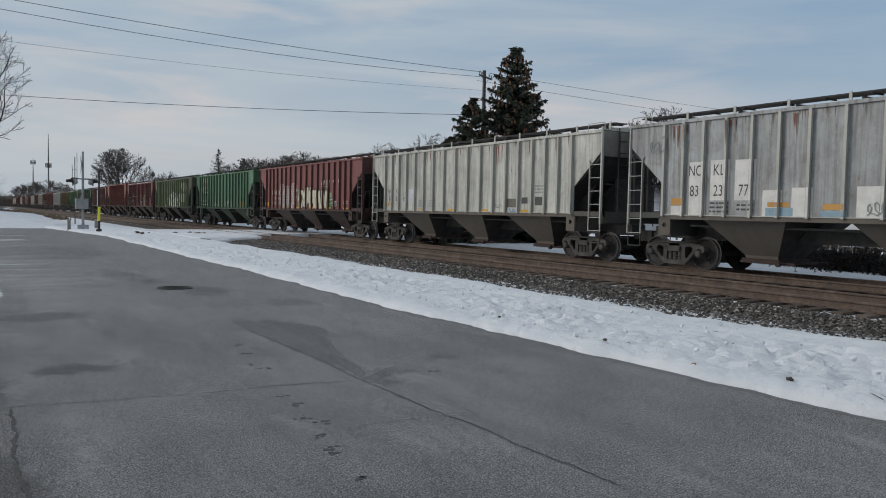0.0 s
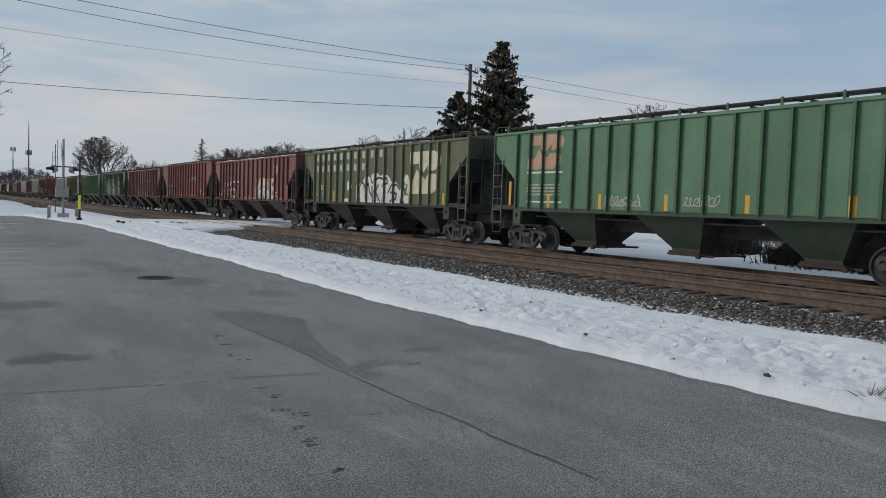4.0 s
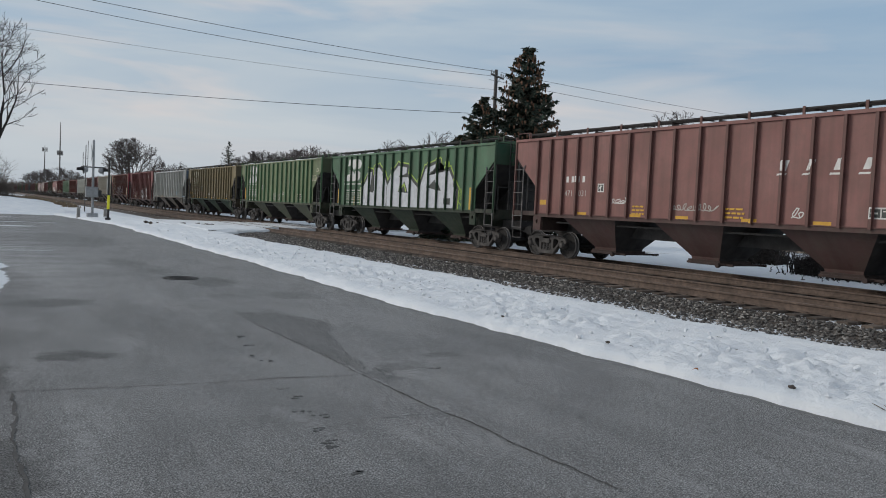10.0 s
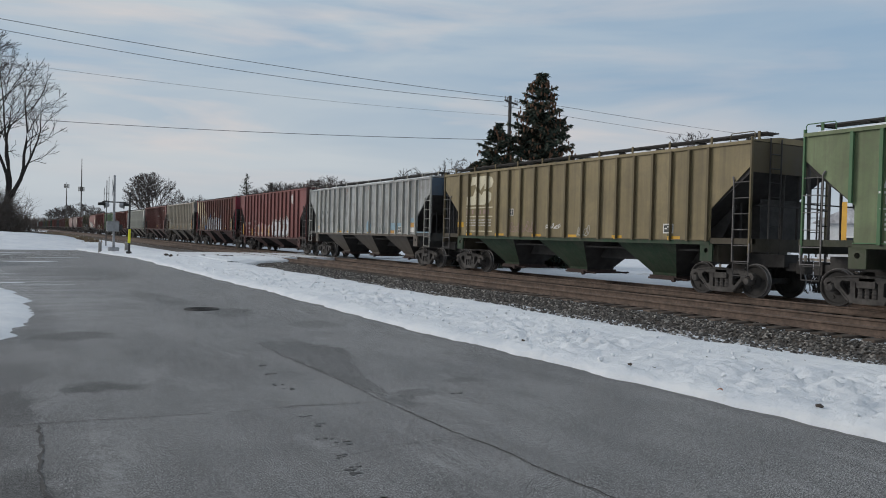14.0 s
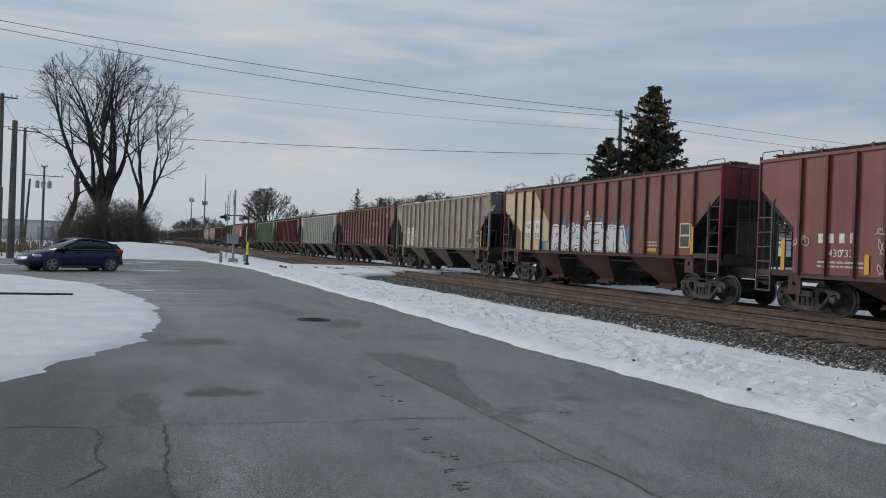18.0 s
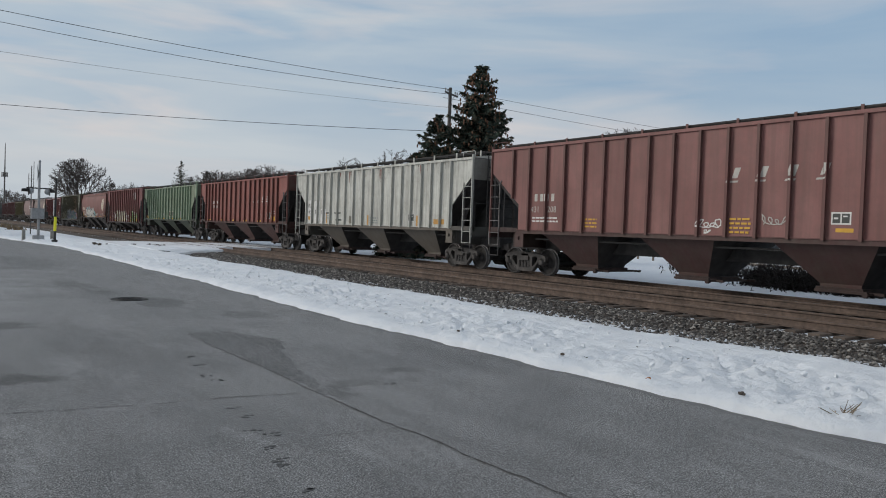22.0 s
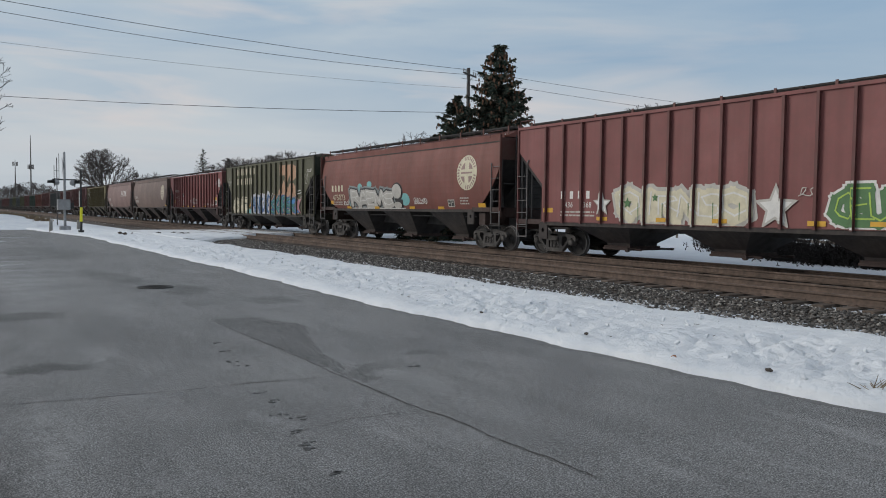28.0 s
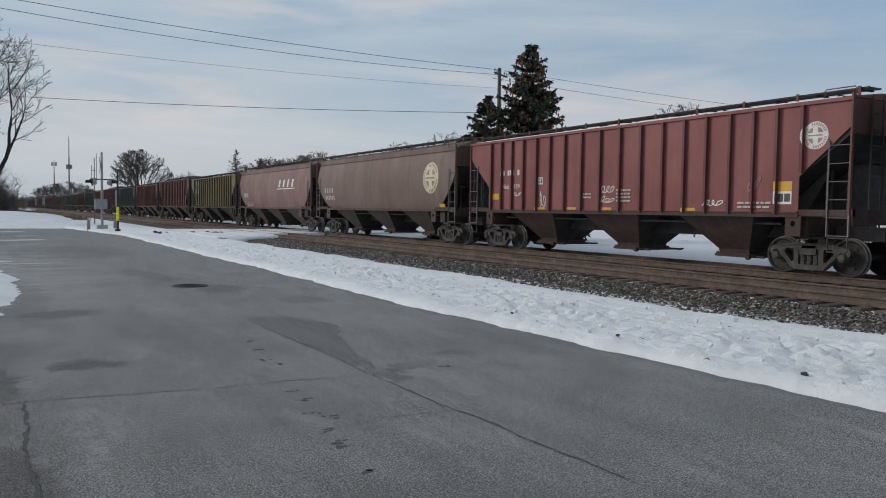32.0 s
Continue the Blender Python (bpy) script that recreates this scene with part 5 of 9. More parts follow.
def ribbon(pts, w, seed):
    """A ragged crack along a line of points."""
    rng = random.Random(seed)
    fine = []
    for (xa, ya), (xb, yb) in zip(pts, pts[1:]):
        n = max(2, int(math.hypot(xb - xa, yb - ya) / 0.07))
        for i in range(n):
            s = i / n
            fine.append((xa + (xb - xa) * s + rng.uniform(-0.012, 0.012), ya + (yb - ya) * s + rng.uniform(-0.012, 0.012)))
    fine.append(pts[-1])
    left, right = [], []
    for i, (x, y) in enumerate(fine):
        a, b = fine[max(0, i - 1)], fine[min(len(fine) - 1, i + 1)]
        d = Vector((b[0] - a[0], b[1] - a[1])).normalized()
        h = w * rng.uniform(0.25, 1.0) * (0.25 if i in (0, len(fine) - 1) else 1)
        left.append((x - d.y * h, y + d.x * h))
        right.append((x + d.y * h, y - d.x * h))
    return left, right


def crack(pts, w, seed):
    bm = bm_new()
    left, right = ribbon(pts, w, seed)
    a, b = [bm.verts.new((*p, 0.005)) for p in left], [bm.verts.new((*p, 0.005)) for p in right]
    for i in range(len(a) - 1):
        bm.faces.new((a[i], b[i], b[i + 1], a[i + 1]))
    bmesh.ops.recalc_face_normals(bm, faces=bm.faces[:])
    tagged(part("crack", bm, M["crack"], None), "dark ragged crack in the asphalt", "crack", kind="structure")


def build_marks():
    flat("damp_patch", [[(bank_edge(y) - 0.07 - 0.09 * abs(noise.noise(Vector((y * 1.7, 0, 0)))), y) for y in spread(0, 40, 200)] + [(bank_edge(y) + 0.3, y) for y in spread(40, 0, 60)]], 0.003, M["wet"], "damp strip of asphalt along the snow bank", "stain")
    M["repair"] = mat_asphalt("asphalt_repair", 0.72)
    flat("asphalt_repair", [[(3.2, 11.15), (3.8, 11.0), (4.15, 10.2), (4.17, 9.8), (3.86, 9.25), (3.72, 8.5), (3.55, 7.9), (3.42, 7.1), (3.28, 6.75), (3.23, 7.4), (3.22, 8.2), (3.17, 9.9)]], 0.003, M["repair"], "dark three-cornered asphalt repair beside a long crack", "road repair")
    crack([(3.24, 8.1), (3.22, 7.29), (3.21, 6.76), (3.23, 6.2), (3.24, 5.52), (3.26, 5.21), (3.31, 4.9), (3.3, 4.3), (3.34, 3.8), (3.36, 3.3)], 0.012, 1)
    crack([(3.18, 10.4), (3.2, 9.0), (3.24, 8.1)], 0.012, 11)
    crack([(-0.38, 7.11), (-0.12, 7.11), (0.2, 7.08), (0.4, 7.09), (0.77, 7.02), (1.16, 6.95), (1.84, 6.87), (2.35, 6.88), (3.16, 6.73)], 0.01, 2)
    crack([(3.24, 8.1), (2.98, 8.05), (2.75, 8.07)], 0.006, 3)
    crack([(3.26, 5.21), (2.94, 5.27), (2.55, 5.28), (2.17, 5.18), (1.99, 5.14)], 0.005, 4)
    crack([(0.2, 7.05), (0.21, 6.3), (0.17, 5.7), (0.2, 5.04), (0.24, 4.3)], 0.018, 5)
    crack([(-1.08, 7.27), (-0.83, 7.27), (-0.38, 7.11), (-0.28, 6.79), (-0.32, 6.27), (-0.22, 5.87), (-0.5, 5.4)], 0.015, 6)
    rng = random.Random(5)
    for k, (x, y) in enumerate(((2.68, 9.14), (2.65, 8.61), (2.52, 7.95), (2.56, 7.68), (2.3, 6.43), (2.33, 6.11), (2.19, 5.66), (2.27, 5.51), (2.09, 4.88), (2.07, 4.74), (2.03, 4.21), (4.08, 6.76), (2.15, 5.19))):
        polys = [blob(x + rng.uniform(-0.06, 0.06), y + rng.uniform(-0.05, 0.05), rng.uniform(0.01, 0.028), rng.uniform(0.008, 0.02), k + j * 0.7, 10, 0.5) for j in range(4)]
        flat("pothole", polys, 0.005, M["pit"], "small dark pits in the asphalt", "pothole")
    bm = bm_new()
    add_lathe(bm, [(0.0, 0.36), (0.014, 0.355), (0.016, 0.31), (0.008, 0.3), (0.008, 0.001)], 28, 'z')
    ob = tagged(part("manhole_cover", bm, M["cover"], None), "round dark iron cover set in the asphalt", "manhole cover")
    ob.location = (3.5, 16.2, 0.0)
    bm = bm_new()
    for r in (0.08, 0.16, 0.24):
        add_lathe(bm, [(0.008, r - 0.012), (0.013, r - 0.01), (0.013, r + 0.01), (0.008, r + 0.012)], 24, 'z')
    part("cover_ribs", bm, M["cover"], ob)
    # strip drain seen as a dark line in the snow
    bm = bm_new()
    add_box(bm, -3.6, -1.6, 21.95, 22.2, 0.03, 0.1)
    tagged(part("wheel_stop", bevel_all(bm, 0.02), M["cover"], None), "dark low parking kerb in the snow", "kerb")


build_marks()


def snow_streaks():
    """Thin trodden snow left on the asphalt beside the snow sheet and along the far road."""
    rng = random.Random(44)
    for k in range(18):
        if k < 8:
            y = rng.uniform(23, 37)
            x = -0.2 - (y - 22) * 0.26 + rng.uniform(-0.6, 2.4)
            w, d = rng.uniform(0.2, 0.8), rng.uniform(0.04, 0.12)
        else:
            y = rng.uniform(40, 56)
            x = rng.uniform(-7, 3.5)
            w, d = rng.uniform(0.4, 1.8), rng.uniform(0.12, 0.4)
        flat("snow_streak", [blob(x, y, w, d, k * 0.37, 30, 0.9)], 0.006, M["snow"], "thin streak of trodden snow on the asphalt", "snow")


snow_streaks()


# ---- bits in the snow ----
def bank_top(x, y):
    return 0.125 + 0.05 * (x - 6.2) / 3.6


def build_snow_bits():
    rng = random.Random(21)
    lumps = bm_new()
    for _ in range(260):
        y = rng.uniform(1, 30)
        x = 6.5 + 2.6 * rng.random() ** 1.2
        r = rng.uniform(0.012, 0.034)
        vs = bmesh.ops.create_icosphere(lumps, subdivisions=1, radius=r, matrix=pose(x, y, bank_top(x, y), rng.uniform(0, 90), 0, rng.uniform(0, 180)))["verts"]
        for v in vs:
            v.co += Vector((rng.uniform(-1, 1), rng.uniform(-1, 1), rng.uniform(-0.6, 0.6))) * r * 0.5
    tagged(part("snow_lumps", lumps, M["snow"], None), "loose crumbs of frozen snow", "snow", kind="stuff")
    dirt = bm_new()
    for _ in range(60):
        y = rng.uniform(1, 40)
        x = 6.6 + 2.9 * rng.random() ** 1.2
        a, l = rng.uniform(0, math.tau), rng.uniform(0.02, 0.07)
        p = Vector((x, y, bank_top(x, y) + 0.015))
        add_tube(dirt, p, p + Vector((math.cos(a) * l, math.sin(a) * l, rng.uniform(-0.005, 0.02))), 0.006, 0.003, 4)
    tagged(part("snow_grit", dirt, M["bark"], None), "dark twigs and grit on the snow", "debris", kind="stuff")
    # a leaf, clods and a dead weed
    M["leaf"] = mat_plain("dead_leaf", (0.42, 0.16, 0.06), 0.8, 0, 0.3, 30, 0)
    bm = bm_new()
    c = bm.verts.new((0, 0, 0.015))
    ring = [bm.verts.new((0.045 * math.cos(a) * (1 + 0.3 * math.sin(3 * a)), 0.03 * math.sin(a), 0.006 + 0.012 * math.sin(2 * a))) for a in [i * math.tau / 12 for i in range(12)]]
    for i in range(12):
        bm.faces.new((c, ring[i], ring[(i + 1) % 12]))
    ob = tagged(part("dead_leaf", bm, M["leaf"], None), "curled orange-brown dead leaf on the snow", "leaf")
    ob.location = (6.32, 5.28, 0.14)
    for k, (x, y, r) in enumerate(((6.62, 4.38, 0.034), (6.6, 6.87, 0.028), (6.6, 9.1, 0.025))):
        bm = bm_new()
        bmesh.ops.create_icosphere(bm, subdivisions=2, radius=r)
        for v in bm.verts:
            v.co *= 1 + 0.5 * noise.noise(v.co * 40 + Vector((k, 0, 0)))
            v.co.z *= 0.6
        ob = tagged(part("dirt_clod", bm, M["bark"], None), "dark clod of dirt lying on the snow", "clod", "clods on the snow bank")
        ob.location = (x, y, bank_top(x, y) + 0.01)
    for k, (x, y) in enumerate(((6.75, 3.45),)):
        bm = bm_new()
        for _ in range(26):
            a, l = rng.uniform(0, math.tau), rng.uniform(0.06, 0.24)
            p = Vector((rng.uniform(-0.06, 0.06), rng.uniform(-0.06, 0.06), 0))
            q = p + Vector((math.cos(a) * l * 0.8, math.sin(a) * l * 0.8, l * rng.uniform(0.3, 0.9)))
            add_tube(bm, p, q, 0.006, 0.002, 4)
        ob = tagged(part("dead_weed", bm, M["dry_grass"], None), "tuft of dead weed poking through the snow", "weed", kind="stuff")
        ob.location = (x, y, 0.1)


build_snow_bits()


# ---- trees ----
def reach(p, d, c, ax, az):
    """How far from p along d the round outline of a crown lies."""
    k = Vector((1 / ax, 1 / ax, 1 / az))
    o, v = Vector(((p.x - c.x) * k.x, (p.y - c.y) * k.y, (p.z - c.z) * k.z)), Vector((d.x * k.x, d.y * k.y, d.z * k.z))
    a, b, e = v.dot(v), o.dot(v), o.dot(o) - 1
    q = b * b - a * e
    return (-b + math.sqrt(q)) / a if q > 0 else 0.0


def limb(bm, p, d, length, r, level, rng, crown, twig, kids, lift):
    """One long wandering limb; shorter ones leave it along its way."""
    n = (4, 5, 7, 10)[level]
    pts, dirs = [Vector(p)], []
    for i in range(n):
        d = (d + Vector((rng.uniform(-1, 1), rng.uniform(-1, 1), rng.uniform(-1, 1))) * 0.2 + Vector((0, 0, lift))).normalized()
        pts.append(pts[-1] + d * length / n)
        dirs.append(d.copy())
    end = max(twig, r * 0.08)
    rad = [max(twig, r + (end - r) * (i / n) ** 0.8) for i in range(n + 1)]
    add_path(bm, pts, rad, 6 if level == 3 else (4 if level == 2 else 3))
    if level == 0:
        return
    m = kids[level - 1]
    for j in range(m):
        s = (0.38 + 0.6 * (j + rng.random()) / m) if level == 3 else (0.14 + 0.82 * (j + rng.random()) / m)
        i = min(n - 1, int(s * n))
        q = pts[i].lerp(pts[i + 1], s * n - i) if s * n - i <= 1 else pts[i + 1]
        side = dirs[i].orthogonal().normalized()
        side.rotate(Matrix.Rotation(rng.uniform(0, math.tau), 3, dirs[i]))
        nd = (dirs[i] * rng.uniform(0.75, 1.2) + side * rng.uniform(0.5, 0.9)).normalized()
        far = max(reach(q, nd, *crown), length * 0.16)
        l = min(length * rng.uniform(0.35, 0.6), far * rng.uniform(0.75, 1.05))
        if l > 0.15:
            limb(bm, q, nd, l, max(twig, rad[i] * rng.uniform(0.4, 0.6)), level - 1, rng, crown, twig, kids, lift * 0.6 - (0.02 if level == 2 else 0))


def bare_tree(x, y, h, w, seed, label, limbs=6, kids=(3, 5, 7), lean=(0, 0), r=None, twig=0.02, fork=0.12, open_=0.75, levels=3, bark="twig", vase=False):
    """A leafless tree: a short trunk that forks into long limbs within a round crown."""
    rng = random.Random(seed)
    tree = empty("bare_tree", label, "tree", "", pose(x, y, -0.05))
    r = r or h * 0.02
    tb, cb = bm_new(), bm_new()
    d = Vector((lean[0], lean[1], 1)).normalized()
    top = d * h * fork
    add_path(tb, [Vector((0, 0, 0)), d * h * fork * 0.3, d * h * fork * 0.7, top], [r * 1.5, r * 1.1, r, r * 0.95], 10)
    crown = (Vector((lean[0] * h * 0.6, lean[1] * h * 0.6, h * (0.5 + fork * 0.5))), w * 0.5, h * (0.5 - fork * 0.5))
    if vase:
        crown = (Vector((lean[0] * h * 0.7, 0, h * 0.68)), w * 0.5, h * 0.34)
    for k in range(limbs):
        a = k * 2.39996 + rng.uniform(-0.4, 0.4) + seed
        t = open_ * math.sqrt((k + 0.35) / limbs)
        nd = (d + Vector((math.cos(a), math.sin(a), 0)) * t).normalized()
        start = d * h * fork * rng.uniform(0.8, 1.0)
        for _ in range(8):
            if reach(start, nd, *crown) > h * 0.35:
                break
            nd = (nd + (crown[0] - start).normalized() * 0.35).normalized()
        if nd.z < 0.62:
            nd.z = 0.62
            nd.normalize()
        l = reach(start, nd, *crown) * rng.uniform(0.85, 0.98)
        if l < h * 0.28:
            continue
        limb(cb, start, nd, max(l, h * 0.2), r * rng.uniform(0.5, 0.72), levels, rng, crown, twig, kids, 0.05)
    part("trunk", tb, M["bark"], tree)
    part("crown", cb, M[bark], tree)
    return tree


def thicket(x, y, w, d, h, n, seed, label, category="brush", material="brush"):
    """A tangle of bare shoots."""
    rng = random.Random(seed)
    bm = bm_new()
    for _ in range(n):
        px, py = rng.gauss(0, w * 0.3), rng.gauss(0, d * 0.3)
        hh = h * rng.uniform(0.45, 1.0) * max(0.3, 1 - (px / (w * 0.75)) ** 2)
        p = Vector((px, py, 0))
        dd = Vector((rng.uniform(-0.35, 0.35), rng.uniform(-0.35, 0.35), 1)).normalized()
        for i in range(4):
            q = p + dd * hh / 4
            add_tube(bm, p, q, 0.028 * (1 - i * 0.2), 0.028 * (0.8 - i * 0.2) + 0.004, 3, False)
            if i:
                for _k in range(3):
                    s = Vector((rng.uniform(-1, 1), rng.uniform(-1, 1), rng.uniform(-0.1, 0.9))).normalized()
                    add_tube(bm, q, q + s * hh * rng.uniform(0.1, 0.3), 0.012, 0.006, 3, False)
            p = q
            dd = (dd + Vector((rng.uniform(-0.3, 0.3), rng.uniform(-0.3, 0.3), 0.05))).normalized()
    ob = tagged(part("thicket", bm, M[material], None), label, category, kind="stuff")
    ob.location = (x, y, -0.05)
    return ob


def mat_needles():
    m, nt, b, N, L = nodes_of("spruce_needles")
    g = N("ShaderNodeNewGeometry").outputs["Random Per Island"]
    c = ramp(N, L, g, [(0.0, (0.035, 0.05, 0.042)), (0.5, (0.065, 0.085, 0.065)), (0.85, (0.11, 0.105, 0.08)), (1.0, (0.2, 0.14, 0.1))])
    L(c, b.inputs["Base Color"])
    b.inputs["Roughness"].default_value = 0.85
    b.inputs["Specular IOR Level"].default_value = 0.1
    return m


M["needles"] = mat_needles()
M["cone"] = mat_plain("spruce_cone", (0.16, 0.085, 0.05), 0.9, 0, 0.4, 30, 0.2)


def spruce(x, y, h, r, seed, label, per=30, cones=0):
    """A spruce: whorls of drooping boughs that carry sprays of needles."""
    rng = random.Random(seed)
    tree = empty("spruce_tree", label, "tree", "spruces beside the tracks", pose(x, y, -0.05))
    tb = bm_new()
    add_tube(tb, (0, 0, 0), (0, 0, h * 0.6), h * 0.018, h * 0.01, 8)
    add_tube(tb, (0, 0, h * 0.6), (0, 0, h), h * 0.01, 0.02, 6)
    V, F = [], []

    def tri(a, b, c):
        k = len(V)
        V.extend((a[:], b[:], c[:]))
        F.append((k, k + 1, k + 2))
    bb = bm_new()
    z = 0.25
    while z < h * 0.99:
        s = z / h
        wide = r * (1 - s) ** 0.68 * (0.9 + 0.2 * noise.noise(Vector((z * 1.3, seed, 0))))
        k = 12 if s < 0.8 else 7
        for i in range(k):
            a = rng.uniform(0, math.tau)
            l = max(0.18, wide * (rng.uniform(0.45, 0.98) if rng.random() < 0.8 else rng.uniform(0.98, 1.28)))
            out = Vector((math.cos(a), math.sin(a), 0))
            p0 = Vector((0, 0, z + rng.uniform(-0.15, 0.15)))
            droop = -0.28 + 0.75 * s
            p1 = p0 + out * l * 0.6 + Vector((0, 0, l * droop * 0.5))
            p2 = p0 + out * l + Vector((0, 0, l * (droop * 0.6 + 0.12)))
            add_tube(bb, p0, p1, 0.028, 0.016, 3, False)
            add_tube(bb, p1, p2, 0.016, 0.006, 3, False)
            n = int(per * (0.35 + l / r))
            for _ in range(n):
                u = rng.random() ** 0.7
                q = p0.lerp(p1, u / 0.6) if u < 0.6 else p1.lerp(p2, (u - 0.6) / 0.4)
                side = Vector((-out.y, out.x, 0)) * rng.choice((-1, 1))
                d = (out * rng.uniform(0.2, 0.9) + side * rng.uniform(0.3, 1.0) + Vector((0, 0, rng.uniform(-0.95, 0.3)))).normalized()
                ln = rng.uniform(0.2, 0.5) * (0.6 + 0.5 * (1 - s))
                w = d.cross(Vector((rng.uniform(-1, 1), rng.uniform(-1, 1), rng.uniform(-1, 1)))).normalized() * rng.uniform(0.04, 0.1)
                tri(q - w, q + w, q + d * ln)
        z += 0.17 + 0.11 * s
    part("trunk", tb, M["bark"], tree)
    part("bough_wood", bb, M["bark"], tree)
    if cones:
        cb = bm_new()
        for _ in range(cones):
            zz = h * rng.uniform(0.5, 0.99)
            a = rng.uniform(0, math.tau)
            rr = r * (1 - zz / h) ** 0.68 * rng.uniform(0.55, 1.05) + 0.05
            q = Vector((math.cos(a) * rr, math.sin(a) * rr, zz - rr * 0.1))
            add_path(cb, [q, q - Vector((0, 0, 0.08)), q - Vector((0, 0, 0.2))], [0.03, 0.055, 0.02], 5)
        tagged(part("cone_cluster", cb, M["cone"], tree), "brown hanging cones", kind="stuff")
    me = bpy.data.meshes.new("needles")
    me.from_pydata(V, [], F)
    me.update()
    part_mesh("needles", me, M["needles"], tree, "dark green and brown needle sprays")
    return tree


def snag(x, y):
    """A crooked old trunk that ends in short broken boughs."""
    tree = empty("bare_tree", "crooked bare trunk beside a great tree", "tree", "", pose(x, y, -0.05))
    bm = bm_new()
    add_path(bm, [Vector(q) for q in ((0, 0, 0), (0.15, 0, 1.6), (0.75, 0, 3.2), (1.15, 0, 4.4), (1.4, 0, 5.7), (1.3, 0, 6.8), (1.38, 0, 7.8))], [0.5, 0.42, 0.36, 0.33, 0.3, 0.24, 0.16], 9)
    part("trunk", bm, M["bark"], tree)
    rng = random.Random(6)
    bm = bm_new()
    for p, d, l in (((1.4, 0, 5.6), (0.9, 0.1, 0.5), 2.2), ((1.33, 0, 6.9), (-0.5, 0.2, 0.9), 1.8), ((1.38, 0, 7.7), (0.2, 0, 1), 1.6), ((1.15, 0, 4.5), (-0.8, -0.2, 0.5), 1.2), ((1.35, 0, 6.4), (0.6, -0.3, 0.8), 2.4)):
        limb(bm, Vector(p), Vector(d).normalized(), l, 0.1, 2, rng, (Vector((1.3, 0, 7.0)), 2.6, 3.0), 0.016, (3, 4, 5), 0.04)
    part("crown", bm, M["twig"], tree)


def polar(az, dist):
    a = radians(az)
    return dist * math.sin(a), dist * math.cos(a)


def build_trees():
    spruce(*polar(36.85, 43), 11.0, 3.75, 3, "tall dark spruce, brown with cones in its top", 96, 420)
    spruce(*polar(33.7, 42), 7.9, 3.2, 4, "shorter dark spruce beside a tall one", 84, 90)
    spruce(*polar(32.35, 42.5), 6.0, 2.9, 5, "small dark spruce beside the others", 66)
    bare_tree(*polar(-2.42, 84), 20.2, 15.5, 11, "great bare cottonwood with long dark limbs", 9, (3, 5, 8), (0.0, 0), 0.64, 0.017, 0.22, 0.62, 3, "twig", True)
    bare_tree(*polar(-0.4, 83), 18.0, 8.0, 16, "bare tree that leans aside from a larger one", 5, (3, 5, 7), (0.13, 0), 0.34, 0.017, 0.25, 0.4, 3, "twig", True)
    snag(*polar(-4.99, 82))
    thicket(*polar(-2.2, 80), 8.0, 3.0, 5.4, 800, 14, "dense brown thicket at the foot of great trees")
    thicket(*polar(-0.4, 82), 5.0, 3.0, 5.0, 420, 15, "brown thicket beside the snow mound")
    bare_tree(*polar(8.8, 150), 12.2, 11.6, 19, "round-crowned bare tree beyond the tracks", 12, (4, 6, 8), (0, 0), 0.3, 0.026, 0.18, 1.0, 3, "row_twig")
    spruce(*polar(15.25, 150), 12.9, 3.4, 17, "thin far spruce above the train", 7)
    spruce(*polar(17.0, 130), 9.9, 3.4, 18, "low dark spruce in the row beyond the tracks", 16)
    # the line of bare trees beyond the train
    for k, (az, d, h, w) in enumerate(((17.6, 120, 9.6, 8.5), (18.9, 128, 10.0, 9), (20.2, 122, 10.3, 9), (21.5, 118, 10.7, 9.5), (22.6, 126, 10.5, 9), (23.6, 124, 10.4, 9), (24.9, 130, 10.2, 8), (27.2, 96, 10.3, 7.0), (28.2, 98, 10.0, 6.0), (31.0, 84, 11.0, 6.5), (45.7, 82, 13.0, 6.0), (46.9, 84, 13.9, 6.5), (48.2, 83, 13.3, 6.5), (16.1, 128, 9.0, 5), (11.9, 170, 9.2, 7))):
        bare_tree(*polar(az, d), h * 1.0, w, 30 + k, "bare grey-brown tree in the row beyond the tracks", 9, (5, 6, 7), (0, 0), None, 0.02, 0.2, 0.85, 3, "row_twig")
    for k, (az, d, h, w) in enumerate(((2.7, 470, 11.5, 14), (3.4, 450, 13.5, 15), (4.1, 430, 14.5, 16), (4.9, 400, 12.5, 14), (5.5, 380, 10.0, 10))):
        bare_tree(*polar(az, d), h, w, 50 + k, "far bare tree in a clump beyond the tracks", 9, (4, 5, 6), (0, 0), None, 0.045, 0.12, 1.1, 3, "row_twig")
    # woods along the horizon
    rng = random.Random(77)
    bm = bm_new()
    for _ in range(2600):
        x, y = polar(rng.uniform(-14, 4.5), rng.uniform(560, 700))
        hh = rng.uniform(6.5, 12.5) * (0.7 + 0.5 * noise.noise(Vector((x * 0.02, y * 0.005, 0))))
        p = Vector((x, y, 0))
        add_tube(bm, p, p + Vector((0, 0, hh * 0.6)), 0.16, 0.1, 3, False)
        for _k in range(5):
            q = p + Vector((0, 0, hh * rng.uniform(0.3, 0.6)))
            add_tube(bm, q, q + Vector((rng.uniform(-1, 1), rng.uniform(-1, 1), rng.uniform(0.5, 1.3))) * hh * 0.35, 0.12, 0.05, 3, False)
    tagged(part("far_woods", bm, M["brush"], None), "low line of bare woods on the horizon", "woods", kind="stuff")
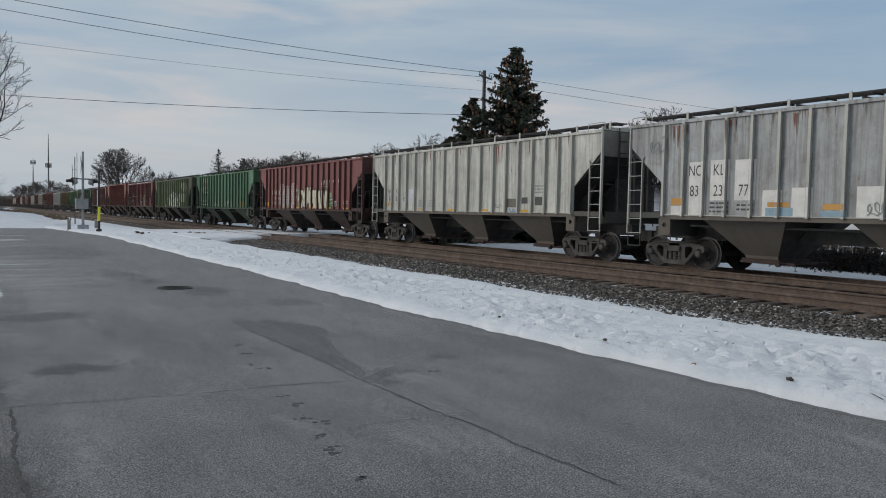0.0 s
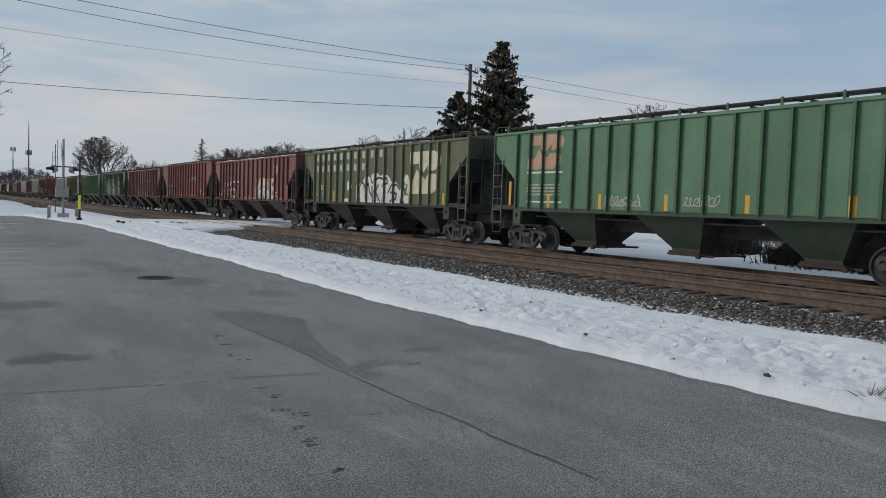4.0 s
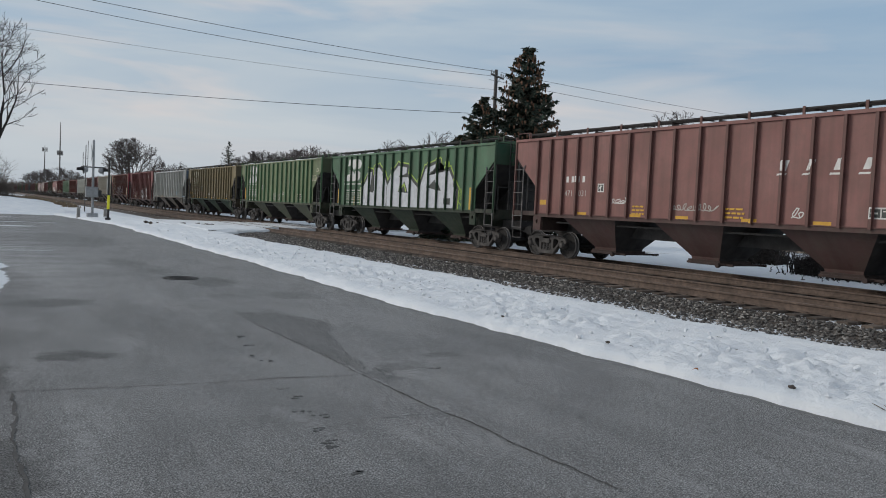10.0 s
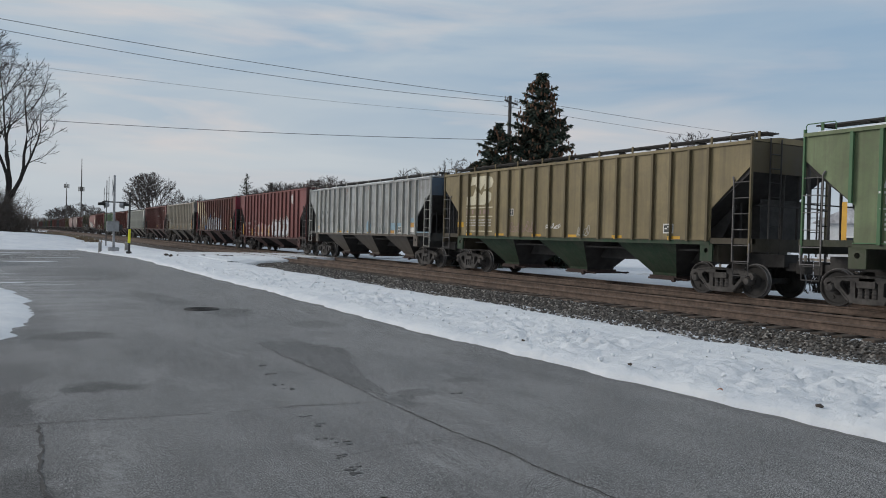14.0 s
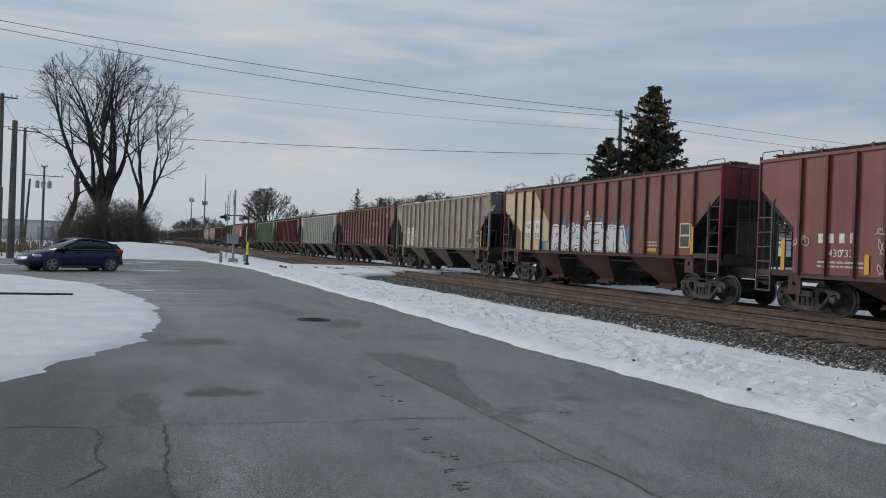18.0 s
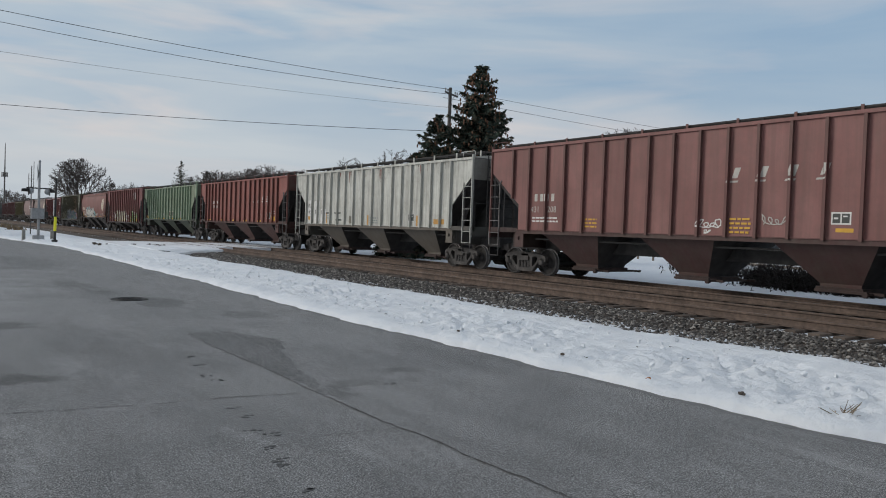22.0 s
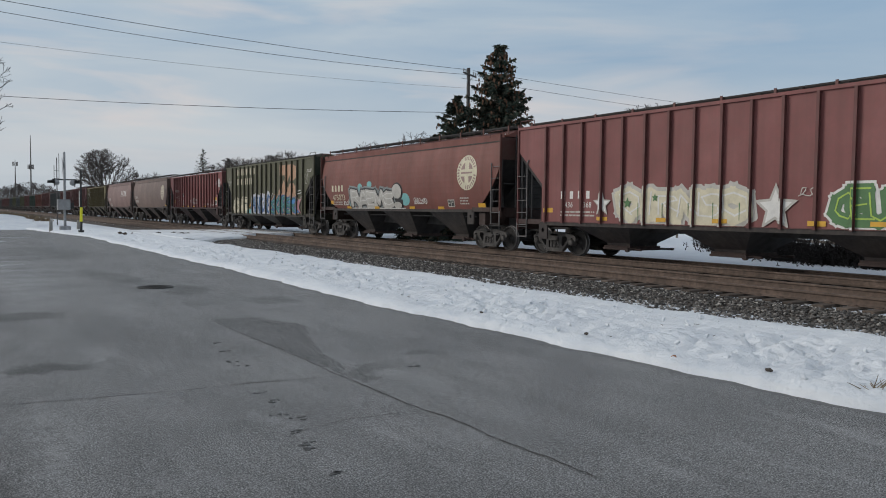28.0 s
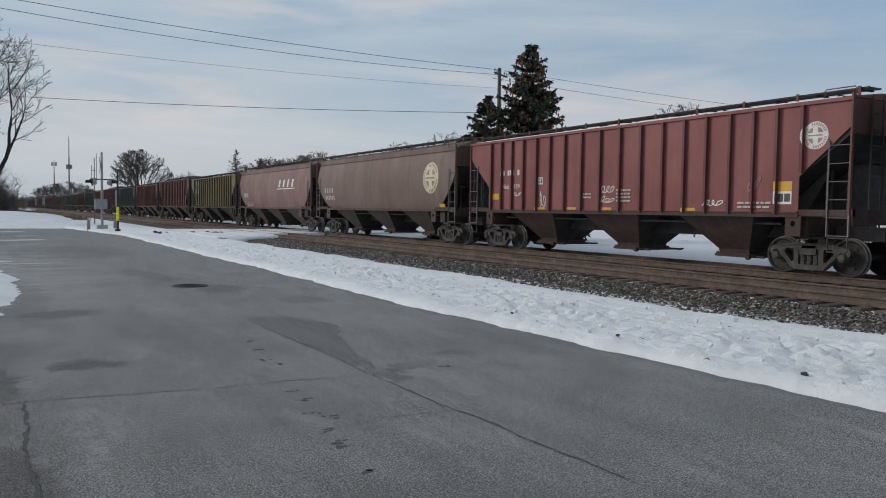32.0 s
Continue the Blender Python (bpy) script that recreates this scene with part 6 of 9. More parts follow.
    for k, (x, y, w, h) in enumerate(((23.6, 13.4, 2.6, 0.95), (24.2, 15.2, 2.2, 0.95), (27.5, 20.0, 2.4, 1.1), (29.3, 21.6, 2.0, 1.0), (31.5, 23.5, 2.6, 1.3), (23.2, 11.6, 2.0, 0.8))):
        thicket(x, y, w, 1.6, h, 420, 70 + k, "dark leafless shrub standing in the snow", "shrub", "twig")


build_trees()


def dry_brush():
    """Dead grass and weeds on the bank beside the far tracks."""
    rng = random.Random(91)
    bm = bm_new()
    for _ in range(5200):
        if rng.random() < 0.6:
            y = rng.uniform(96, 200)
            x = rng.uniform(4.4, 9.6)
            h = rng.uniform(0.2, 0.6)
        else:
            y = rng.uniform(60, 72)
            x = rng.uniform(-24, -6.5)
            h = rng.uniform(0.4, 1.5)
        a = rng.uniform(0, math.tau)
        lean = rng.uniform(0.05, 0.4) * h
        w = 0.03 + 0.0006 * y
        p = Vector((x, y, -0.05))
        side = Vector((math.cos(a), math.sin(a), 0)) * w
        q = p + Vector((math.cos(a + 1) * lean, math.sin(a + 1) * lean, h))
        v = [bm.verts.new(c) for c in (p - side, p + side, q)]
        bm.faces.new(v)
    tagged(part("dry_grass", bm, M["dry_grass"], None), "dead brown grass and weeds on the bank", "grass", kind="stuff")


dry_brush()


# ---- poles and wires ----
def wire(name, a, b, sag, r, label):
    bm = bm_new()
    a, b = Vector(a), Vector(b)
    n = 26
    pts = [a.lerp(b, i / n) - Vector((0, 0, sag * 4 * (i / n) * (1 - i / n))) for i in range(n + 1)]
    add_path(bm, pts, r, 5)
    return tagged(part(name, bm, M["wire"], None), label, "cable", "overhead cables")


def utility_pole(x, y, h, r, label, arms=(), cans=0, lean=0.0):
    pole = empty("utility_pole", label, "utility pole", "utility poles", pose(x, y, 0, 0, lean, 0))
    bm = bm_new()
    add_tube(bm, (0, 0, -0.3), (0, 0, h * 0.5), r * 1.15, r * 0.95, 12)
    add_tube(bm, (0, 0, h * 0.5), (0, 0, h), r * 0.95, r * 0.75, 12)
    part("shaft", bm, M["wood_pole"], pole)
    for z, half, turn in arms:
        bm = bm_new()
        add_box(bm, -half, half, -0.045, 0.045, -0.045, 0.045)
        bevel_all(bm, 0.01)
        a = part("crossarm", bm, M["wood_pole"], pole)
        a.matrix_basis = pose(0, -r, z, 0, 0, turn)
        for k, s in enumerate((-0.95, -0.6, 0.6, 0.95)):
            bm = bm_new()
            add_lathe(bm, [(0.06, 0.02), (0.1, 0.03), (0.13, 0.055), (0.16, 0.035), (0.2, 0.05), (0.24, 0.02)], 8, 'z', (s * half, 0, 0))
            part("insulator", bm, M["steel"], a)
        bm = bm_new()
        for s in (-1, 1):
            add_tube(bm, (s * half * 0.5, 0.0, -0.05), (0, r, -0.55), 0.018, n=5)
        part("brace", bm, M["steel"], a)
    for k in range(cans):
        bm = bm_new()
        add_lathe(bm, [(0, 0.05), (0.02, 0.22), (0.75, 0.23), (0.82, 0.12), (0.95, 0.04), (1.0, 0.02)], 12, 'z', ((k - (cans - 1) / 2) * 0.62, -r - 0.28, h - 2.6))
        part("transformer", bm, M["steel"], pole)
    return pole


def antenna_pole(x, y):
    """A thin pole with two rods held off it by short stays."""
    pole = empty("antenna_pole", "thin grey pole with two upright antenna rods", "antenna", "", pose(x, y, 0))
    bm = bm_new()
    add_tube(bm, (0, 0, -0.2), (0, 0, 6.1), 0.05, 0.035, 8)
    part("shaft", bm, M["wood_pole"], pole)
    for sx, z1 in ((-0.22, 5.4), (0.18, 6.5)):
        bm = bm_new()
        add_tube(bm, (sx, 0, 4.0), (sx, 0, z1), 0.025, n=6)
        for z in (4.2, 4.9):
            add_tube(bm, (0, 0, z), (sx, 0, z), 0.02, n=5)
        part("antenna_rod", bm, M["wood_pole"], pole)


def build_poles():
    p1 = utility_pole(25.5, 37.0, 10.0, 0.13, "grey wooden utility pole behind spruces", ((9.6, 0.85, 30),), 0)
    utility_pole(-7.45, 54.0, 8.6, 0.2, "thick dark wooden utility pole in the snow", ())
    utility_pole(-9.4, 74.0, 10.6, 0.15, "wooden utility pole with one crossarm", ((10.35, 1.3, 20),))
    utility_pole(-10.4, 98.5, 9.4, 0.14, "wooden utility pole with transformers", ((8.25, 2.0, 5), (9.3, 0.35, 5)), 3)
    utility_pole(-11.2, 90.0, 7.3, 0.13, "thin leaning wooden pole", (), 0, 3.0)
    utility_pole(-8.95, 59.0, 11.0, 0.17, "tall wooden utility pole with one crossarm", ((10.75, 0.95, 15),))
    utility_pole(-13.2, 89.0, 6.2, 0.13, "thin far wooden pole", ())
    antenna_pole(*polar(5.89, 78))
    # cables over the crossing, and the service line to the dark pole
    wire("power_cable", (25.4, 37.0, 9.9), (-30.0, 36.3, 12.7), 1.0, 0.013, "black power cable slung across the tracks")
    wire("power_cable", (25.4, 37.05, 9.63), (-30.0, 35.9, 13.3), 1.62, 0.012, "black power cable slung across the tracks")
    wire("power_cable", (25.4, 36.4, 9.75), (72.0, 34.5, 9.4), 0.35, 0.011, "black power cable beyond the spruces")
    wire("power_cable", (25.4, 37.6, 9.5), (72.0, 36.0, 8.9), 0.35, 0.011, "black power cable beyond the spruces")
    wire("power_cable", (25.4, 37.0, 8.84), (-30.0, 32.6, 9.5), 1.04, 0.006, "thin cable slung across the tracks")
    wire("telephone_cable", (25.5, 37.0, 7.42), (-7.45, 54.0, 8.2), 0.32, 0.015, "thick black telephone cable")
    wire("telephone_cable", (-7.45, 54.0, 8.2), (-60.0, 70.0, 8.6), 0.5, 0.02, "thick black telephone cable")
    wire("power_cable", (-8.95, 59.0, 10.8), (-9.4, 74.0, 10.35), 0.3, 0.014, "black power cable between poles")
    wire("power_cable", (-9.4, 74.0, 10.35), (-10.4, 98.5, 8.3), 0.4, 0.014, "black power cable between poles")
    # far radio masts
    for az, d, h in ((4.33, 360, 31.0), (3.43, 420, 23.8)):
        x, y = polar(az, d)
        mast = empty("radio_mast", "thin grey radio mast far beyond the tracks", "radio mast", "radio masts", pose(x, y, 0))
        bm = bm_new()
        add_tube(bm, (0, 0, 0), (0, 0, h * 0.7), 0.3, 0.24, 8)
        add_tube(bm, (0, 0, h * 0.7), (0, 0, h), 0.22, 0.1, 6)
        part("shaft", bm, M["wood_pole"], mast)
        top = h * (0.55 if h > 28 else 0.88)
        for k in range(6):
            a = k * math.tau / 6
            bm = bm_new()
            add_box(bm, 1.0 * math.cos(a) - 0.16, 1.0 * math.cos(a) + 0.16, 1.0 * math.sin(a) - 0.16, 1.0 * math.sin(a) + 0.16, top, top + 1.9)
            add_tube(bm, (0, 0, top + 0.9), (1.0 * math.cos(a), 1.0 * math.sin(a), top + 0.9), 0.07, n=4)
            part("antenna", bm, M["wood_pole"], mast)


build_poles()


# ---- the crossing signal ----
def build_signal():
    sig = empty("crossing_signal", "grey railway crossing signal mast with hooded lamps", "signal", "", pose(6.1, 54.7, 0))
    bm = bm_new()
    add_tube(bm, (0, 0, 0.3), (0, 0, 5.1), 0.085, 0.07, 12)
    add_lathe(bm, [(5.1, 0.08), (5.16, 0.05), (5.18, 0.01)], 12, 'z')
    part("mast", bm, M["steel"], sig)
    part("base", bbox(-0.32, 0.32, -0.32, 0.32, -0.05, 0.38, 0.04), M["steel"], sig)
    bm = bm_new()
    add_tube(bm, (-0.72, 0, 3.38), (0.72, 0, 3.38), 0.04, n=8)
    part("lamp_arm", bm, M["dark_paint"], sig)
    for s in (-1, 1):
        bm = bm_new()
        add_lathe(bm, [(-0.16, 0.02), (-0.14, 0.12), (-0.05, 0.19), (0.06, 0.2), (0.08, 0.02)], 16, 'x')
        for v in bm.verts:
            v.co = Vector((s * (v.co.x * 1.3 + 0.5), v.co.y * 1.0, v.co.z * 1.0 + 3.18))
        bmesh.ops.recalc_face_normals(bm, faces=bm.faces[:])
        lamp = part("lamp_housing", bm, M["steel"], sig, smooth=True)
        bm = bm_new()
        add_lathe(bm, [(s * 0.58, 0.27), (s * 0.61, 0.27), (s * 0.61, 0.02)], 20, 'x', (0, 0, 3.18))
        part("target_disc", bm, M["dark_paint"], lamp)
        bm = bm_new()
        for i in range(10):
            a0, a1 = -0.3 + (math.pi + 0.6) * i / 10, -0.3 + (math.pi + 0.6) * (i + 1) / 10
            q = [(s * 0.61, 0.19 * math.cos(a), 3.18 + 0.19 * math.sin(a)) for a in (a0, a1)]
            w = [(s * 0.98, y * 0.95, z - 0.06 if z > 3.18 else 3.18 + 0.02) for _, y, z in q]
            bm.faces.new([bm.verts.new(p) for p in (q[0], q[1], w[1], w[0])])
        bmesh.ops.solidify(bm, geom=bm.faces[:], thickness=0.012)
        part("hood", bm, M["dark_paint"], lamp)
    # crossbuck
    for t in (45, -45):
        bm = bm_new()
        add_box(bm, -0.7, 0.7, -0.012, 0.012, -0.1, 0.1)
        ob = part("crossbuck_board", bevel_all(bm, 0.004), M["white"], sig)
        ob.matrix_basis = pose(-0.1, -0.12, 4.3, 0, t, 78)
    cab = part("control_box", bbox(-0.45, 0.3, -0.32, 0.08, 1.42, 2.1, 0.02), M["steel"], sig, "grey steel control box")
    part("box_door", bbox(-0.4, 0.25, -0.345, -0.322, 1.47, 2.05, 0.008), M["steel"], cab)
    part("bell", bbox(0.301, 0.52, -0.2, 0.05, 1.5, 1.9, 0.05), M["dark_paint"], sig)
    for k, (x, y) in enumerate(((5.25, 54.4), (6.95, 55.2))):
        b = empty("bollard", "short grey concrete bollard in the snow", "bollard", "bollards round the signal", pose(x, y, 0))
        bm = bm_new()
        add_lathe(bm, [(-0.1, 0.11), (0.68, 0.1), (0.74, 0.06), (0.76, 0.01)], 14, 'z')
        part("post", bm, M["concrete"], b)
    post = empty("marker_post", "black and yellow marker post at the crossing", "marker post", "", pose(6.47, 50.2, 0))
    for z0, z1, r, m in ((0.12, 0.75, 0.075, "dark_paint"), (0.75, 1.6, 0.085, "hi_yellow"), (1.6, 3.85, 0.06, "dark_paint")):
        bm = bm_new()
        add_tube(bm, (0, 0, z0), (0.02, 0, z1), r, r * 0.9, 10)
        part("sleeve", bm, M[m], post)
    part("foot", bbox(-0.15, 0.15, -0.15, 0.15, 0.0, 0.24, 0.03), M["dark_paint"], post)
    part("reflector_strip", bbox(-0.1, -0.062, -0.05, 0.02, 1.65, 2.6, 0.006), M["white"], post)


M["concrete"] = mat_plain("concrete", (0.3, 0.29, 0.27), 0.9, 0, 0.25, 5, 0.3)
M["hi_yellow"] = mat_plain("bright_yellow_plastic", (0.75, 0.72, 0.03), 0.5, 0, 0.1, 3, 0)
build_signal()


# ---- houses and fence beyond the tracks, a shed on the left ----
def house(x, y, w, d, h, roof, wall, label, turn=0.0, windows=2):
    hs = empty("house", label, "house", "", pose(x, y, 0, 0, 0, turn))
    bm = bm_new()
    add_box(bm, -w / 2, w / 2, -d / 2, d / 2, -0.1, h)
    part("wall", bm, wall, hs)
    bm = bm_new()
    add_prism(bm, [(-d / 2 - 0.4, h), (0, h + roof), (d / 2 + 0.4, h)], -w / 2 - 0.4, w / 2 + 0.4, 'x')
    part("roof", bm, M["shingle"], hs)
    for face, span in (('y', w), ('x', d)):
        for k in range(windows):
            c = -span / 2 + span * (k + 0.5) / windows
            win = None
            for nm, gx, gz, dep, mm in (("window", 0.62, 0.72, 0.05, "white"), ("pane", 0.52, 0.62, 0.07, "dark_glass")):
                if face == 'y':
                    b = bbox(c - gx, c + gx, -d / 2 - dep, -d / 2 + 0.02, h * 0.5 - gz, h * 0.5 + gz, 0.01)
                else:
                    b = bbox(-w / 2 - dep, -w / 2 + 0.02, c - gx, c + gx, h * 0.5 - gz, h * 0.5 + gz, 0.01)
                ob = part(nm, b, M[mm], win or hs)
                win = win or ob
    return hs


M["shingle"] = mat_plain("snowy_shingles", (0.42, 0.42, 0.44), 0.9, 0, 0.4, 2, 0.3)
M["siding"] = mat_plain("pale_siding", (0.5, 0.51, 0.52), 0.7, 0, 0.12, 3, 0.1)
M["red_siding"] = mat_plain("red_siding", (0.28, 0.07, 0.05), 0.8, 0, 0.2, 3, 0.1)
M["dark_glass"] = mat_plain("dark_window_glass", (0.03, 0.035, 0.04), 0.08, 0, 0.1, 2, 0)
M["fence_wood"] = mat_plain("grey_fence_wood", (0.26, 0.22, 0.18), 0.9, 0, 0.3, 6, 0.2)


def build_behind():
    house(62, 34, 12, 9, 3.4, 2.2, M["siding"], "pale one-storey house beyond the tracks", 12)
    house(62, 58, 10, 8, 3.2, 2.0, M["siding"], "pale house with a snowy roof beyond the tracks", -6)
    house(54, 43, 4.2, 3.4, 2.2, 0.8, M["red_siding"], "small red garden shed beyond the tracks", 8, 1)
    # garden fence
    f = empty("fence", "grey wooden rail fence in the snow beyond the tracks", "fence", "", pose(34, 22, 0, 0, 0, 64))
    pb = bm_new()
    add_box(pb, -0.06, 0.06, -0.06, 0.06, -0.2, 1.15)
    bevel_all(pb, 0.01)
    me = bpy.data.meshes.new("fence_post")
    pb.to_mesh(me)
    pb.free()
    me.materials.append(M["fence_wood"])
    for i in range(13):
        piece("fence_post", me, f, pose(-15 + i * 2.5, 0, 0))
    for z in (0.45, 0.95):
        part("fence_rail", bbox(-15, 15, -0.1, -0.062, z - 0.06, z + 0.06, 0.008), M["fence_wood"], f)
    # long white shed on the left
    sh = empty("warehouse", "long low white warehouse far behind the poles", "building", "", pose(-36, 210, 0, 0, 0, 4))
    part("wall", bbox(-26, 22, -6, 6, -0.1, 4.4, 0.02), M["siding"], sh)
    part("roof", bbox(-26.3, 22.3, -6.3, 6.3, 4.4, 4.75, 0.03), M["shingle"], sh)
    for i in range(6):
        d = part("loading_door", bbox(-22 + i * 7, -18.6 + i * 7, -6.06, -5.9, 0, 3.2, 0.02), M["steel"], sh)


build_behind()


# ---- lettering, stripes and graffiti on the cars ----
def mat_spray(name, col, rough=0.55, worn=0.12):
    m, nt, b, N, L = nodes_of(name)
    v = coords(N, L)
    n = noise_node(N, L, v, 3.0, 6, 0.7)
    c = ramp(N, L, n, [(0.3, tuple(k * (1 - worn * 2) for k in col)), (0.6, col)])
    L(c, b.inputs["Base Color"])
    b.inputs["Roughness"].default_value = rough
    return m


INK = {k: mat_spray("paint_" + k, c) for k, c in {
    "white": (0.66, 0.65, 0.62), "faded": (0.46, 0.44, 0.40), "cream": (0.60, 0.55, 0.40), "black": (0.025, 0.025, 0.027), "silver": (0.56, 0.57, 0.60),
    "lime": (0.36, 0.52, 0.08), "blue": (0.045, 0.2, 0.46), "paleblue": (0.24, 0.36, 0.44), "teal": (0.02, 0.13, 0.12), "navy": (0.03, 0.07, 0.22), "pink": (0.42, 0.2, 0.22),
    "orange": (0.52, 0.27, 0.06), "leafgreen": (0.07, 0.17, 0.06), "peach": (0.46, 0.27, 0.17), "slate": (0.22, 0.25, 0.25), "yellow": (0.62, 0.34, 0.03),
    "violet": (0.14, 0.06, 0.2), "aqua": (0.18, 0.42, 0.42), "rustpanel": (0.19, 0.07, 0.045), "creamcar": (0.52, 0.42, 0.27), "boxgrey": (0.05, 0.055, 0.05), "grime": (0.16, 0.13, 0.105), "ghost": (0.3, 0.2, 0.18), "olivebox": (0.13, 0.12, 0.09)}.items()}


class Sign:
    """Paint laid on one side of one car: flat shapes that follow sheet and posts. Along: metres from the trailing end, up: metres above the rail."""

    def __init__(self, car, kind, posts, index):
        global KIND, HALF
        KIND = kind
        self.car, self.kind = car, kind
        HALF = self.half = DIMS[kind][3]
        self.ys = post_places(posts, index) if kind != 'C' else []
        self.laid = []

    def lay(self, name, layers, label=""):
        """layers: (ink, list of polygons), painted one over the other, as one part."""
        inks, V, F, MI = [], [], [], []
        us, zs = [u for _, ps in layers for p in ps for u, _z in p], [z for _, ps in layers for p in ps for _u, z in p]
        area = (min(us), max(us), min(zs), max(zs))
        level = max([n for (a, b, c, d), n in self.laid if a < area[1] and area[0] < b and c < area[3] and area[2] < d] + [0.003])
        self.laid.append((area, level + sum(0.001 + 0.00012 * len(polys) for _ink, polys in layers)))
        for k, (ink, polys) in enumerate(layers):
            if ink not in inks:
                inks.append(ink)
            bm = bm_new()
            for n, p in enumerate(polys):
                vs = [bm.verts.new((0, self.half - u, z)) for u, z in p]
                try:
                    bm.faces.new(vs).material_index = n
                except ValueError:
                    pass
            bm.normal_update()
            bmesh.ops.triangulate(bm, faces=bm.faces[:], ngon_method='EAR_CLIP')
            if not bm.verts:
                bm.free()
                continue
            lo, hi = min(v.co.y for v in bm.verts), max(v.co.y for v in bm.verts)
            for y in self.ys:
                for e in (-POST_W, -POST_W * 0.75, POST_W * 0.75, POST_W):
                    if lo < y + e < hi:
                        bmesh.ops.bisect_plane(bm, geom=bm.verts[:] + bm.edges[:] + bm.faces[:], plane_co=(0, y + e, 0), plane_no=(0, 1, 0))
            if self.kind == 'C':
                for z in spread(1.6, 4.0, 11):
                    bmesh.ops.bisect_plane(bm, geom=bm.verts[:] + bm.edges[:] + bm.faces[:], plane_co=(0, 0, z), plane_no=(0, 0, 1))
            for z, up in ((DIMS[self.kind][0] + 0.03, -1), (DIMS[self.kind][1] - 0.08, 1)):
                bmesh.ops.bisect_plane(bm, geom=bm.verts[:] + bm.edges[:] + bm.faces[:], plane_co=(0, 0, z), plane_no=(0, 0, up), clear_outer=True)
            off = level
            level += 0.001 + 0.00012 * len(polys)
            for f in bm.faces:
                c = f.calc_center_median()
                d = 0.0
                skip = False
                for y in self.ys:
                    e = abs(c.y - y)
                    if e < POST_W * 0.75:
                        d = POST_D
                    elif e < POST_W:
                        skip = True
                if skip:
                    continue
                b = len(V)
                for v in f.verts:
                    V.append((-(side_curve(v.co.z, self.kind) + d + off + 0.00012 * f.material_index), v.co.y, v.co.z))
                idx = list(range(b, len(V)))
                n = (Vector(V[idx[1]]) - Vector(V[idx[0]])).cross(Vector(V[idx[2]]) - Vector(V[idx[0]]))
                F.append(idx if n.x < 0 else idx[::-1])
                MI.append(inks.index(ink))
            bm.free()
        me = bpy.data.meshes.new(name)
        me.from_pydata(V, [], F)
        me.polygons.foreach_set("material_index", MI)
        me.update()
        ob = part_mesh(name, me, [INK[i] for i in inks], self.car, label)
        return ob

    def rect(self, ink, *boxes, name="stripe"):
        for u0, u1, z0, z1 in boxes:
            self.lay(name, [(ink, [box(u0, u1, z0, z1)])])

    def bars(self, ink, u0, u1, z, rows=3, h=0.05, gap=0.11, name="small_print", seed=1):
        rng = random.Random(seed * 13 + int(u0 * 10))
        polys = []
        for r in range(rows):
            x = u0
            while x < u1 - 0.03:
                w = min(u1 - x, rng.uniform(0.06, 0.22))
                polys.append(box(x, x + w, z - r * gap - h, z - r * gap))
                x += w + 0.035
        self.lay(name, [(ink, polys)])

    def text(self, ink, body, u, z, size, wide=1.0, slant=0.0):
        polys = text_polys(body, u, z, size, wide, slant)
        a, b = min(q for p in polys for q, _z in p), max(q for p in polys for q, _z in p)
        posts = sorted(self.half - y for y in self.ys)
        left = max([q for q in posts if q < (a + b) / 2] + [0.0]) + POST_W + 0.02
        right = min([q for q in posts if q > (a + b) / 2] + [2 * self.half]) - POST_W - 0.02
        move = max(left - a, 0) if a < left else min(right - b, 0)
        self.lay("lettering", [(ink, [[(q + move, h) for q, h in p] for p in polys])])

    def marks(self, ink, u0, u1, z, n, h, slant=0.0, under=False, name="painted_mark"):
        """Plain blocks in the place of a company's letters."""
        step = (u1 - u0) / n
        for k in range(n):
            a = u0 + k * step
            b = a + min(step * 0.52, h * 0.62)
            s = slant * h
            polys = [[(a, z), (b, z), (b + s, z + h), (a + s, z + h)]]
            if under:
                polys.append([(a - 0.1, z - h * 0.42), (b, z - h * 0.42), (b + 0.03, z - h * 0.24), (a - 0.07, z - h * 0.24)])
            self.lay(name, [(ink, polys)])


def box(u0, u1, z0, z1):
    return [(u0, z0), (u1, z0), (u1, z1), (u0, z1)]


TEXTS = {}


def text_polys(body, u, z, size, wide=1.0, slant=0.0):
    if body not in TEXTS:
        cu = bpy.data.curves.new("letters", 'FONT')
        cu.body, cu.size, cu.resolution_u = body, 1.0, 3
        ob = bpy.data.objects.new("letters", cu)
        me = bpy.data.meshes.new_from_object(ob)
        TEXTS[body] = [[(me.vertices[i].co.x, me.vertices[i].co.y) for i in f.vertices] for f in me.polygons]
        bpy.data.objects.remove(ob)
        bpy.data.meshes.remove(me)
        bpy.data.curves.remove(cu)
    return [[(u + (x + slant * y) * size * wide, z + y * size) for x, y in p] for p in TEXTS[body]]


def disc(u, z, r, n=28, rz=None):
    return [(u + r * math.cos(a), z + (rz or r) * math.sin(a)) for a in [i * math.tau / n for i in range(n)]]


def ring(u, z, r0, r1, n=28, k=1.0):
    out = []
    for i in range(n):
        a, b = i * math.tau / n, (i + 1) * math.tau / n
        out.append([(u + r0 * math.cos(a), z + k * r0 * math.sin(a)), (u + r1 * math.cos(a), z + k * r1 * math.sin(a)), (u + r1 * math.cos(b), z + k * r1 * math.sin(b)), (u + r0 * math.cos(b), z + k * r0 * math.sin(b))])
    return out


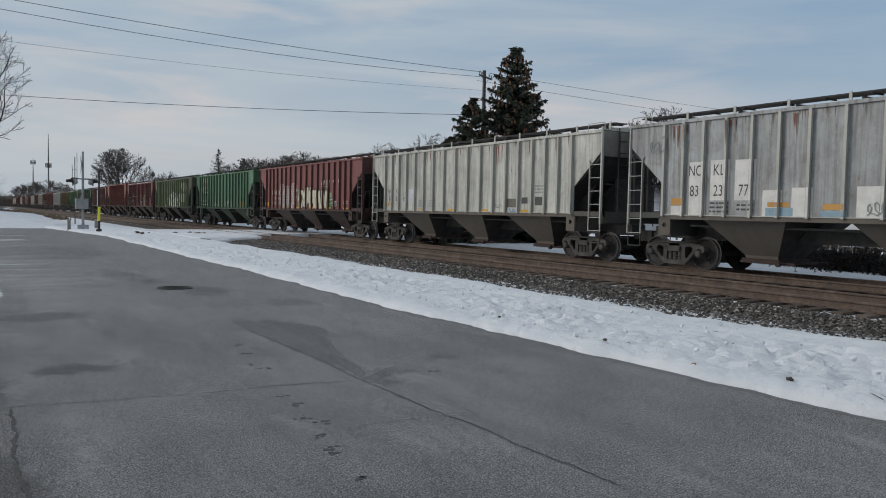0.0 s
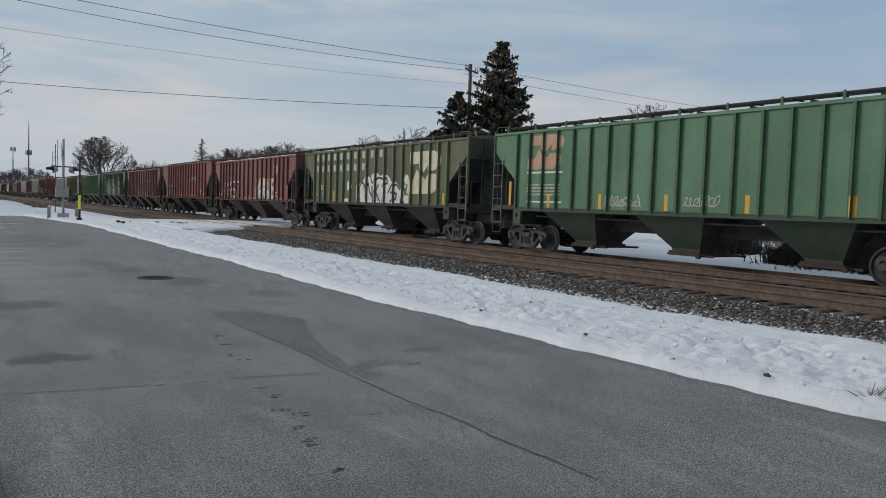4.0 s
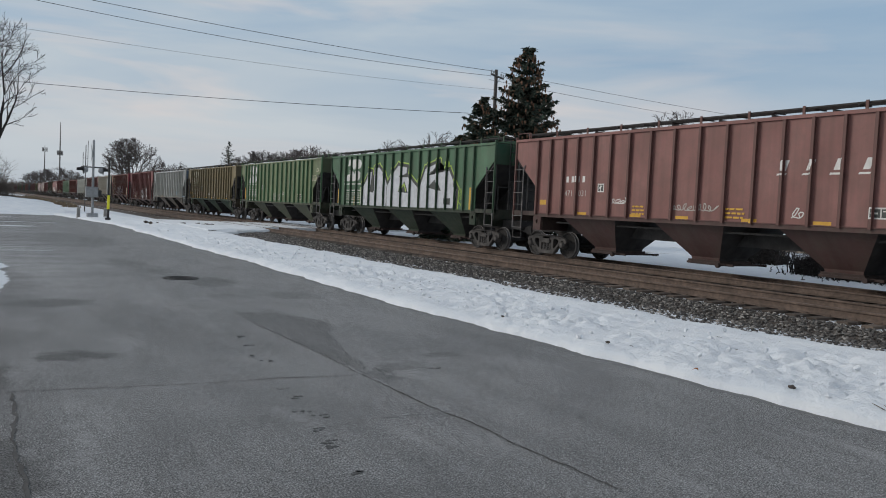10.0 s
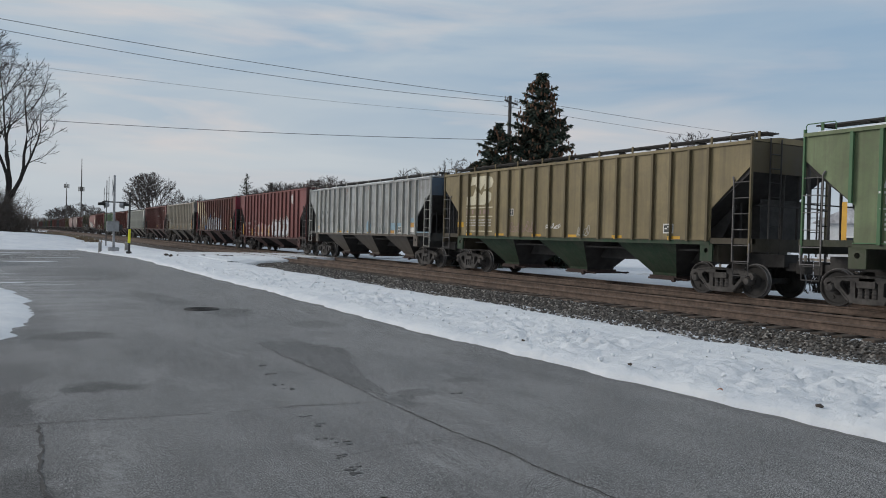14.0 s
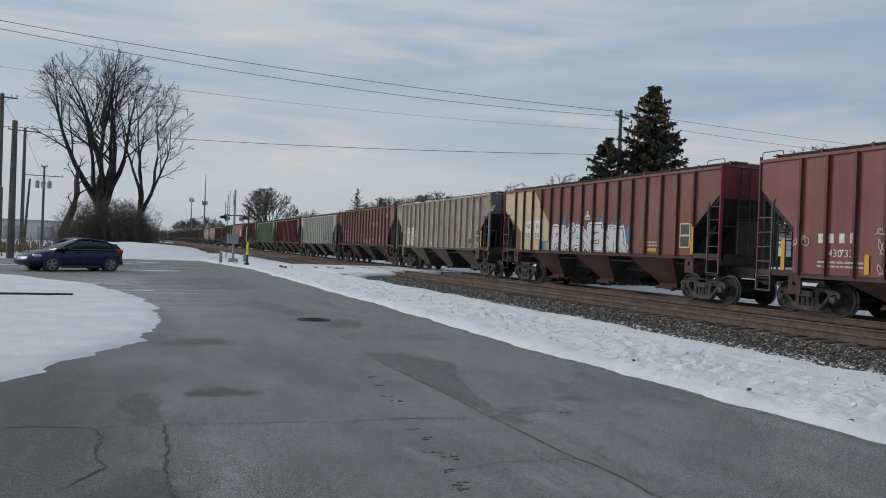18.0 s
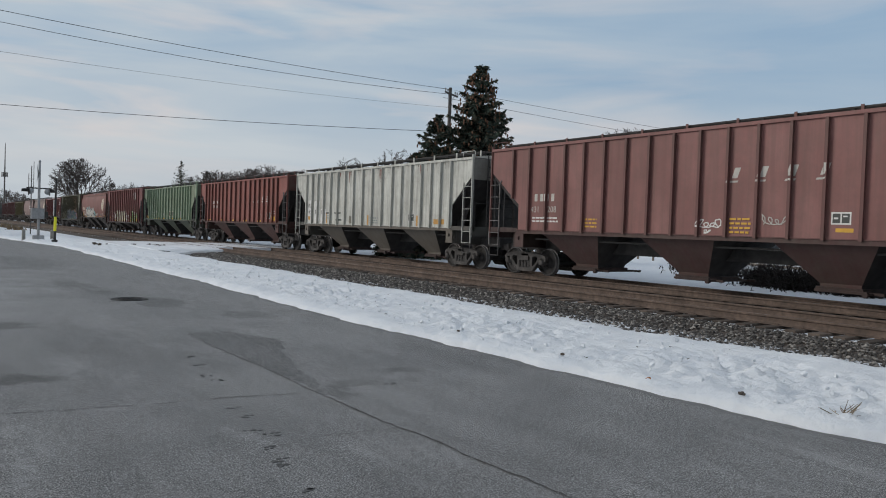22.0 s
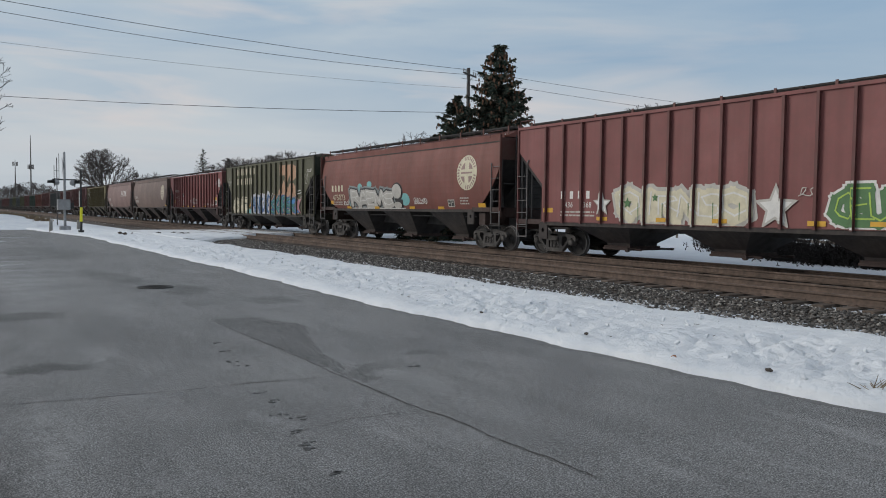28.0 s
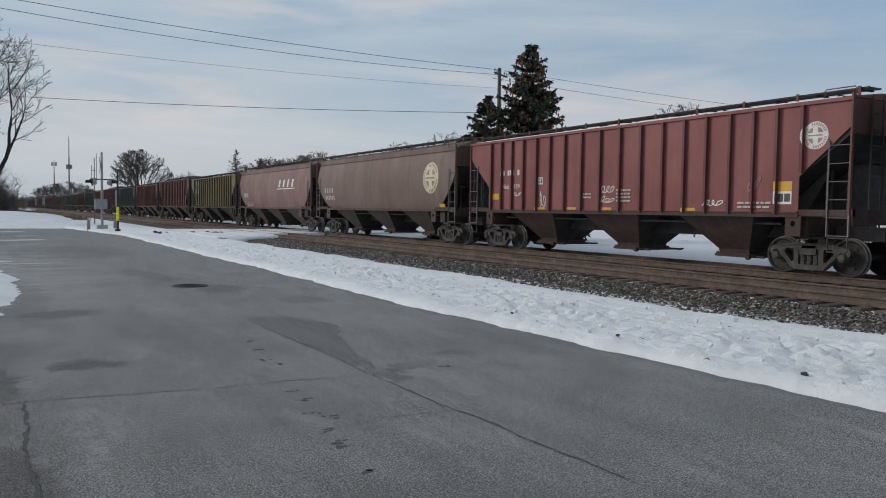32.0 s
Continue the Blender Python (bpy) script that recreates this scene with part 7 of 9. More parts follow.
def strokes(pts, w, closed=False):
    out = []
    seq = list(zip(pts, pts[1:])) + ([(pts[-1], pts[0])] if closed else [])
    for a, b in seq:
        d = Vector((b[0] - a[0], b[1] - a[1]))
        if d.length < 1e-4:
            continue
        d.normalize()
        n = Vector((-d.y, d.x)) * w / 2
        e = d * w * 0.35
        out.append([(a[0] - e.x + n.x, a[1] - e.y + n.y), (a[0] - e.x - n.x, a[1] - e.y - n.y), (b[0] + e.x - n.x, b[1] + e.y - n.y), (b[0] + e.x + n.x, b[1] + e.y + n.y)])
    return out


def soften(p, k=2):
    for _ in range(k):
        q = []
        for a, b in zip(p, p[1:] + p[:1]):
            q += [(a[0] * 0.78 + b[0] * 0.22, a[1] * 0.78 + b[1] * 0.22), (a[0] * 0.22 + b[0] * 0.78, a[1] * 0.22 + b[1] * 0.78)]
        p = q
    return p


GLYPHS = [
    [(0, 0), (1, 0), (0.95, 0.27), (0.45, 0.3), (0.9, 0.45), (0.85, 0.6), (0.42, 0.64), (1, 0.75), (0.95, 1), (0.05, 0.95)],
    [(0, 0.05), (0.3, 0), (0.42, 0.35), (0.62, 0.35), (0.72, 0), (1, 0.05), (0.72, 1), (0.35, 1)],
    [(0, 0), (0.32, 0), (0.35, 0.5), (0.68, 0), (1, 0.02), (0.95, 1), (0.65, 0.95), (0.6, 0.5), (0.3, 1), (0, 0.95)],
    [(0.1, 0), (0.9, 0), (1, 0.4), (0.85, 0.55), (0.4, 0.6), (0.95, 0.78), (0.85, 1), (0.15, 1), (0, 0.62), (0.2, 0.45), (0.6, 0.35), (0.05, 0.22)],
    [(0.15, 0), (0.85, 0), (1, 0.3), (1, 0.75), (0.8, 1), (0.2, 1), (0, 0.7), (0, 0.25)],
    [(0, 0), (0.3, 0), (0.35, 0.3), (0.7, 0), (1, 0.05), (0.75, 0.45), (1, 0.7), (0.8, 1), (0, 1)],
]


def throwup(u0, u1, z0, z1, n, seed, soft=2, skew=0.1, overlap=1.18):
    """Chunky graffiti letters that spell nothing."""
    rng = random.Random(seed)
    out = []
    w = (u1 - u0) / n
    for i in range(n):
        g = GLYPHS[(i * 2 + seed) % len(GLYPHS)] if rng.random() < 0.5 else rng.choice(GLYPHS)
        zb, zt = z0 + rng.uniform(0, 0.08) * (z1 - z0), z1 - rng.uniform(0, 0.22) * (z1 - z0)
        sk = rng.uniform(-skew, skew)
        p = [(u0 + w * i + (x + sk * y) * w * overlap - w * 0.06, zb + y * (zt - zb)) for x, y in g]
        out.append(soften(p, soft))
    return out


def inner_lines(polys, seed, w=0.05):
    rng = random.Random(seed)
    out = []
    for p in polys:
        cu, cz = sum(a for a, _ in p) / len(p), sum(b for _, b in p) / len(p)
        hu = (max(a for a, _ in p) - min(a for a, _ in p)) * 0.22
        hz = (max(b for _, b in p) - min(b for _, b in p)) * 0.22
        out += strokes([(cu - hu * rng.random(), cz + hz * rng.uniform(-1, 1)), (cu, cz + hz * rng.uniform(-1, 1)), (cu + hu * rng.random(), cz + hz * rng.uniform(-1, 1))], w)
    return out


def outline(polys, w):
    out = []
    for p in polys:
        out += strokes(p, w, True)
    return out


def tag(u, z, w, h, seed, k=0.03):
    """A scrawl: quick loops and strokes of uneven height."""
    rng = random.Random(seed)
    n = max(2, int(w / 0.17))
    pts = []
    for i in range(n):
        r, top, lean = w / n * rng.uniform(0.3, 0.65), h * rng.uniform(0.45, 1.0), rng.uniform(-0.06, 0.1)
        for j in range(7):
            a = -1.3 + j * rng.uniform(0.75, 0.95)
            pts.append((u + w * (i + 0.5 + 0.1 * j) / n + r * math.cos(a) + lean * math.sin(a), z + top * (0.5 + 0.5 * math.sin(a))))
    return strokes(pts, min(k, 0.035) * 0.8)


LETTERS = {
    'A': [[(0, 0), (0.45, 1), (0.6, 1), (1, 0)], [(0.22, 0.38), (0.8, 0.38)]], 'B': [[(0.05, 0), (0.05, 1), (0.7, 0.95), (0.8, 0.7), (0.3, 0.55), (0.95, 0.4), (0.9, 0.05), (0.05, 0)]],
    'C': [[(0.95, 0.8), (0.6, 1), (0.15, 0.8), (0, 0.4), (0.2, 0.05), (0.6, 0), (1, 0.2)]], 'E': [[(0.95, 0.95), (0.1, 1), (0, 0.5), (0.05, 0), (1, 0.05)], [(0, 0.5), (0.75, 0.52)]],
    'I': [[(0.5, 0), (0.45, 1)]], 'J': [[(0.3, 1), (1, 1)], [(0.7, 1), (0.65, 0.15), (0.3, 0), (0, 0.3)]], 'K': [[(0.05, 0), (0, 1)], [(0.95, 1), (0.1, 0.5), (1, 0)]], 'L': [[(0.05, 1), (0, 0.05), (0.95, 0)]],
    'M': [[(0, 0), (0.1, 1), (0.5, 0.35), (0.85, 1), (1, 0)]], 'N': [[(0, 0), (0.08, 1), (0.85, 0.05), (0.95, 1)]], 'O': [[(0.5, 0), (0.08, 0.25), (0.05, 0.75), (0.5, 1), (0.92, 0.75), (0.95, 0.25), (0.5, 0)]],
    'R': [[(0, 0), (0.05, 1), (0.75, 0.95), (0.85, 0.65), (0.15, 0.48)], [(0.35, 0.48), (1, 0)]], 'S': [[(0.95, 0.85), (0.5, 1), (0.08, 0.78), (0.3, 0.52), (0.8, 0.42), (0.92, 0.15), (0.5, 0), (0, 0.15)]],
    'U': [[(0, 1), (0.05, 0.2), (0.45, 0), (0.9, 0.2), (1, 1)]]}


def word(body, u0, u1, z0, z1, seed, gap=-0.12, wild=0.11):
    """The centre lines of sprayed letters, each a little out of true."""
    rng = random.Random(seed)
    w = (u1 - u0) / len(body)
    out = []
    for i, ch in enumerate(body):
        a, k, lo, hi = u0 + w * (i + gap / 2), rng.uniform(-wild, wild) * 2, z0 + rng.uniform(0, wild) * (z1 - z0), z1 - rng.uniform(0, 2 * wild) * (z1 - z0)
        for path in LETTERS[ch]:
            out.append([(a + (x + k * y + rng.uniform(-wild, wild) * 0.5) * w * (1 - gap), lo + min(1, max(0, y + rng.uniform(-wild, wild))) * (hi - lo)) for x, y in path])
    return out


def fat(paths, w, round_=True):
    """Thick sprayed lines with round or square turns."""
    out = []
    for path in paths:
        out += strokes(path, w)
        if round_:
            out += [disc(u, z, w / 2, 10) for u, z in path]
    return out


def bubble(s, body, u0, u1, z0, z1, seed, w, fill, edge, label, halo=None, shine=None, edge_w=0.08, round_=True, first=(), last=()):
    """One graffiti word: halo, dark edge, filling and a shine line, with clouds behind it and marks over it."""
    g = word(body, u0 + w / 2, u1 - w / 2, z0 + w / 2, z1 - w / 2, seed)
    layers = list(first)
    if halo:
        layers.append((halo, fat(g, w + 2 * edge_w + 0.16, round_)))
    layers += [(edge, fat(g, w + 2 * edge_w, round_)), (fill, fat(g, w, round_))]
    if shine:
        layers.append((shine, [q for path in g for q in strokes([(u + w * 0.12, z + w * 0.14) for u, z in path], w * 0.12)]))
    s.lay("graffiti", layers + list(last), label)


def drips(us, z0, z1, w=0.03):
    """Runs of wet paint below a letter."""
    return [[(u, z1), (u + w, z1), (u + w * 0.7, z0 + 0.1 * (k % 3)), (u + w * 0.3, z0 + 0.1 * (k % 3))] for k, u in enumerate(us)]


def bn_logo(s, u0, u1, z0, z1, ink, base=None):
    """The railway's emblem as plain shapes."""
    w, h = u1 - u0, z1 - z0
    upper = [(0.16, 1.0), (0.78, 1.0), (0.95, 0.93), (1.0, 0.78), (0.95, 0.62), (0.8, 0.54), (0.66, 0.54), (0.66, 0.72), (0.5, 0.5), (0.36, 0.72), (0.1, 0.7)]
    lower = [(0.05, 0.3), (0.2, 0.32), (0.3, 0.58), (0.56, 0.33), (0.62, 0.46), (0.82, 0.47), (0.93, 0.38), (0.93, 0.16), (0.82, 0.04), (0.7, 0.0), (0.0, 0.0)]
    s.lay("emblem", [(ink, [[(u0 + x * w, z0 + y * h) for x, y in p] for p in (upper, lower)])])


def round_emblem(s, u, z, r, ink="white", ground="ghost"):
    s.lay("emblem", [(ink, [disc(u, z, r)]), (ground, [disc(u, z, r * 0.62)]), (ink, [box(u - r * 0.2, u + r * 0.2, z - r * 0.62, z + r * 0.62), box(u - r * 0.62, u + r * 0.62, z - r * 0.2, z + r * 0.2)]),
                     (ground, [box(u - r * 0.55, u + r * 0.55, z - r * 0.05, z + r * 0.05)] + [q for i in range(30) if i % 10 > 1 for q in strokes([(u + r * e * math.cos(i * math.tau / 30), z + r * e * math.sin(i * math.tau / 30)) for e in (0.76, 0.9)], r * 0.09)])])


def data_box(s, u0, u1, z0, z1, ink="white"):
    s.lay("data_panel", [(ink, [box(u0, u1, z0, z1)]), ("boxgrey", [box(u0 + 0.035, (u0 + u1) / 2 - 0.015, z0 + 0.035, z1 - 0.035), box((u0 + u1) / 2 + 0.015, u1 - 0.035, z0 + 0.035, z1 - 0.035)]),
                         (ink, [box(u0 + 0.06, u0 + 0.16, (z0 + z1) / 2 - 0.02, (z0 + z1) / 2 + 0.02), box(u1 - 0.18, u1 - 0.08, (z0 + z1) / 2 + 0.03, (z0 + z1) / 2 + 0.06)])])


def grime(s, seed, ink="grime", top=4.1, share=0.7):
    """Dirt that has run down from the eave between the posts."""
    rng = random.Random(seed)
    for a, b in zip(s.ys, s.ys[1:]):
        for k in range(4):
            if rng.random() < share:
                u, w, l = s.half - rng.uniform(a + 0.08, b - 0.1), rng.uniform(0.015, 0.05), rng.uniform(0.1, 0.55)
                s.lay("dirt_run", [(ink, [[(u, top), (u + w, top), (u + w * 0.8, top - l * 0.5), (u + w * 0.5, top - l), (u + w * 0.25, top - l * 0.6)]])])


def rust_runs(s, spots, seed, top=4.05):
    """Thin brown runs that start at the eave."""
    rng = random.Random(seed)
    for u in spots:
        for k in range(rng.randint(2, 4)):
            a, w, l = u + rng.uniform(-0.3, 0.3), rng.uniform(0.03, 0.1), rng.uniform(0.15, 0.9)
            s.lay("rust_run", [("rustpanel", [[(a, top), (a + w, top), (a + w * 0.85, top - l * 0.4), (a + w * 0.55, top - l), (a + w * 0.2, top - l * 0.5)]])])


def dashes(s, us, z=1.53, w=0.46, h=0.11):
    s.rect("yellow", *[(u, u + w, z, z + h) for u in us])


def uprights(s, us, z=1.56, h=0.46, w=0.13):
    s.rect("yellow", *[(u, u + w, z, z + h) for u in us])


def paint_train():
    S = [Sign(*a) for a in PAINTED]

    s = S[0]
    s.rect("white", (2.24, 2.8, 1.55, 3.0), (2.95, 3.55, 1.95, 3.02), (3.72, 4.34, 1.95, 3.0), (4.55, 5.1, 1.55, 2.2), (5.35, 5.9, 1.55, 2.25), (6.95, 7.6, 1.55, 2.25), name="white_panel")
    s.text("boxgrey", "NO", 2.27, 2.62, 0.42, 0.72)
    s.text("boxgrey", "KL", 3.04, 2.62, 0.42, 0.8)
    for k, d in enumerate(("83", "23", "77")):
        s.text("boxgrey", d, 2.27 + k * 0.78, 2.07, 0.42, 0.76)
    s.rect("orange", (1.62, 2.1, 1.82, 2.02), (4.7, 5.3, 1.78, 1.9), (6.15, 6.7, 1.72, 1.86))
    s.rect("white", (1.62, 2.1, 1.52, 1.8), (7.0, 7.6, 1.62, 2.06), name="sticker")
    s.rect("paleblue", (4.65, 5.4, 1.56, 1.76), (6.1, 6.75, 1.56, 1.7), name="sticker")
    s.bars("boxgrey", 2.95, 3.55, 1.9, 3)
    s.bars("boxgrey", 3.8, 4.3, 1.85, 2)
    s.lay("graffiti", [("slate", tag(0.65, 3.3, 0.75, 0.5, 3) + tag(7.1, 1.6, 1.1, 0.5, 4))])

    s = S[1]
    s.text("boxgrey", "NO", 1.66, 2.34, 0.3)
    s.text("boxgrey", "KL", 2.35, 2.34, 0.3)
    for k, d in enumerate(("82", "82", "65")):
        s.text("boxgrey", d, 1.67 + k * 0.68, 1.98, 0.3)
    dashes(s, (4.5, 6.95, 9.4, 11.9))
    s.rect("orange", (1.55, 1.97, 1.74, 1.92))
    s.rect("olivebox", (11.06, 11.69, 1.72, 2.04), name="old_panel")
    s.rect("boxgrey", (12.72, 13.12, 1.8, 2.1), (11.95, 12.3, 1.86, 2.08), name="data_panel")
    s.rect("silver", (3.55, 4.05, 1.9, 2.5), name="old_panel")
    s.bars("slate", 4.5, 5.1, 2.0, 3)
    s.bars("slate", 5.4, 5.9, 2.0, 3)
    s.bars("slate", 12.7, 13.3, 2.5, 3)
    s.lay("graffiti", [("blue", tag(11.1, 1.55, 0.65, 0.14, 8)), ("slate", tag(10.2, 1.7, 0.5, 0.2, 9))])

    rust_runs(s, (5.2, 6.1, 8.0, 9.8, 10.6, 12.4, 13.9), 5)
    for k in (0, 1, 11, 16):
        grime(S[k], k + 3)
    grime(S[14], 9, top=4.25)
    rust_runs(S[0], (1.9, 3.4, 5.5, 8.6, 11.0), 6)
    rust_runs(S[16], (4.9, 6.0, 9.3, 12.5), 7)
    rust_runs(S[11], (2.4, 6.2, 8.9, 14.4), 8)

    s = S[2]
    s.marks("faded", 2.67, 3.95, 2.42, 4, 0.26)
    s.text("white", "429", 2.69, 2.07, 0.27)
    s.text("white", "496", 3.37, 2.07, 0.27)
    s.bars("faded", 2.7, 3.9, 1.95, 2)
    mane = []
    for side in (-1, 1):
        for k in range(11):
            z = 1.55 + 0.135 * k
            wave = [(5.25 + side * (0.34 + 0.2 * j), z + (0.1 + 0.05 * math.sin(k)) * math.sin(j * 1.5 + k * 0.9) + 0.035 * j * (k - 5) / 5) for j in range(5)]
            mane += strokes(wave, 0.055)
        mane += strokes([(5.25 + side * (0.95 + 0.2 * math.cos(a)), 1.72 + 0.16 * math.sin(a)) for a in [i * 0.8 for i in range(8)]], 0.045)
    face = []
    for k in range(9):
        z, h = 1.58 + 0.16 * k, 0.3 * math.sin(math.pi * (k + 1.5) / 11.5)
        face += strokes([(5.25 - h, z), (5.25 - h * 0.4, z + 0.06), (5.25 + h * 0.4, z + 0.06), (5.25 + h, z)], 0.05)
    face += [box(5.1, 5.16, 1.75, 2.45), box(5.34, 5.4, 1.75, 2.45)]
    s.lay("graffiti", [("white", mane + face)], "white sprayed lion's head with a curling mane")
    s.lay("graffiti", [("white", strokes([(6.6, 2.9), (6.75, 2.6), (6.95, 2.95)], 0.04) + strokes([(6.62, 2.4), (6.62, 2.0), (6.9, 2.3), (7.0, 2.0)], 0.04) + strokes([(6.7, 2.55), (7.1, 2.7), (7.2, 2.4)], 0.04) + strokes([(4.0, 2.6), (3.92, 2.85), (4.08, 3.0)], 0.035))])
    bubble(s, "CSMAIIN", 7.2, 11.55, 1.5, 2.86, 3, 0.3, "cream", "black", "cream bubble graffiti with black edges and drips", None, "white", 0.06, True,
           [("leafgreen", [disc(11.55, 2.2, 0.4, 14, 0.6), disc(7.35, 2.2, 0.35, 12, 0.6), disc(12.0, 2.0, 0.25, 12, 0.5)])],
           [("olivebox", drips((7.8, 8.1, 8.9, 9.4, 9.9, 10.9, 11.2), 1.6, 2.2))])
    s.lay("graffiti", [("white", strokes([(12.05, 2.2), (12.05, 2.45), (12.15, 2.3)], 0.03) + strokes([(12.25, 2.2), (12.25, 2.45)], 0.03) + strokes([(12.0, 2.05), (12.5, 2.1)], 0.03) + strokes([(12.1, 1.85), (12.45, 1.9)], 0.03))])
    s.marks("white", 10.98, 13.8, 2.88, 4, 0.26, 0.35, True)
    data_box(s, 12.45, 12.9, 1.7, 1.97)
    dashes(s, (4.6, 6.9, 9.3, 11.65, 13.85))
    s.rect("yellow", (1.28, 1.7, 1.7, 1.93))
    s.bars("faded", 13.85, 14.3, 2.0, 2)

    s = S[3]
    bn_logo(s, 1.9, 3.75, 2.85, 4.0, "peach")
    s.rect("white", (1.88, 3.7, 2.71, 2.77), (1.9, 3.7, 1.72, 1.77))
    s.bars("faded", 1.95, 3.6, 2.35, 4)
    s.marks("leafgreen", 1.95, 3.65, 2.48, 6, 0.2)
    uprights(s, (0.9, 3.0, 5.4, 8.0, 10.6, 13.3), 1.56)
    s.rect("yellow", (0.9, 1.03, 1.56, 2.45))
    s.lay("graffiti", [("faded", tag(5.6, 1.66, 1.5, 0.36, 6, 0.035) + tag(8.6, 1.7, 1.2, 0.5, 7, 0.03))])

    s = S[4]
    bn_logo(s, 11.35, 14.15, 1.98, 3.78, "cream")
    ends = sorted(s.half - y for y in s.ys)
    for z, n in ((3.68, 10), (3.1, 8)):
        for a, b in list(zip(ends, ends[1:]))[:n]:
            s.rect("faded", ((a + b) / 2 - 0.13, (a + b) / 2 + 0.13, z, z + 0.34), name="painted_mark")
    s.text("white", "44", 1.56, 1.84, 0.27)
    s.text("white", "94", 2.34, 1.84, 0.27)
    s.text("white", "12", 3.12, 1.84, 0.27)
    s.marks("white", 2.2, 2.7, 2.15, 2, 0.25)
    cloud = [disc(6.95, 2.0, 0.42, 16, 0.5), disc(7.6, 2.2, 0.6, 16, 0.62), disc(8.4, 2.3, 0.75, 16, 0.66), disc(9.3, 2.25, 0.75, 16, 0.62), disc(10.1, 2.05, 0.7, 16, 0.5), disc(10.75, 1.9, 0.45, 16, 0.36), box(6.65, 11.05, 1.51, 2.0)]
    loose = [disc(5.62, 2.35, 0.26, 14, 0.3), disc(5.85, 2.3, 0.1, 10), disc(5.35, 1.62, 0.35, 14, 0.1), disc(11.35, 2.6, 0.2, 14, 0.22), disc(11.25, 2.3, 0.08, 10), disc(11.4, 1.72, 0.3, 14, 0.2)]
    lines = [[(6.82, 1.58), (6.75, 2.26), (7.0, 2.5), (7.24, 2.42), (7.4, 1.72)], [(7.38, 2.16), (7.72, 2.46), (7.87, 2.05), (8.25, 1.76)], [(7.94, 2.77), (8.05, 2.52), (8.29, 2.44), (8.64, 2.71), (9.0, 2.7)], [(8.72, 2.38), (8.48, 2.05), (8.9, 1.6)],
             [(9.0, 2.66), (9.54, 2.68), (9.61, 2.46), (9.1, 2.32), (9.25, 2.08), (9.1, 1.62)], [(9.68, 2.02), (10.01, 2.36), (10.5, 2.38), (10.88, 2.1), (11.05, 1.57)], [(9.95, 2.04), (10.5, 1.98), (10.42, 1.74), (9.9, 1.62)], [(8.1, 2.3), (8.2, 1.6)]]
    s.lay("graffiti", [("white", cloud + loose), ("silver", [disc(8.2, 1.85, 1.1, 16, 0.22), disc(10.0, 1.8, 0.6, 14, 0.2)]), ("black", fat(lines, 0.095))], "white bubble graffiti with thick black lines")
    uprights(s, (1.25, 3.75, 6.5, 9.12, 11.55, 14.3))
    s.bars("yellow", 3.6, 4.1, 2.1, 2)

    s = S[5]
    s.marks("white", 2.71, 3.98, 2.4, 4, 0.26)
    s.text("white", "429", 2.75, 2.03, 0.26)
    s.text("white", "629", 3.42, 2.03, 0.26)
    s.bars("faded", 2.8, 4.0, 1.9, 2)
    s.lay("graffiti", [("black", text_polys("EST", 4.2, 1.5, 1.76, 0.72)), ("white", text_polys("EST", 4.08, 1.57, 1.76, 0.72))], "large white block letters with dark shadows")
    g = [box(9.2, 10.1, 1.55, 2.92), box(10.35, 11.0, 1.55, 2.9), box(11.1, 11.65, 1.55, 2.86)]
    s.lay("graffiti", [("cream", [[(9.2, 1.53), (9.55, 1.53), (9.6, 2.1), (9.95, 1.53), (10.25, 1.53), (9.85, 2.25), (10.2, 2.9), (9.9, 2.9), (9.6, 2.4), (9.55, 2.92), (9.2, 2.92)], [(10.3, 1.53), (10.5, 2.9), (10.9, 2.9), (11.0, 1.53), (10.8, 1.53), (10.75, 1.95), (10.55, 1.95), (10.5, 1.53)], [(11.1, 2.85), (11.1, 1.7), (11.3, 1.53), (11.6, 1.53), (11.75, 1.7), (11.75, 2.85), (11.55, 2.85), (11.52, 1.85), (11.33, 1.85), (11.3, 2.85)], [(11.85, 1.53), (12.4, 1.53), (12.4, 1.8), (12.1, 1.8), (12.1, 2.1), (12.36, 2.1), (12.36, 2.35), (12.1, 2.35), (12.1, 2.6), (12.4, 2.6), (12.4, 2.86), (11.85, 2.86)]]),
                       ("orange", [box(9.2, 9.5, 2.2, 2.9)]), ("silver", throwup(9.2, 11.6, 1.53, 2.4, 4, 7, 2)), ("black", outline(throwup(9.2, 11.6, 1.53, 2.4, 4, 7, 2), 0.03))], "cream block letters with silver scrawls over them")
    round_emblem(s, 12.76, 3.37, 0.31, "faded")
    data_box(s, 12.55, 13.0, 1.71, 2.0, "white")
    dashes(s, (4.15, 6.68, 8.55, 11.1, 13.32))
    s.rect("yellow", (1.36, 1.8, 1.7, 1.92))
    s.lay("graffiti", [("faded", tag(7.1, 1.53, 0.95, 0.16, 3)), ("ghost", tag(2.7, 2.95, 1.9, 0.22, 5, 0.06)), ("white", tag(2.0, 2.0, 0.5, 0.2, 6))])

    s = S[6]
    s.marks("white", 2.54, 3.9, 2.36, 4, 0.24)
    s.text("white", "431", 2.44, 2.0, 0.28)
    s.text("white", "068", 3.2, 2.0, 0.28)
    s.bars("faded", 2.5, 3.9, 1.88, 2)
    s.marks("white", 10.15, 13.2, 2.95, 4, 0.26, 0.35, True)
    data_box(s, 12.77, 13.21, 1.87, 2.14)
    dashes(s, (1.59, 4.33, 6.71, 8.55, 10.92), 1.63)
    s.rect("yellow", (13.75, 14.2, 1.67, 1.88))
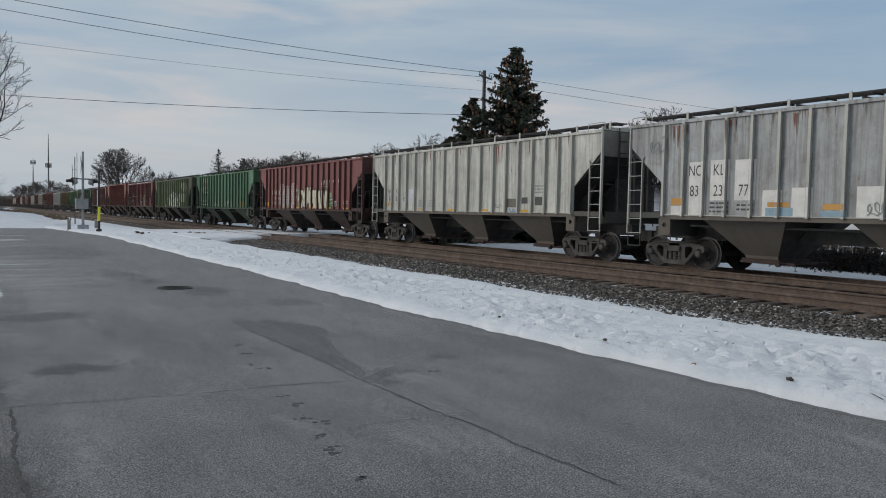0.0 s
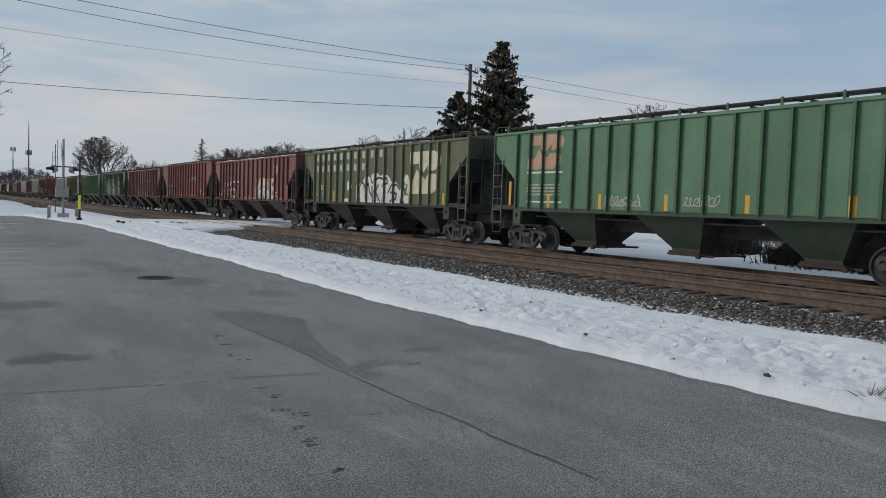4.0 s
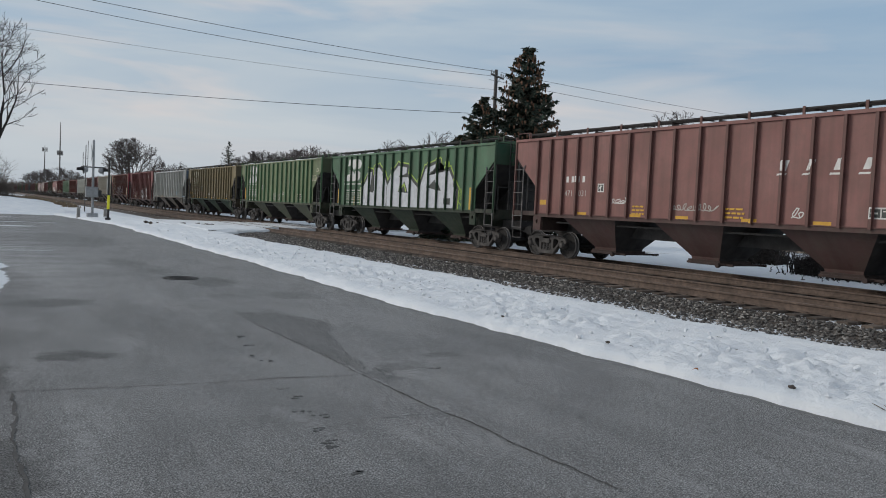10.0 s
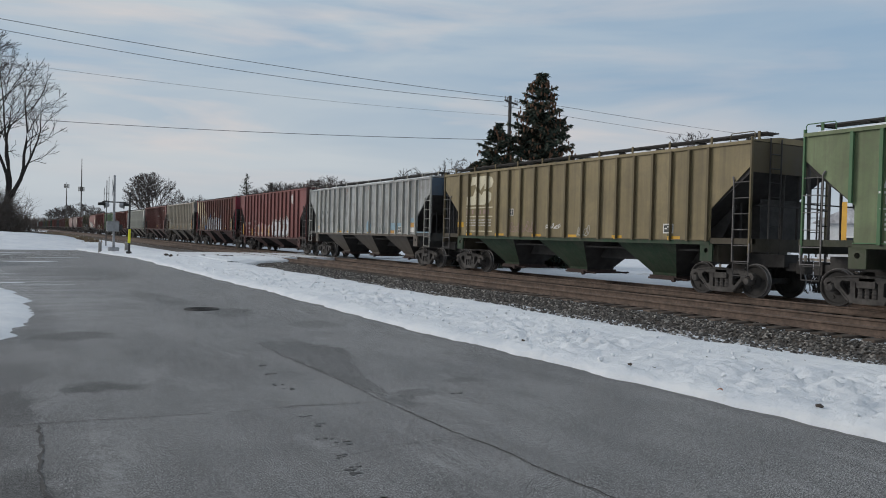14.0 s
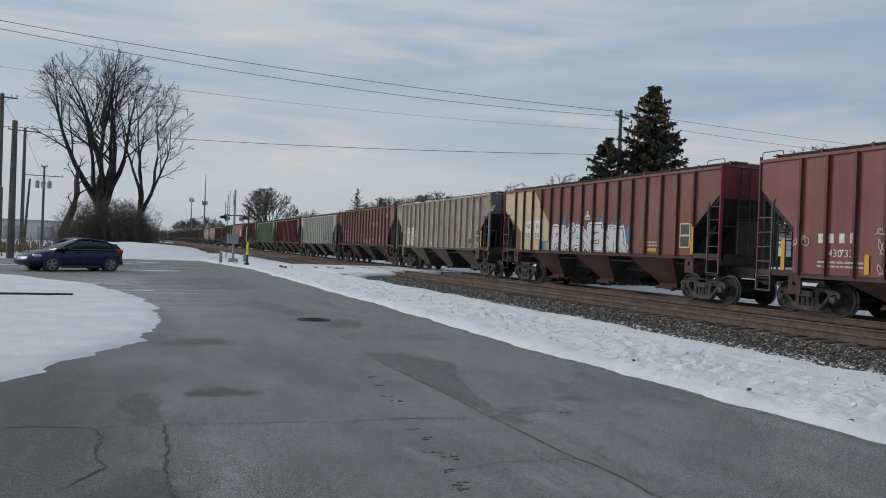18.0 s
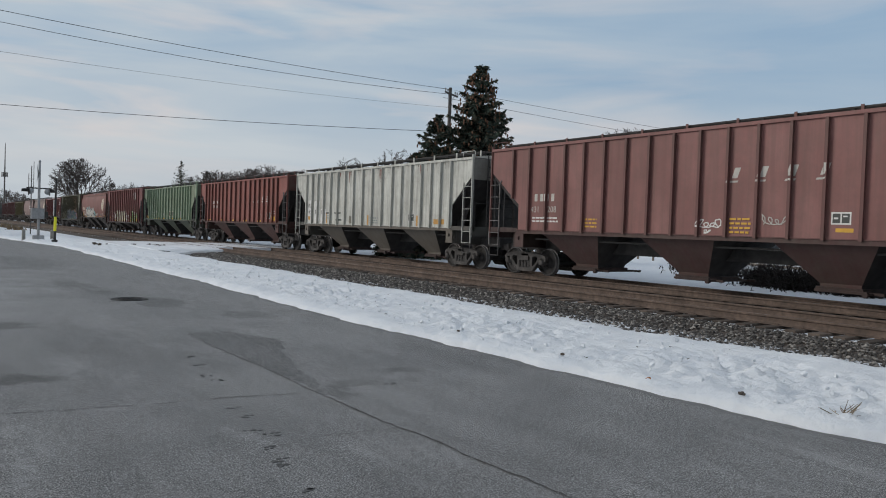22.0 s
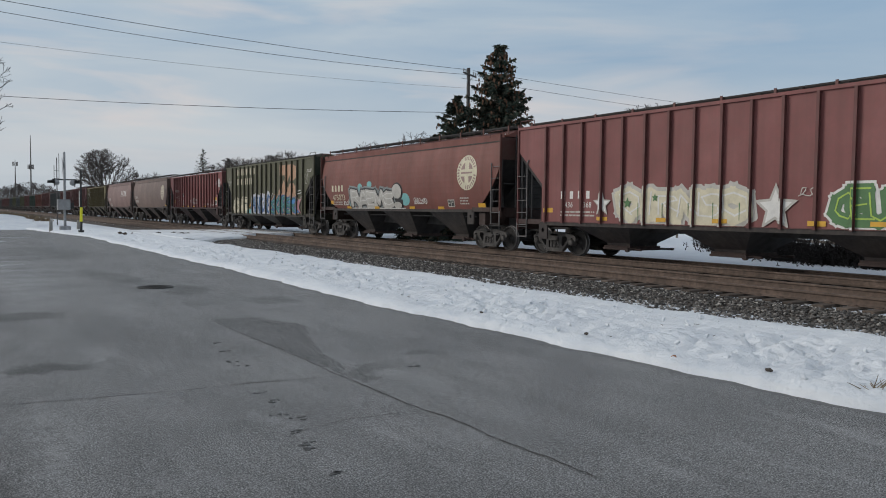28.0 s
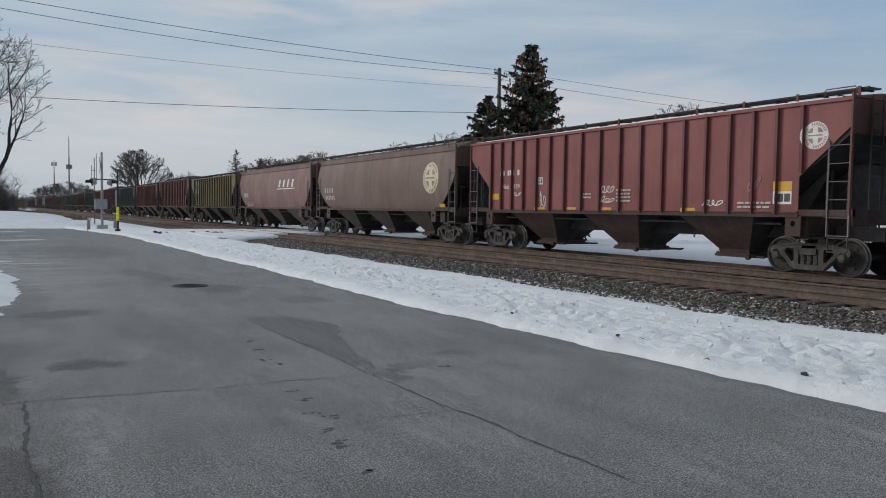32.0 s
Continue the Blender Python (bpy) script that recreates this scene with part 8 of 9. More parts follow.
    s.lay("graffiti", [("faded", tag(4.2, 1.8, 0.3, 0.5, 3) + tag(4.9, 1.75, 0.7, 0.3, 4) + tag(5.8, 1.7, 0.5, 0.5, 5)), ("white", tag(10.0, 1.66, 0.7, 0.16, 6, 0.04)), ("ghost", tag(8.4, 1.9, 0.6, 0.3, 8))])

    s = S[7]
    s.marks("white", 2.88, 3.95, 2.62, 4, 0.2)
    s.text("faded", "471", 2.82, 2.16, 0.28)
    s.text("faded", "031", 3.5, 2.16, 0.28)
    data_box(s, 4.43, 4.72, 2.3, 2.57)
    s.marks("white", 10.93, 13.7, 2.85, 4, 0.26, 0.35, True)
    data_box(s, 13.26, 13.71, 1.74, 2.0)
    s.rect("yellow", (13.94, 14.38, 1.63, 1.85), (1.5, 1.85, 1.85, 2.02))
    dashes(s, (3.5, 5.9, 7.7, 9.9, 11.9))
    s.lay("graffiti", [("white", tag(5.0, 1.95, 0.8, 0.2, 3, 0.06) + tag(11.3, 1.7, 0.3, 0.3, 5, 0.05)), ("faded", tag(7.5, 1.8, 1.6, 0.25, 4))])
    s.bars("yellow", 6.0, 6.5, 1.9, 3)
    s.bars("yellow", 9.4, 10.0, 1.9, 3)

    s = S[8]
    bn_logo(s, 2.0, 3.9, 2.8, 3.95, "white")
    s.rect("white", (1.98, 3.9, 2.62, 2.68), (2.0, 3.95, 2.3, 2.34), (2.06, 4.0, 1.66, 1.7))
    s.bars("faded", 2.05, 3.9, 2.2, 4)
    a = [(4.05, 1.55), (4.05, 2.35), (5.02, 3.28), (5.2, 3.25), (5.1, 2.3), (5.5, 2.3), (5.55, 3.4), (6.0, 3.48), (6.6, 3.1), (6.93, 2.6), (6.9, 1.52)]
    b = [(6.95, 1.52), (6.9, 2.5), (7.6, 3.2), (8.07, 3.5), (8.95, 3.4), (8.9, 3.1), (8.2, 2.95), (9.2, 2.95), (10.0, 2.46), (9.98, 1.54)]
    c = [(10.1, 1.54), (10.15, 2.4), (10.67, 3.3), (11.86, 3.56), (11.9, 3.3), (11.0, 3.0), (11.2, 3.15), (12.71, 3.18), (13.35, 2.37), (13.28, 1.58)]
    g = [a, b, c]
    holes = [[(8.1, 2.25), (9.1, 2.2), (8.75, 2.75)], [(10.9, 2.45), (12.1, 2.3), (11.6, 2.85)], [(5.0, 2.25), (5.45, 2.2), (5.4, 3.1), (5.2, 3.1)]]
    s.lay("graffiti", [("lime", outline(g, 0.4)), ("boxgrey", outline(g, 0.28)), ("silver", g), ("boxgrey", outline(g, 0.03) + holes), ("lime", strokes([(8.2, 2.3), (8.7, 2.62), (8.9, 2.3)], 0.08) + tag(13.4, 1.7, 0.35, 1.2, 4, 0.07) + [disc(12.6, 3.45, 0.12, 10), disc(12.35, 3.3, 0.08, 10)])], "silver block graffiti edged in lime and black")
    data_box(s, 12.47, 12.87, 1.73, 2.0, "boxgrey")
    uprights(s, (0.95, 3.1, 14.3))
    s.rect("yellow", (14.3, 14.44, 1.58, 2.45), (0.95, 1.07, 1.58, 2.4))

    s = S[9]
    bn_logo(s, 1.95, 3.85, 2.78, 4.0, "white")
    s.rect("white", (1.91, 3.83, 2.66, 2.71), (1.95, 3.83, 2.3, 2.34), (2.0, 3.85, 1.56, 1.6))
    s.bars("white", 2.0, 3.8, 2.22, 4)
    s.marks("faded", 2.0, 3.7, 2.42, 5, 0.18)
    uprights(s, (1.0, 2.35, 4.62, 7.19, 9.8, 12.13), 1.58)
    s.rect("yellow", (1.0, 1.13, 1.58, 2.5), (14.25, 14.38, 1.56, 2.5))
    data_box(s, 12.38, 12.82, 1.73, 2.05, "cream")
    data_box(s, 4.98, 5.24, 2.36, 2.64, "faded")
    s.lay("graffiti", [("faded", tag(7.45, 1.65, 0.8, 0.65, 3, 0.045) + tag(8.4, 1.65, 0.7, 0.65, 4, 0.05) + tag(9.15, 2.0, 0.5, 0.3, 5, 0.035)), ("cream", tag(14.5, 2.85, 0.8, 0.4, 6, 0.06) + tag(15.1, 3.4, 0.5, 0.4, 7, 0.06))])

    s = S[10]
    bn_logo(s, 1.95, 3.85, 2.8, 3.97, "cream")
    s.rect("cream", (1.92, 3.82, 2.66, 2.71), (1.94, 3.82, 2.3, 2.34), (1.95, 3.82, 1.7, 1.74))
    s.bars("faded", 1.98, 3.75, 2.2, 3)
    s.marks("ghost", 2.0, 3.75, 2.42, 6, 0.18)
    s.rect("yellow", (1.16, 1.64, 1.88, 2.1))
    dashes(s, (1.86, 4.2, 6.6, 8.6, 10.8, 13.2))
    data_box(s, 5.04, 5.3, 2.32, 2.6, "faded")
    s.lay("graffiti", [("white", tag(7.23, 1.85, 0.9, 0.22, 4, 0.045)), ("ghost", tag(5.0, 1.7, 1.7, 0.45, 5, 0.03)), ("faded", tag(9.0, 1.6, 0.7, 0.55, 7, 0.03))])
    data_box(s, 13.0, 13.4, 1.72, 2.0, "white")

    s = S[11]
    s.text("boxgrey", "NO", 2.26, 2.62, 0.33)
    s.text("boxgrey", "KL", 3.0, 2.62, 0.33)
    for k, d in enumerate(("83", "24", "58")):
        s.text("boxgrey", d, 2.27 + k * 0.78, 2.08, 0.33)
    s.rect("paleblue", (11.87, 13.2, 1.72, 2.08), (14.08, 14.55, 2.1, 2.3), (14.75, 15.9, 1.5, 1.66), name="sticker")
    s.rect("orange", (11.87, 12.5, 1.5, 1.7), (14.08, 14.55, 1.86, 2.08), (1.6, 1.95, 1.75, 1.95))
    s.rect("white", (14.08, 14.55, 1.64, 1.85), (1.6, 1.95, 1.55, 1.73), name="sticker")
    data_box(s, 12.72, 13.14, 1.58, 1.9)
    dashes(s, (4.9, 6.2, 9.0))
    s.lay("graffiti", [("slate", tag(4.9, 1.7, 0.5, 0.3, 2) + tag(7.6, 1.6, 0.9, 0.5, 3) + tag(10.4, 1.6, 0.8, 0.5, 4) + tag(8.2, 3.0, 0.1, 0.5, 5)), ("paleblue", [disc(9.2, 1.9, 0.3, 12, 0.35)])])

    s = S[12]
    s.marks("white", 2.11, 3.42, 1.98, 4, 0.25)
    s.text("white", "430", 2.18, 1.62, 0.28)
    s.text("white", "733", 3.02, 1.62, 0.28)
    s.bars("faded", 2.1, 3.5, 1.5, 2)
    wash = [box(4.7 + 0.72 * k, 5.36 + 0.72 * k, 1.11, 1.95 + 0.25 * ((k * 3) % 4) / 3) for k in range(5)]
    s.lay("graffiti", [("peach", wash[::2]), ("pink", wash[1::2]), ("faded", fat(word("OLIS", 4.9, 8.4, 1.25, 2.05, 4), 0.12))], "pastel pink and grey graffiti, half worn away")
    bubble(s, "CULO", 8.75, 12.5, 1.12, 2.5, 5, 0.34, "silver", "black", "silver graffiti letters with black edges", "faded", "white", 0.06)
    s.lay("graffiti", [("faded", tag(3.75, 2.2, 0.7, 0.3, 7) + tag(3.8, 1.7, 0.6, 0.4, 8) + tag(3.8, 1.2, 0.6, 0.4, 9) + tag(1.2, 1.9, 0.6, 0.3, 10))])
    uprights(s, (0.85, 3.55, 6.15, 7.85), 1.2, 0.5)
    s.rect("yellow", (0.85, 0.98, 1.3, 2.1))
    round_emblem(s, 13.2, 3.75, 0.32)

    s = S[13]
    s.lay("cream_end", [("creamcar", [[(0.02, 4.3), (0.02, 3.42), (1.76, 2.4), (1.76, 1.5), (4.5, 1.5), (4.57, 2.54), (2.94, 4.3)]])], "faded cream paint on one end")
    s.rect("white", (2.2, 2.98, 2.05, 2.9), (3.08, 3.86, 2.05, 2.9), name="white_panel")
    s.text("boxgrey", "NO", 2.27, 2.52, 0.34)
    s.text("boxgrey", "KL", 3.2, 2.52, 0.34)
    s.text("boxgrey", "830", 2.25, 2.1, 0.32)
    s.text("boxgrey", "018", 3.13, 2.1, 0.32)
    spikes = [[(u, z), (u + 0.42, z + 0.12), (u + 0.5, z + 0.5 + 0.2 * (k % 3))] for k, (u, z) in enumerate(((3.75, 1.52), (4.3, 1.55), (5.3, 2.3), (6.3, 2.35), (7.3, 2.3), (8.1, 2.25), (8.8, 2.3), (9.3, 2.2), (9.9, 1.9), (10.0, 1.55), (9.6, 1.6)))]
    bubble(s, "RKANENR", 4.75, 10.15, 1.53, 2.64, 42, 0.26, "silver", "boxgrey", "silver wildstyle graffiti on a blue cloud", "white", None, 0.035, False,
           [("blue", spikes + [box(3.75, 5.2, 1.52, 1.95), box(8.6, 10.3, 1.52, 2.2), disc(6.4, 2.35, 0.7, 12, 0.25), disc(8.6, 2.25, 0.9, 12, 0.3)]), ("orange", [box(4.1, 4.5, 1.62, 1.9)])])
    s.lay("crest", [("cream", [[(7.3, 2.84), (7.72, 2.84), (7.68, 3.0), (7.57, 3.06), (7.57, 3.16), (7.51, 3.24), (7.45, 3.16), (7.45, 3.06), (7.34, 3.0)]]), ("rustpanel", [box(7.36, 7.66, 2.89, 2.95)])], "small cream crest")
    s.rect("rustpanel", (12.87, 13.7, 2.98, 4.0), name="patched_sheet")
    s.lay("door_panel", [("rustpanel", [box(12.95, 13.75, 1.5, 2.85)]), ("cream", [box(13.19, 13.7, 1.78, 2.6)]), ("boxgrey", [box(13.23, 13.66, 1.82, 2.16), box(13.23, 13.66, 2.22, 2.56)])])
    s.rect("yellow", (11.45, 11.94, 1.63, 1.75), (13.78, 13.9, 1.56, 2.55))
    s.bars("faded", 11.4, 12.0, 1.98, 2)

    s = S[14]
    s.rect("white", (2.17, 2.98, 2.1, 2.76), (3.06, 3.88, 2.1, 2.76), name="white_panel")
    s.text("boxgrey", "NO", 2.4, 2.48, 0.28)
    s.text("boxgrey", "KL", 3.2, 2.48, 0.28)
    s.text("boxgrey", "828", 2.28, 2.16, 0.28)
    s.text("boxgrey", "557", 3.12, 2.16, 0.28)
    s.rect("cream", (2.2, 2.98, 1.64, 2.06), (3.06, 3.85, 1.64, 2.06), name="old_panel")
    s.lay("data_panel", [("cream", [box(13.45, 13.96, 1.8, 2.57)]), ("boxgrey", [box(13.49, 13.92, 1.84, 2.17), box(13.49, 13.92, 2.22, 2.53)])])
    s.rect("orange", (1.17, 1.3, 1.55, 2.5), (3.8, 3.92, 1.55, 1.97), (6.36, 6.48, 1.55, 1.97), (8.8, 8.92, 1.55, 1.97), (11.36, 11.48, 1.55, 2.0), (14.02, 14.15, 1.55, 2.5))
    s.rect("boxgrey", (12.48, 13.1, 1.8, 2.02), name="old_panel")
    s.rect("faded", (6.6, 7.26, 1.64, 1.84), name="old_panel")
    s.lay("graffiti", [("white", tag(1.4, 2.3, 0.6, 0.5, 4, 0.04)), ("faded", tag(15.0, 3.5, 0.6, 0.5, 5, 0.05))])
    s.bars("slate", 8.0, 8.6, 1.95, 3)
    s.bars("slate", 11.7, 12.2, 1.95, 3)

    s = S[15]
    s.marks("faded", 2.34, 3.42, 2.5, 4, 0.24)
    s.text("faded", "431", 2.18, 2.14, 0.28)
    s.text("faded", "208", 2.92, 2.14, 0.28)
    s.bars("white", 2.25, 3.5, 1.98, 2)
    s.marks("faded", 9.8, 12.85, 3.0, 4, 0.26, 0.35, True)
    data_box(s, 12.39, 12.84, 1.87, 2.15)
    s.rect("yellow", (12.5, 12.9, 1.7, 1.79))
    s.lay("graffiti", [("white", tag(8.75, 1.75, 0.75, 0.25, 5, 0.08) + tag(9.0, 1.6, 0.2, 0.1, 6, 0.04) + tag(13.9, 3.6, 0.9, 0.5, 7, 0.05)), ("faded", tag(10.6, 1.85, 0.7, 0.25, 8))])
    s.bars("yellow", 4.7, 5.2, 1.95, 3)
    s.bars("yellow", 9.8, 10.4, 2.0, 4)

    s = S[16]
    s.rect("white", (1.47, 2.1, 1.57, 2.75), (2.25, 2.88, 1.57, 2.7), (3.03, 3.66, 1.57, 2.3), name="white_panel")
    s.marks("boxgrey", 1.54, 1.98, 2.38, 2, 0.2)
    s.text("boxgrey", "46", 1.56, 2.06, 0.28)
    s.text("boxgrey", "36", 2.34, 2.06, 0.28)
    s.text("boxgrey", "08", 3.12, 2.06, 0.28)
    s.rect("orange", (1.52, 1.95, 1.74, 1.92), (3.69, 3.8, 1.56, 2.08), (8.0, 8.12, 1.56, 2.0), (12.2, 12.32, 1.56, 2.0), (13.5, 14.25, 1.66, 1.86))
    s.rect("boxgrey", (3.7, 4.15, 2.06, 2.13), (4.6, 5.3, 2.06, 2.13), (4.8, 5.4, 1.72, 1.8), name="painted_bar")
    s.bars("slate", 3.7, 4.2, 1.98, 2)
    data_box(s, 11.6, 12.05, 1.75, 2.08, "white")
    s.rect("olivebox", (6.2, 6.5, 1.6, 1.95), name="old_panel")
    s.bars("slate", 8.4, 9.0, 1.9, 3)

    s = S[17]
    s.marks("white", 2.8, 4.0, 2.72, 4, 0.2)
    s.marks("faded", 2.8, 4.0, 2.42, 6, 0.2, name="painted_bar")
    s.marks("white", 10.71, 13.6, 2.84, 4, 0.26, 0.35, True)
    data_box(s, 13.1, 13.55, 1.74, 2.1)
    s.rect("yellow", (13.72, 14.28, 1.64, 1.88))
    dashes(s, (1.9, 4.6, 6.9, 9.15, 11.6))
    s.bars("faded", 13.75, 14.25, 2.2, 2)
    s.lay("graffiti", [("ghost", tag(11.6, 1.75, 0.5, 0.6, 5))])

    s = S[18]
    s.marks("faded", 1.8, 2.28, 2.4, 2, 0.25)
    for k, d in enumerate(("46", "22", "35")):
        s.text("faded", d, 1.18 + k * 0.66, 1.88, 0.3)
    s.rect("yellow", (1.1, 1.62, 1.57, 1.8))
    dashes(s, (4.1, 4.9, 6.56, 9.27, 11.66))
    s.lay("data_panel", [("cream", [box(8.38, 8.86, 1.77, 2.2), box(9.23, 9.7, 1.77, 2.2)]), ("olivebox", [box(8.42, 8.82, 1.81, 2.16), box(9.27, 9.66, 1.81, 2.16)])])
    s.lay("graffiti", [("white", tag(11.65, 1.7, 0.55, 0.6, 5, 0.05)), ("faded", tag(10.5, 1.75, 0.5, 0.35, 6, 0.03) + tag(4.1, 2.1, 0.4, 0.3, 7, 0.025) + tag(2.6, 2.1, 0.8, 0.3, 8, 0.025))])
    s.bars("faded", 3.3, 3.9, 2.1, 3)
    s.bars("faded", 6.5, 7.0, 2.05, 3)

    s = S[19]
    s.marks("white", 2.29, 3.8, 1.9, 4, 0.24)
    s.text("white", "436", 2.3, 1.62, 0.25)
    s.text("white", "368", 3.1, 1.62, 0.25)
    s.bars("faded", 2.3, 3.8, 1.5, 2)

    def star(u, z, r):
        return [(u + r * (1 if i % 2 == 0 else 0.45) * math.sin(i * math.pi / 5), z + r * (1 if i % 2 == 0 else 0.45) * math.cos(i * math.pi / 5)) for i in range(10)]
    bubble(s, "OIRNSO", 4.75, 9.35, 1.12, 2.25, 51, 0.4, "cream", "faded", "dripping white graffiti with pale edges", "faded", "white", 0.03, True, (), [("leafgreen", [star(5.2, 1.75, 0.17), star(6.25, 1.9, 0.13)] + drips((5.6, 6.5, 7.4, 8.2, 9.0), 1.2, 1.75))])
    for u, z, r in ((10.02, 1.62, 0.62), (4.15, 1.72, 0.4)):
        s.lay("graffiti", [("faded", [star(u, z, r)]), ("white", [star(u, z, r * 0.74)])], "white sprayed star with a pale edge")
    bubble(s, "CEULOB", 11.35, 14.1, 1.13, 2.22, 61, 0.3, "leafgreen", "white", "green bubble graffiti edged in white", None, "lime", 0.06)
    s.lay("graffiti", [("faded", tag(10.5, 1.9, 0.5, 0.4, 7, 0.025))])
    round_emblem(s, 13.0, 3.68, 0.38)
    s.rect("yellow", (13.54, 14.02, 1.24, 1.49), (10.85, 11.3, 1.2, 1.32), (1.5, 1.85, 1.45, 1.6))
    s.rect("white", (14.05, 14.22, 1.32, 1.52), name="sticker")
    dashes(s, (3.9, 6.3, 8.2, 12.3), 1.22)

    s = S[20]
    s.marks("cream", 1.33, 2.85, 2.4, 4, 0.31)
    s.text("cream", "475073", 1.38, 1.95, 0.42, 1.18)
    s.bars("faded", 1.3, 2.5, 1.88, 2)
    bubble(s, "RAEMS", 3.5, 8.0, 1.5, 2.55, 71, 0.3, "faded", "black", "silver bubble graffiti with black edges and aqua clouds", "slate", "white", 0.075, True,
           [("aqua", [disc(4.6, 2.55, 0.28, 12, 0.2), disc(5.6, 2.68, 0.26, 12, 0.16), disc(8.95, 1.95, 0.42, 14, 0.28), disc(3.45, 1.75, 0.18, 12, 0.3)]), ("black", [disc(8.3, 2.3, 0.52, 20, 0.42), box(7.75, 8.75, 1.5, 1.95)])],
           [("faded", [disc(8.3, 2.32, 0.43, 20, 0.33), disc(8.3, 1.7, 0.36, 16, 0.15)]), ("white", strokes([(3.6, 1.54), (8.9, 1.54)], 0.07))])
    s.lay("graffiti", [("white", tag(9.7, 1.75, 1.1, 0.3, 6, 0.045) + tag(2.6, 1.7, 0.7, 0.4, 7, 0.035))])
    round_emblem(s, 13.85, 2.95, 0.68, "cream", "ghost")
    s.rect("yellow", (14.5, 14.97, 1.56, 1.77), (1.06, 1.4, 1.76, 1.93))
    dashes(s, (3.0, 6.0, 9.3, 11.6), 1.53)
    data_box(s, 12.4, 12.88, 1.62, 1.92, "faded")
    s.bars("faded", 13.3, 13.9, 2.0, 3)

    s = S[21]
    s.marks("cream", 2.5, 6.3, 3.75, 10, 0.42)
    s.marks("cream", 2.5, 5.8, 3.1, 8, 0.42)
    bn_logo(s, 10.42, 13.5, 2.0, 4.1, "peach")
    bubble(s, "CIE", 1.75, 4.85, 1.12, 2.2, 81, 0.26, "cream", "boxgrey", "cream graffiti outlined in grey", "cream", None, 0.05, True, [("orange", [box(1.75, 2.0, 1.15, 2.0), box(4.0, 4.5, 1.2, 1.7)])])
    s.lay("graffiti", [("orange", [[(5.0, 1.55), (5.85, 2.15), (5.6, 1.7)], [(5.05, 1.5), (5.7, 1.4), (5.3, 1.15)]]), ("aqua", [box(4.95, 5.5, 1.12, 1.45)])], "orange and aqua sprayed arrow")
    bubble(s, "AJNKUNS", 5.7, 9.2, 1.12, 2.5, 93, 0.15, "navy", "silver", "blue and white spiky graffiti", "silver", "aqua", 0.07, False, [("cream", [box(8.9, 9.3, 1.15, 2.0)])])
    bubble(s, "SKARENS", 9.35, 13.9, 1.12, 2.35, 101, 0.2, "teal", "navy", "teal wildstyle graffiti with pink and blue", "peach", "aqua", 0.06, False,
           [("peach", [disc(9.8, 1.7, 0.6, 12, 0.5), disc(12.0, 2.2, 1.2, 14, 0.3)]), ("leafgreen", [box(9.4, 9.9, 1.2, 1.8), box(11.5, 12.0, 1.3, 2.2)]), ("orange", [box(12.3, 12.7, 1.2, 2.0)])],
           [("blue", [[(12.2, 1.9), (13.6, 2.1), (13.2, 1.75)], [(13.3, 1.2), (14.1, 1.3), (13.6, 1.9)]]), ("pink", [[(13.5, 1.9), (14.4, 2.1), (13.9, 1.6), (14.3, 1.2), (13.6, 1.5)]])])
    s.lay("graffiti", [("white", strokes([(13.75, 2.35), (14.3, 2.4)], 0.05) + strokes([(13.8, 2.5), (14.2, 2.55)], 0.05) + strokes([(14.0, 1.9), (14.3, 2.2)], 0.035) + strokes([(9.4, 2.2), (9.7, 2.45)], 0.04))])
    s.lay("graffiti", [("faded", tag(0.4, 3.1, 0.6, 0.6, 5, 0.03) + tag(14.6, 2.9, 0.5, 0.7, 6, 0.03) + tag(14.9, 3.55, 0.7, 0.3, 7, 0.03))])

    s = S[22]
    s.marks("white", 2.24, 3.5, 2.82, 4, 0.2)
    s.text("white", "466", 2.16, 2.32, 0.26)
    s.text("white", "439", 2.88, 2.32, 0.26)
    data_box(s, 4.45, 4.72, 2.45, 2.7)
    round_emblem(s, 15.13, 3.37, 0.33)
    s.lay("data_panel", [("yellow", [box(14.12, 14.56, 2.07, 2.3)]), ("white", [box(14.12, 14.56, 1.74, 2.06)]), ("boxgrey", [box(14.16, 14.33, 1.8, 2.0), box(14.36, 14.52, 1.8, 2.0)])])
    s.lay("graffiti", [("white", tag(7.7, 1.8, 0.6, 0.25, 5, 0.05) + tag(7.7, 2.1, 0.6, 0.25, 6, 0.05) + tag(11.85, 1.7, 0.6, 0.3, 7, 0.05) + tag(4.5, 1.65, 0.4, 0.55, 8, 0.04) + tag(2.9, 2.05, 0.5, 0.2, 9, 0.04)), ("ghost", tag(13.2, 2.05, 0.4, 0.4, 10, 0.03))])
    dashes(s, (4.4, 6.07, 7.78, 11.13))
    s.rect("yellow", (1.57, 2.0, 1.92, 2.15))
    s.bars("faded", 8.6, 9.1, 2.2, 4)
    s.bars("faded", 6.9, 7.3, 2.1, 2)
    s.bars("faded", 13.0, 14.0, 1.8, 2)

    s = S[23]
    s.marks("faded", 1.2, 2.6, 2.42, 4, 0.26)
    s.marks("faded", 1.25, 2.7, 2.0, 6, 0.24, name="painted_bar")
    round_emblem(s, 13.85, 2.92, 0.7, "cream", "ghost")
    s.rect("yellow", (14.5, 14.97, 1.56, 1.77))
    s = S[24]
    s.marks("white", 9.7, 13.2, 2.9, 4, 0.5, 0.35)
    s.rect("white", (9.4, 13.0, 2.76, 2.82), name="painted_bar")
    s.marks("faded", 1.3, 2.6, 2.3, 4, 0.3)
    s.lay("graffiti", [("faded", tag(2.0, 1.6, 1.5, 0.4, 5, 0.06))])
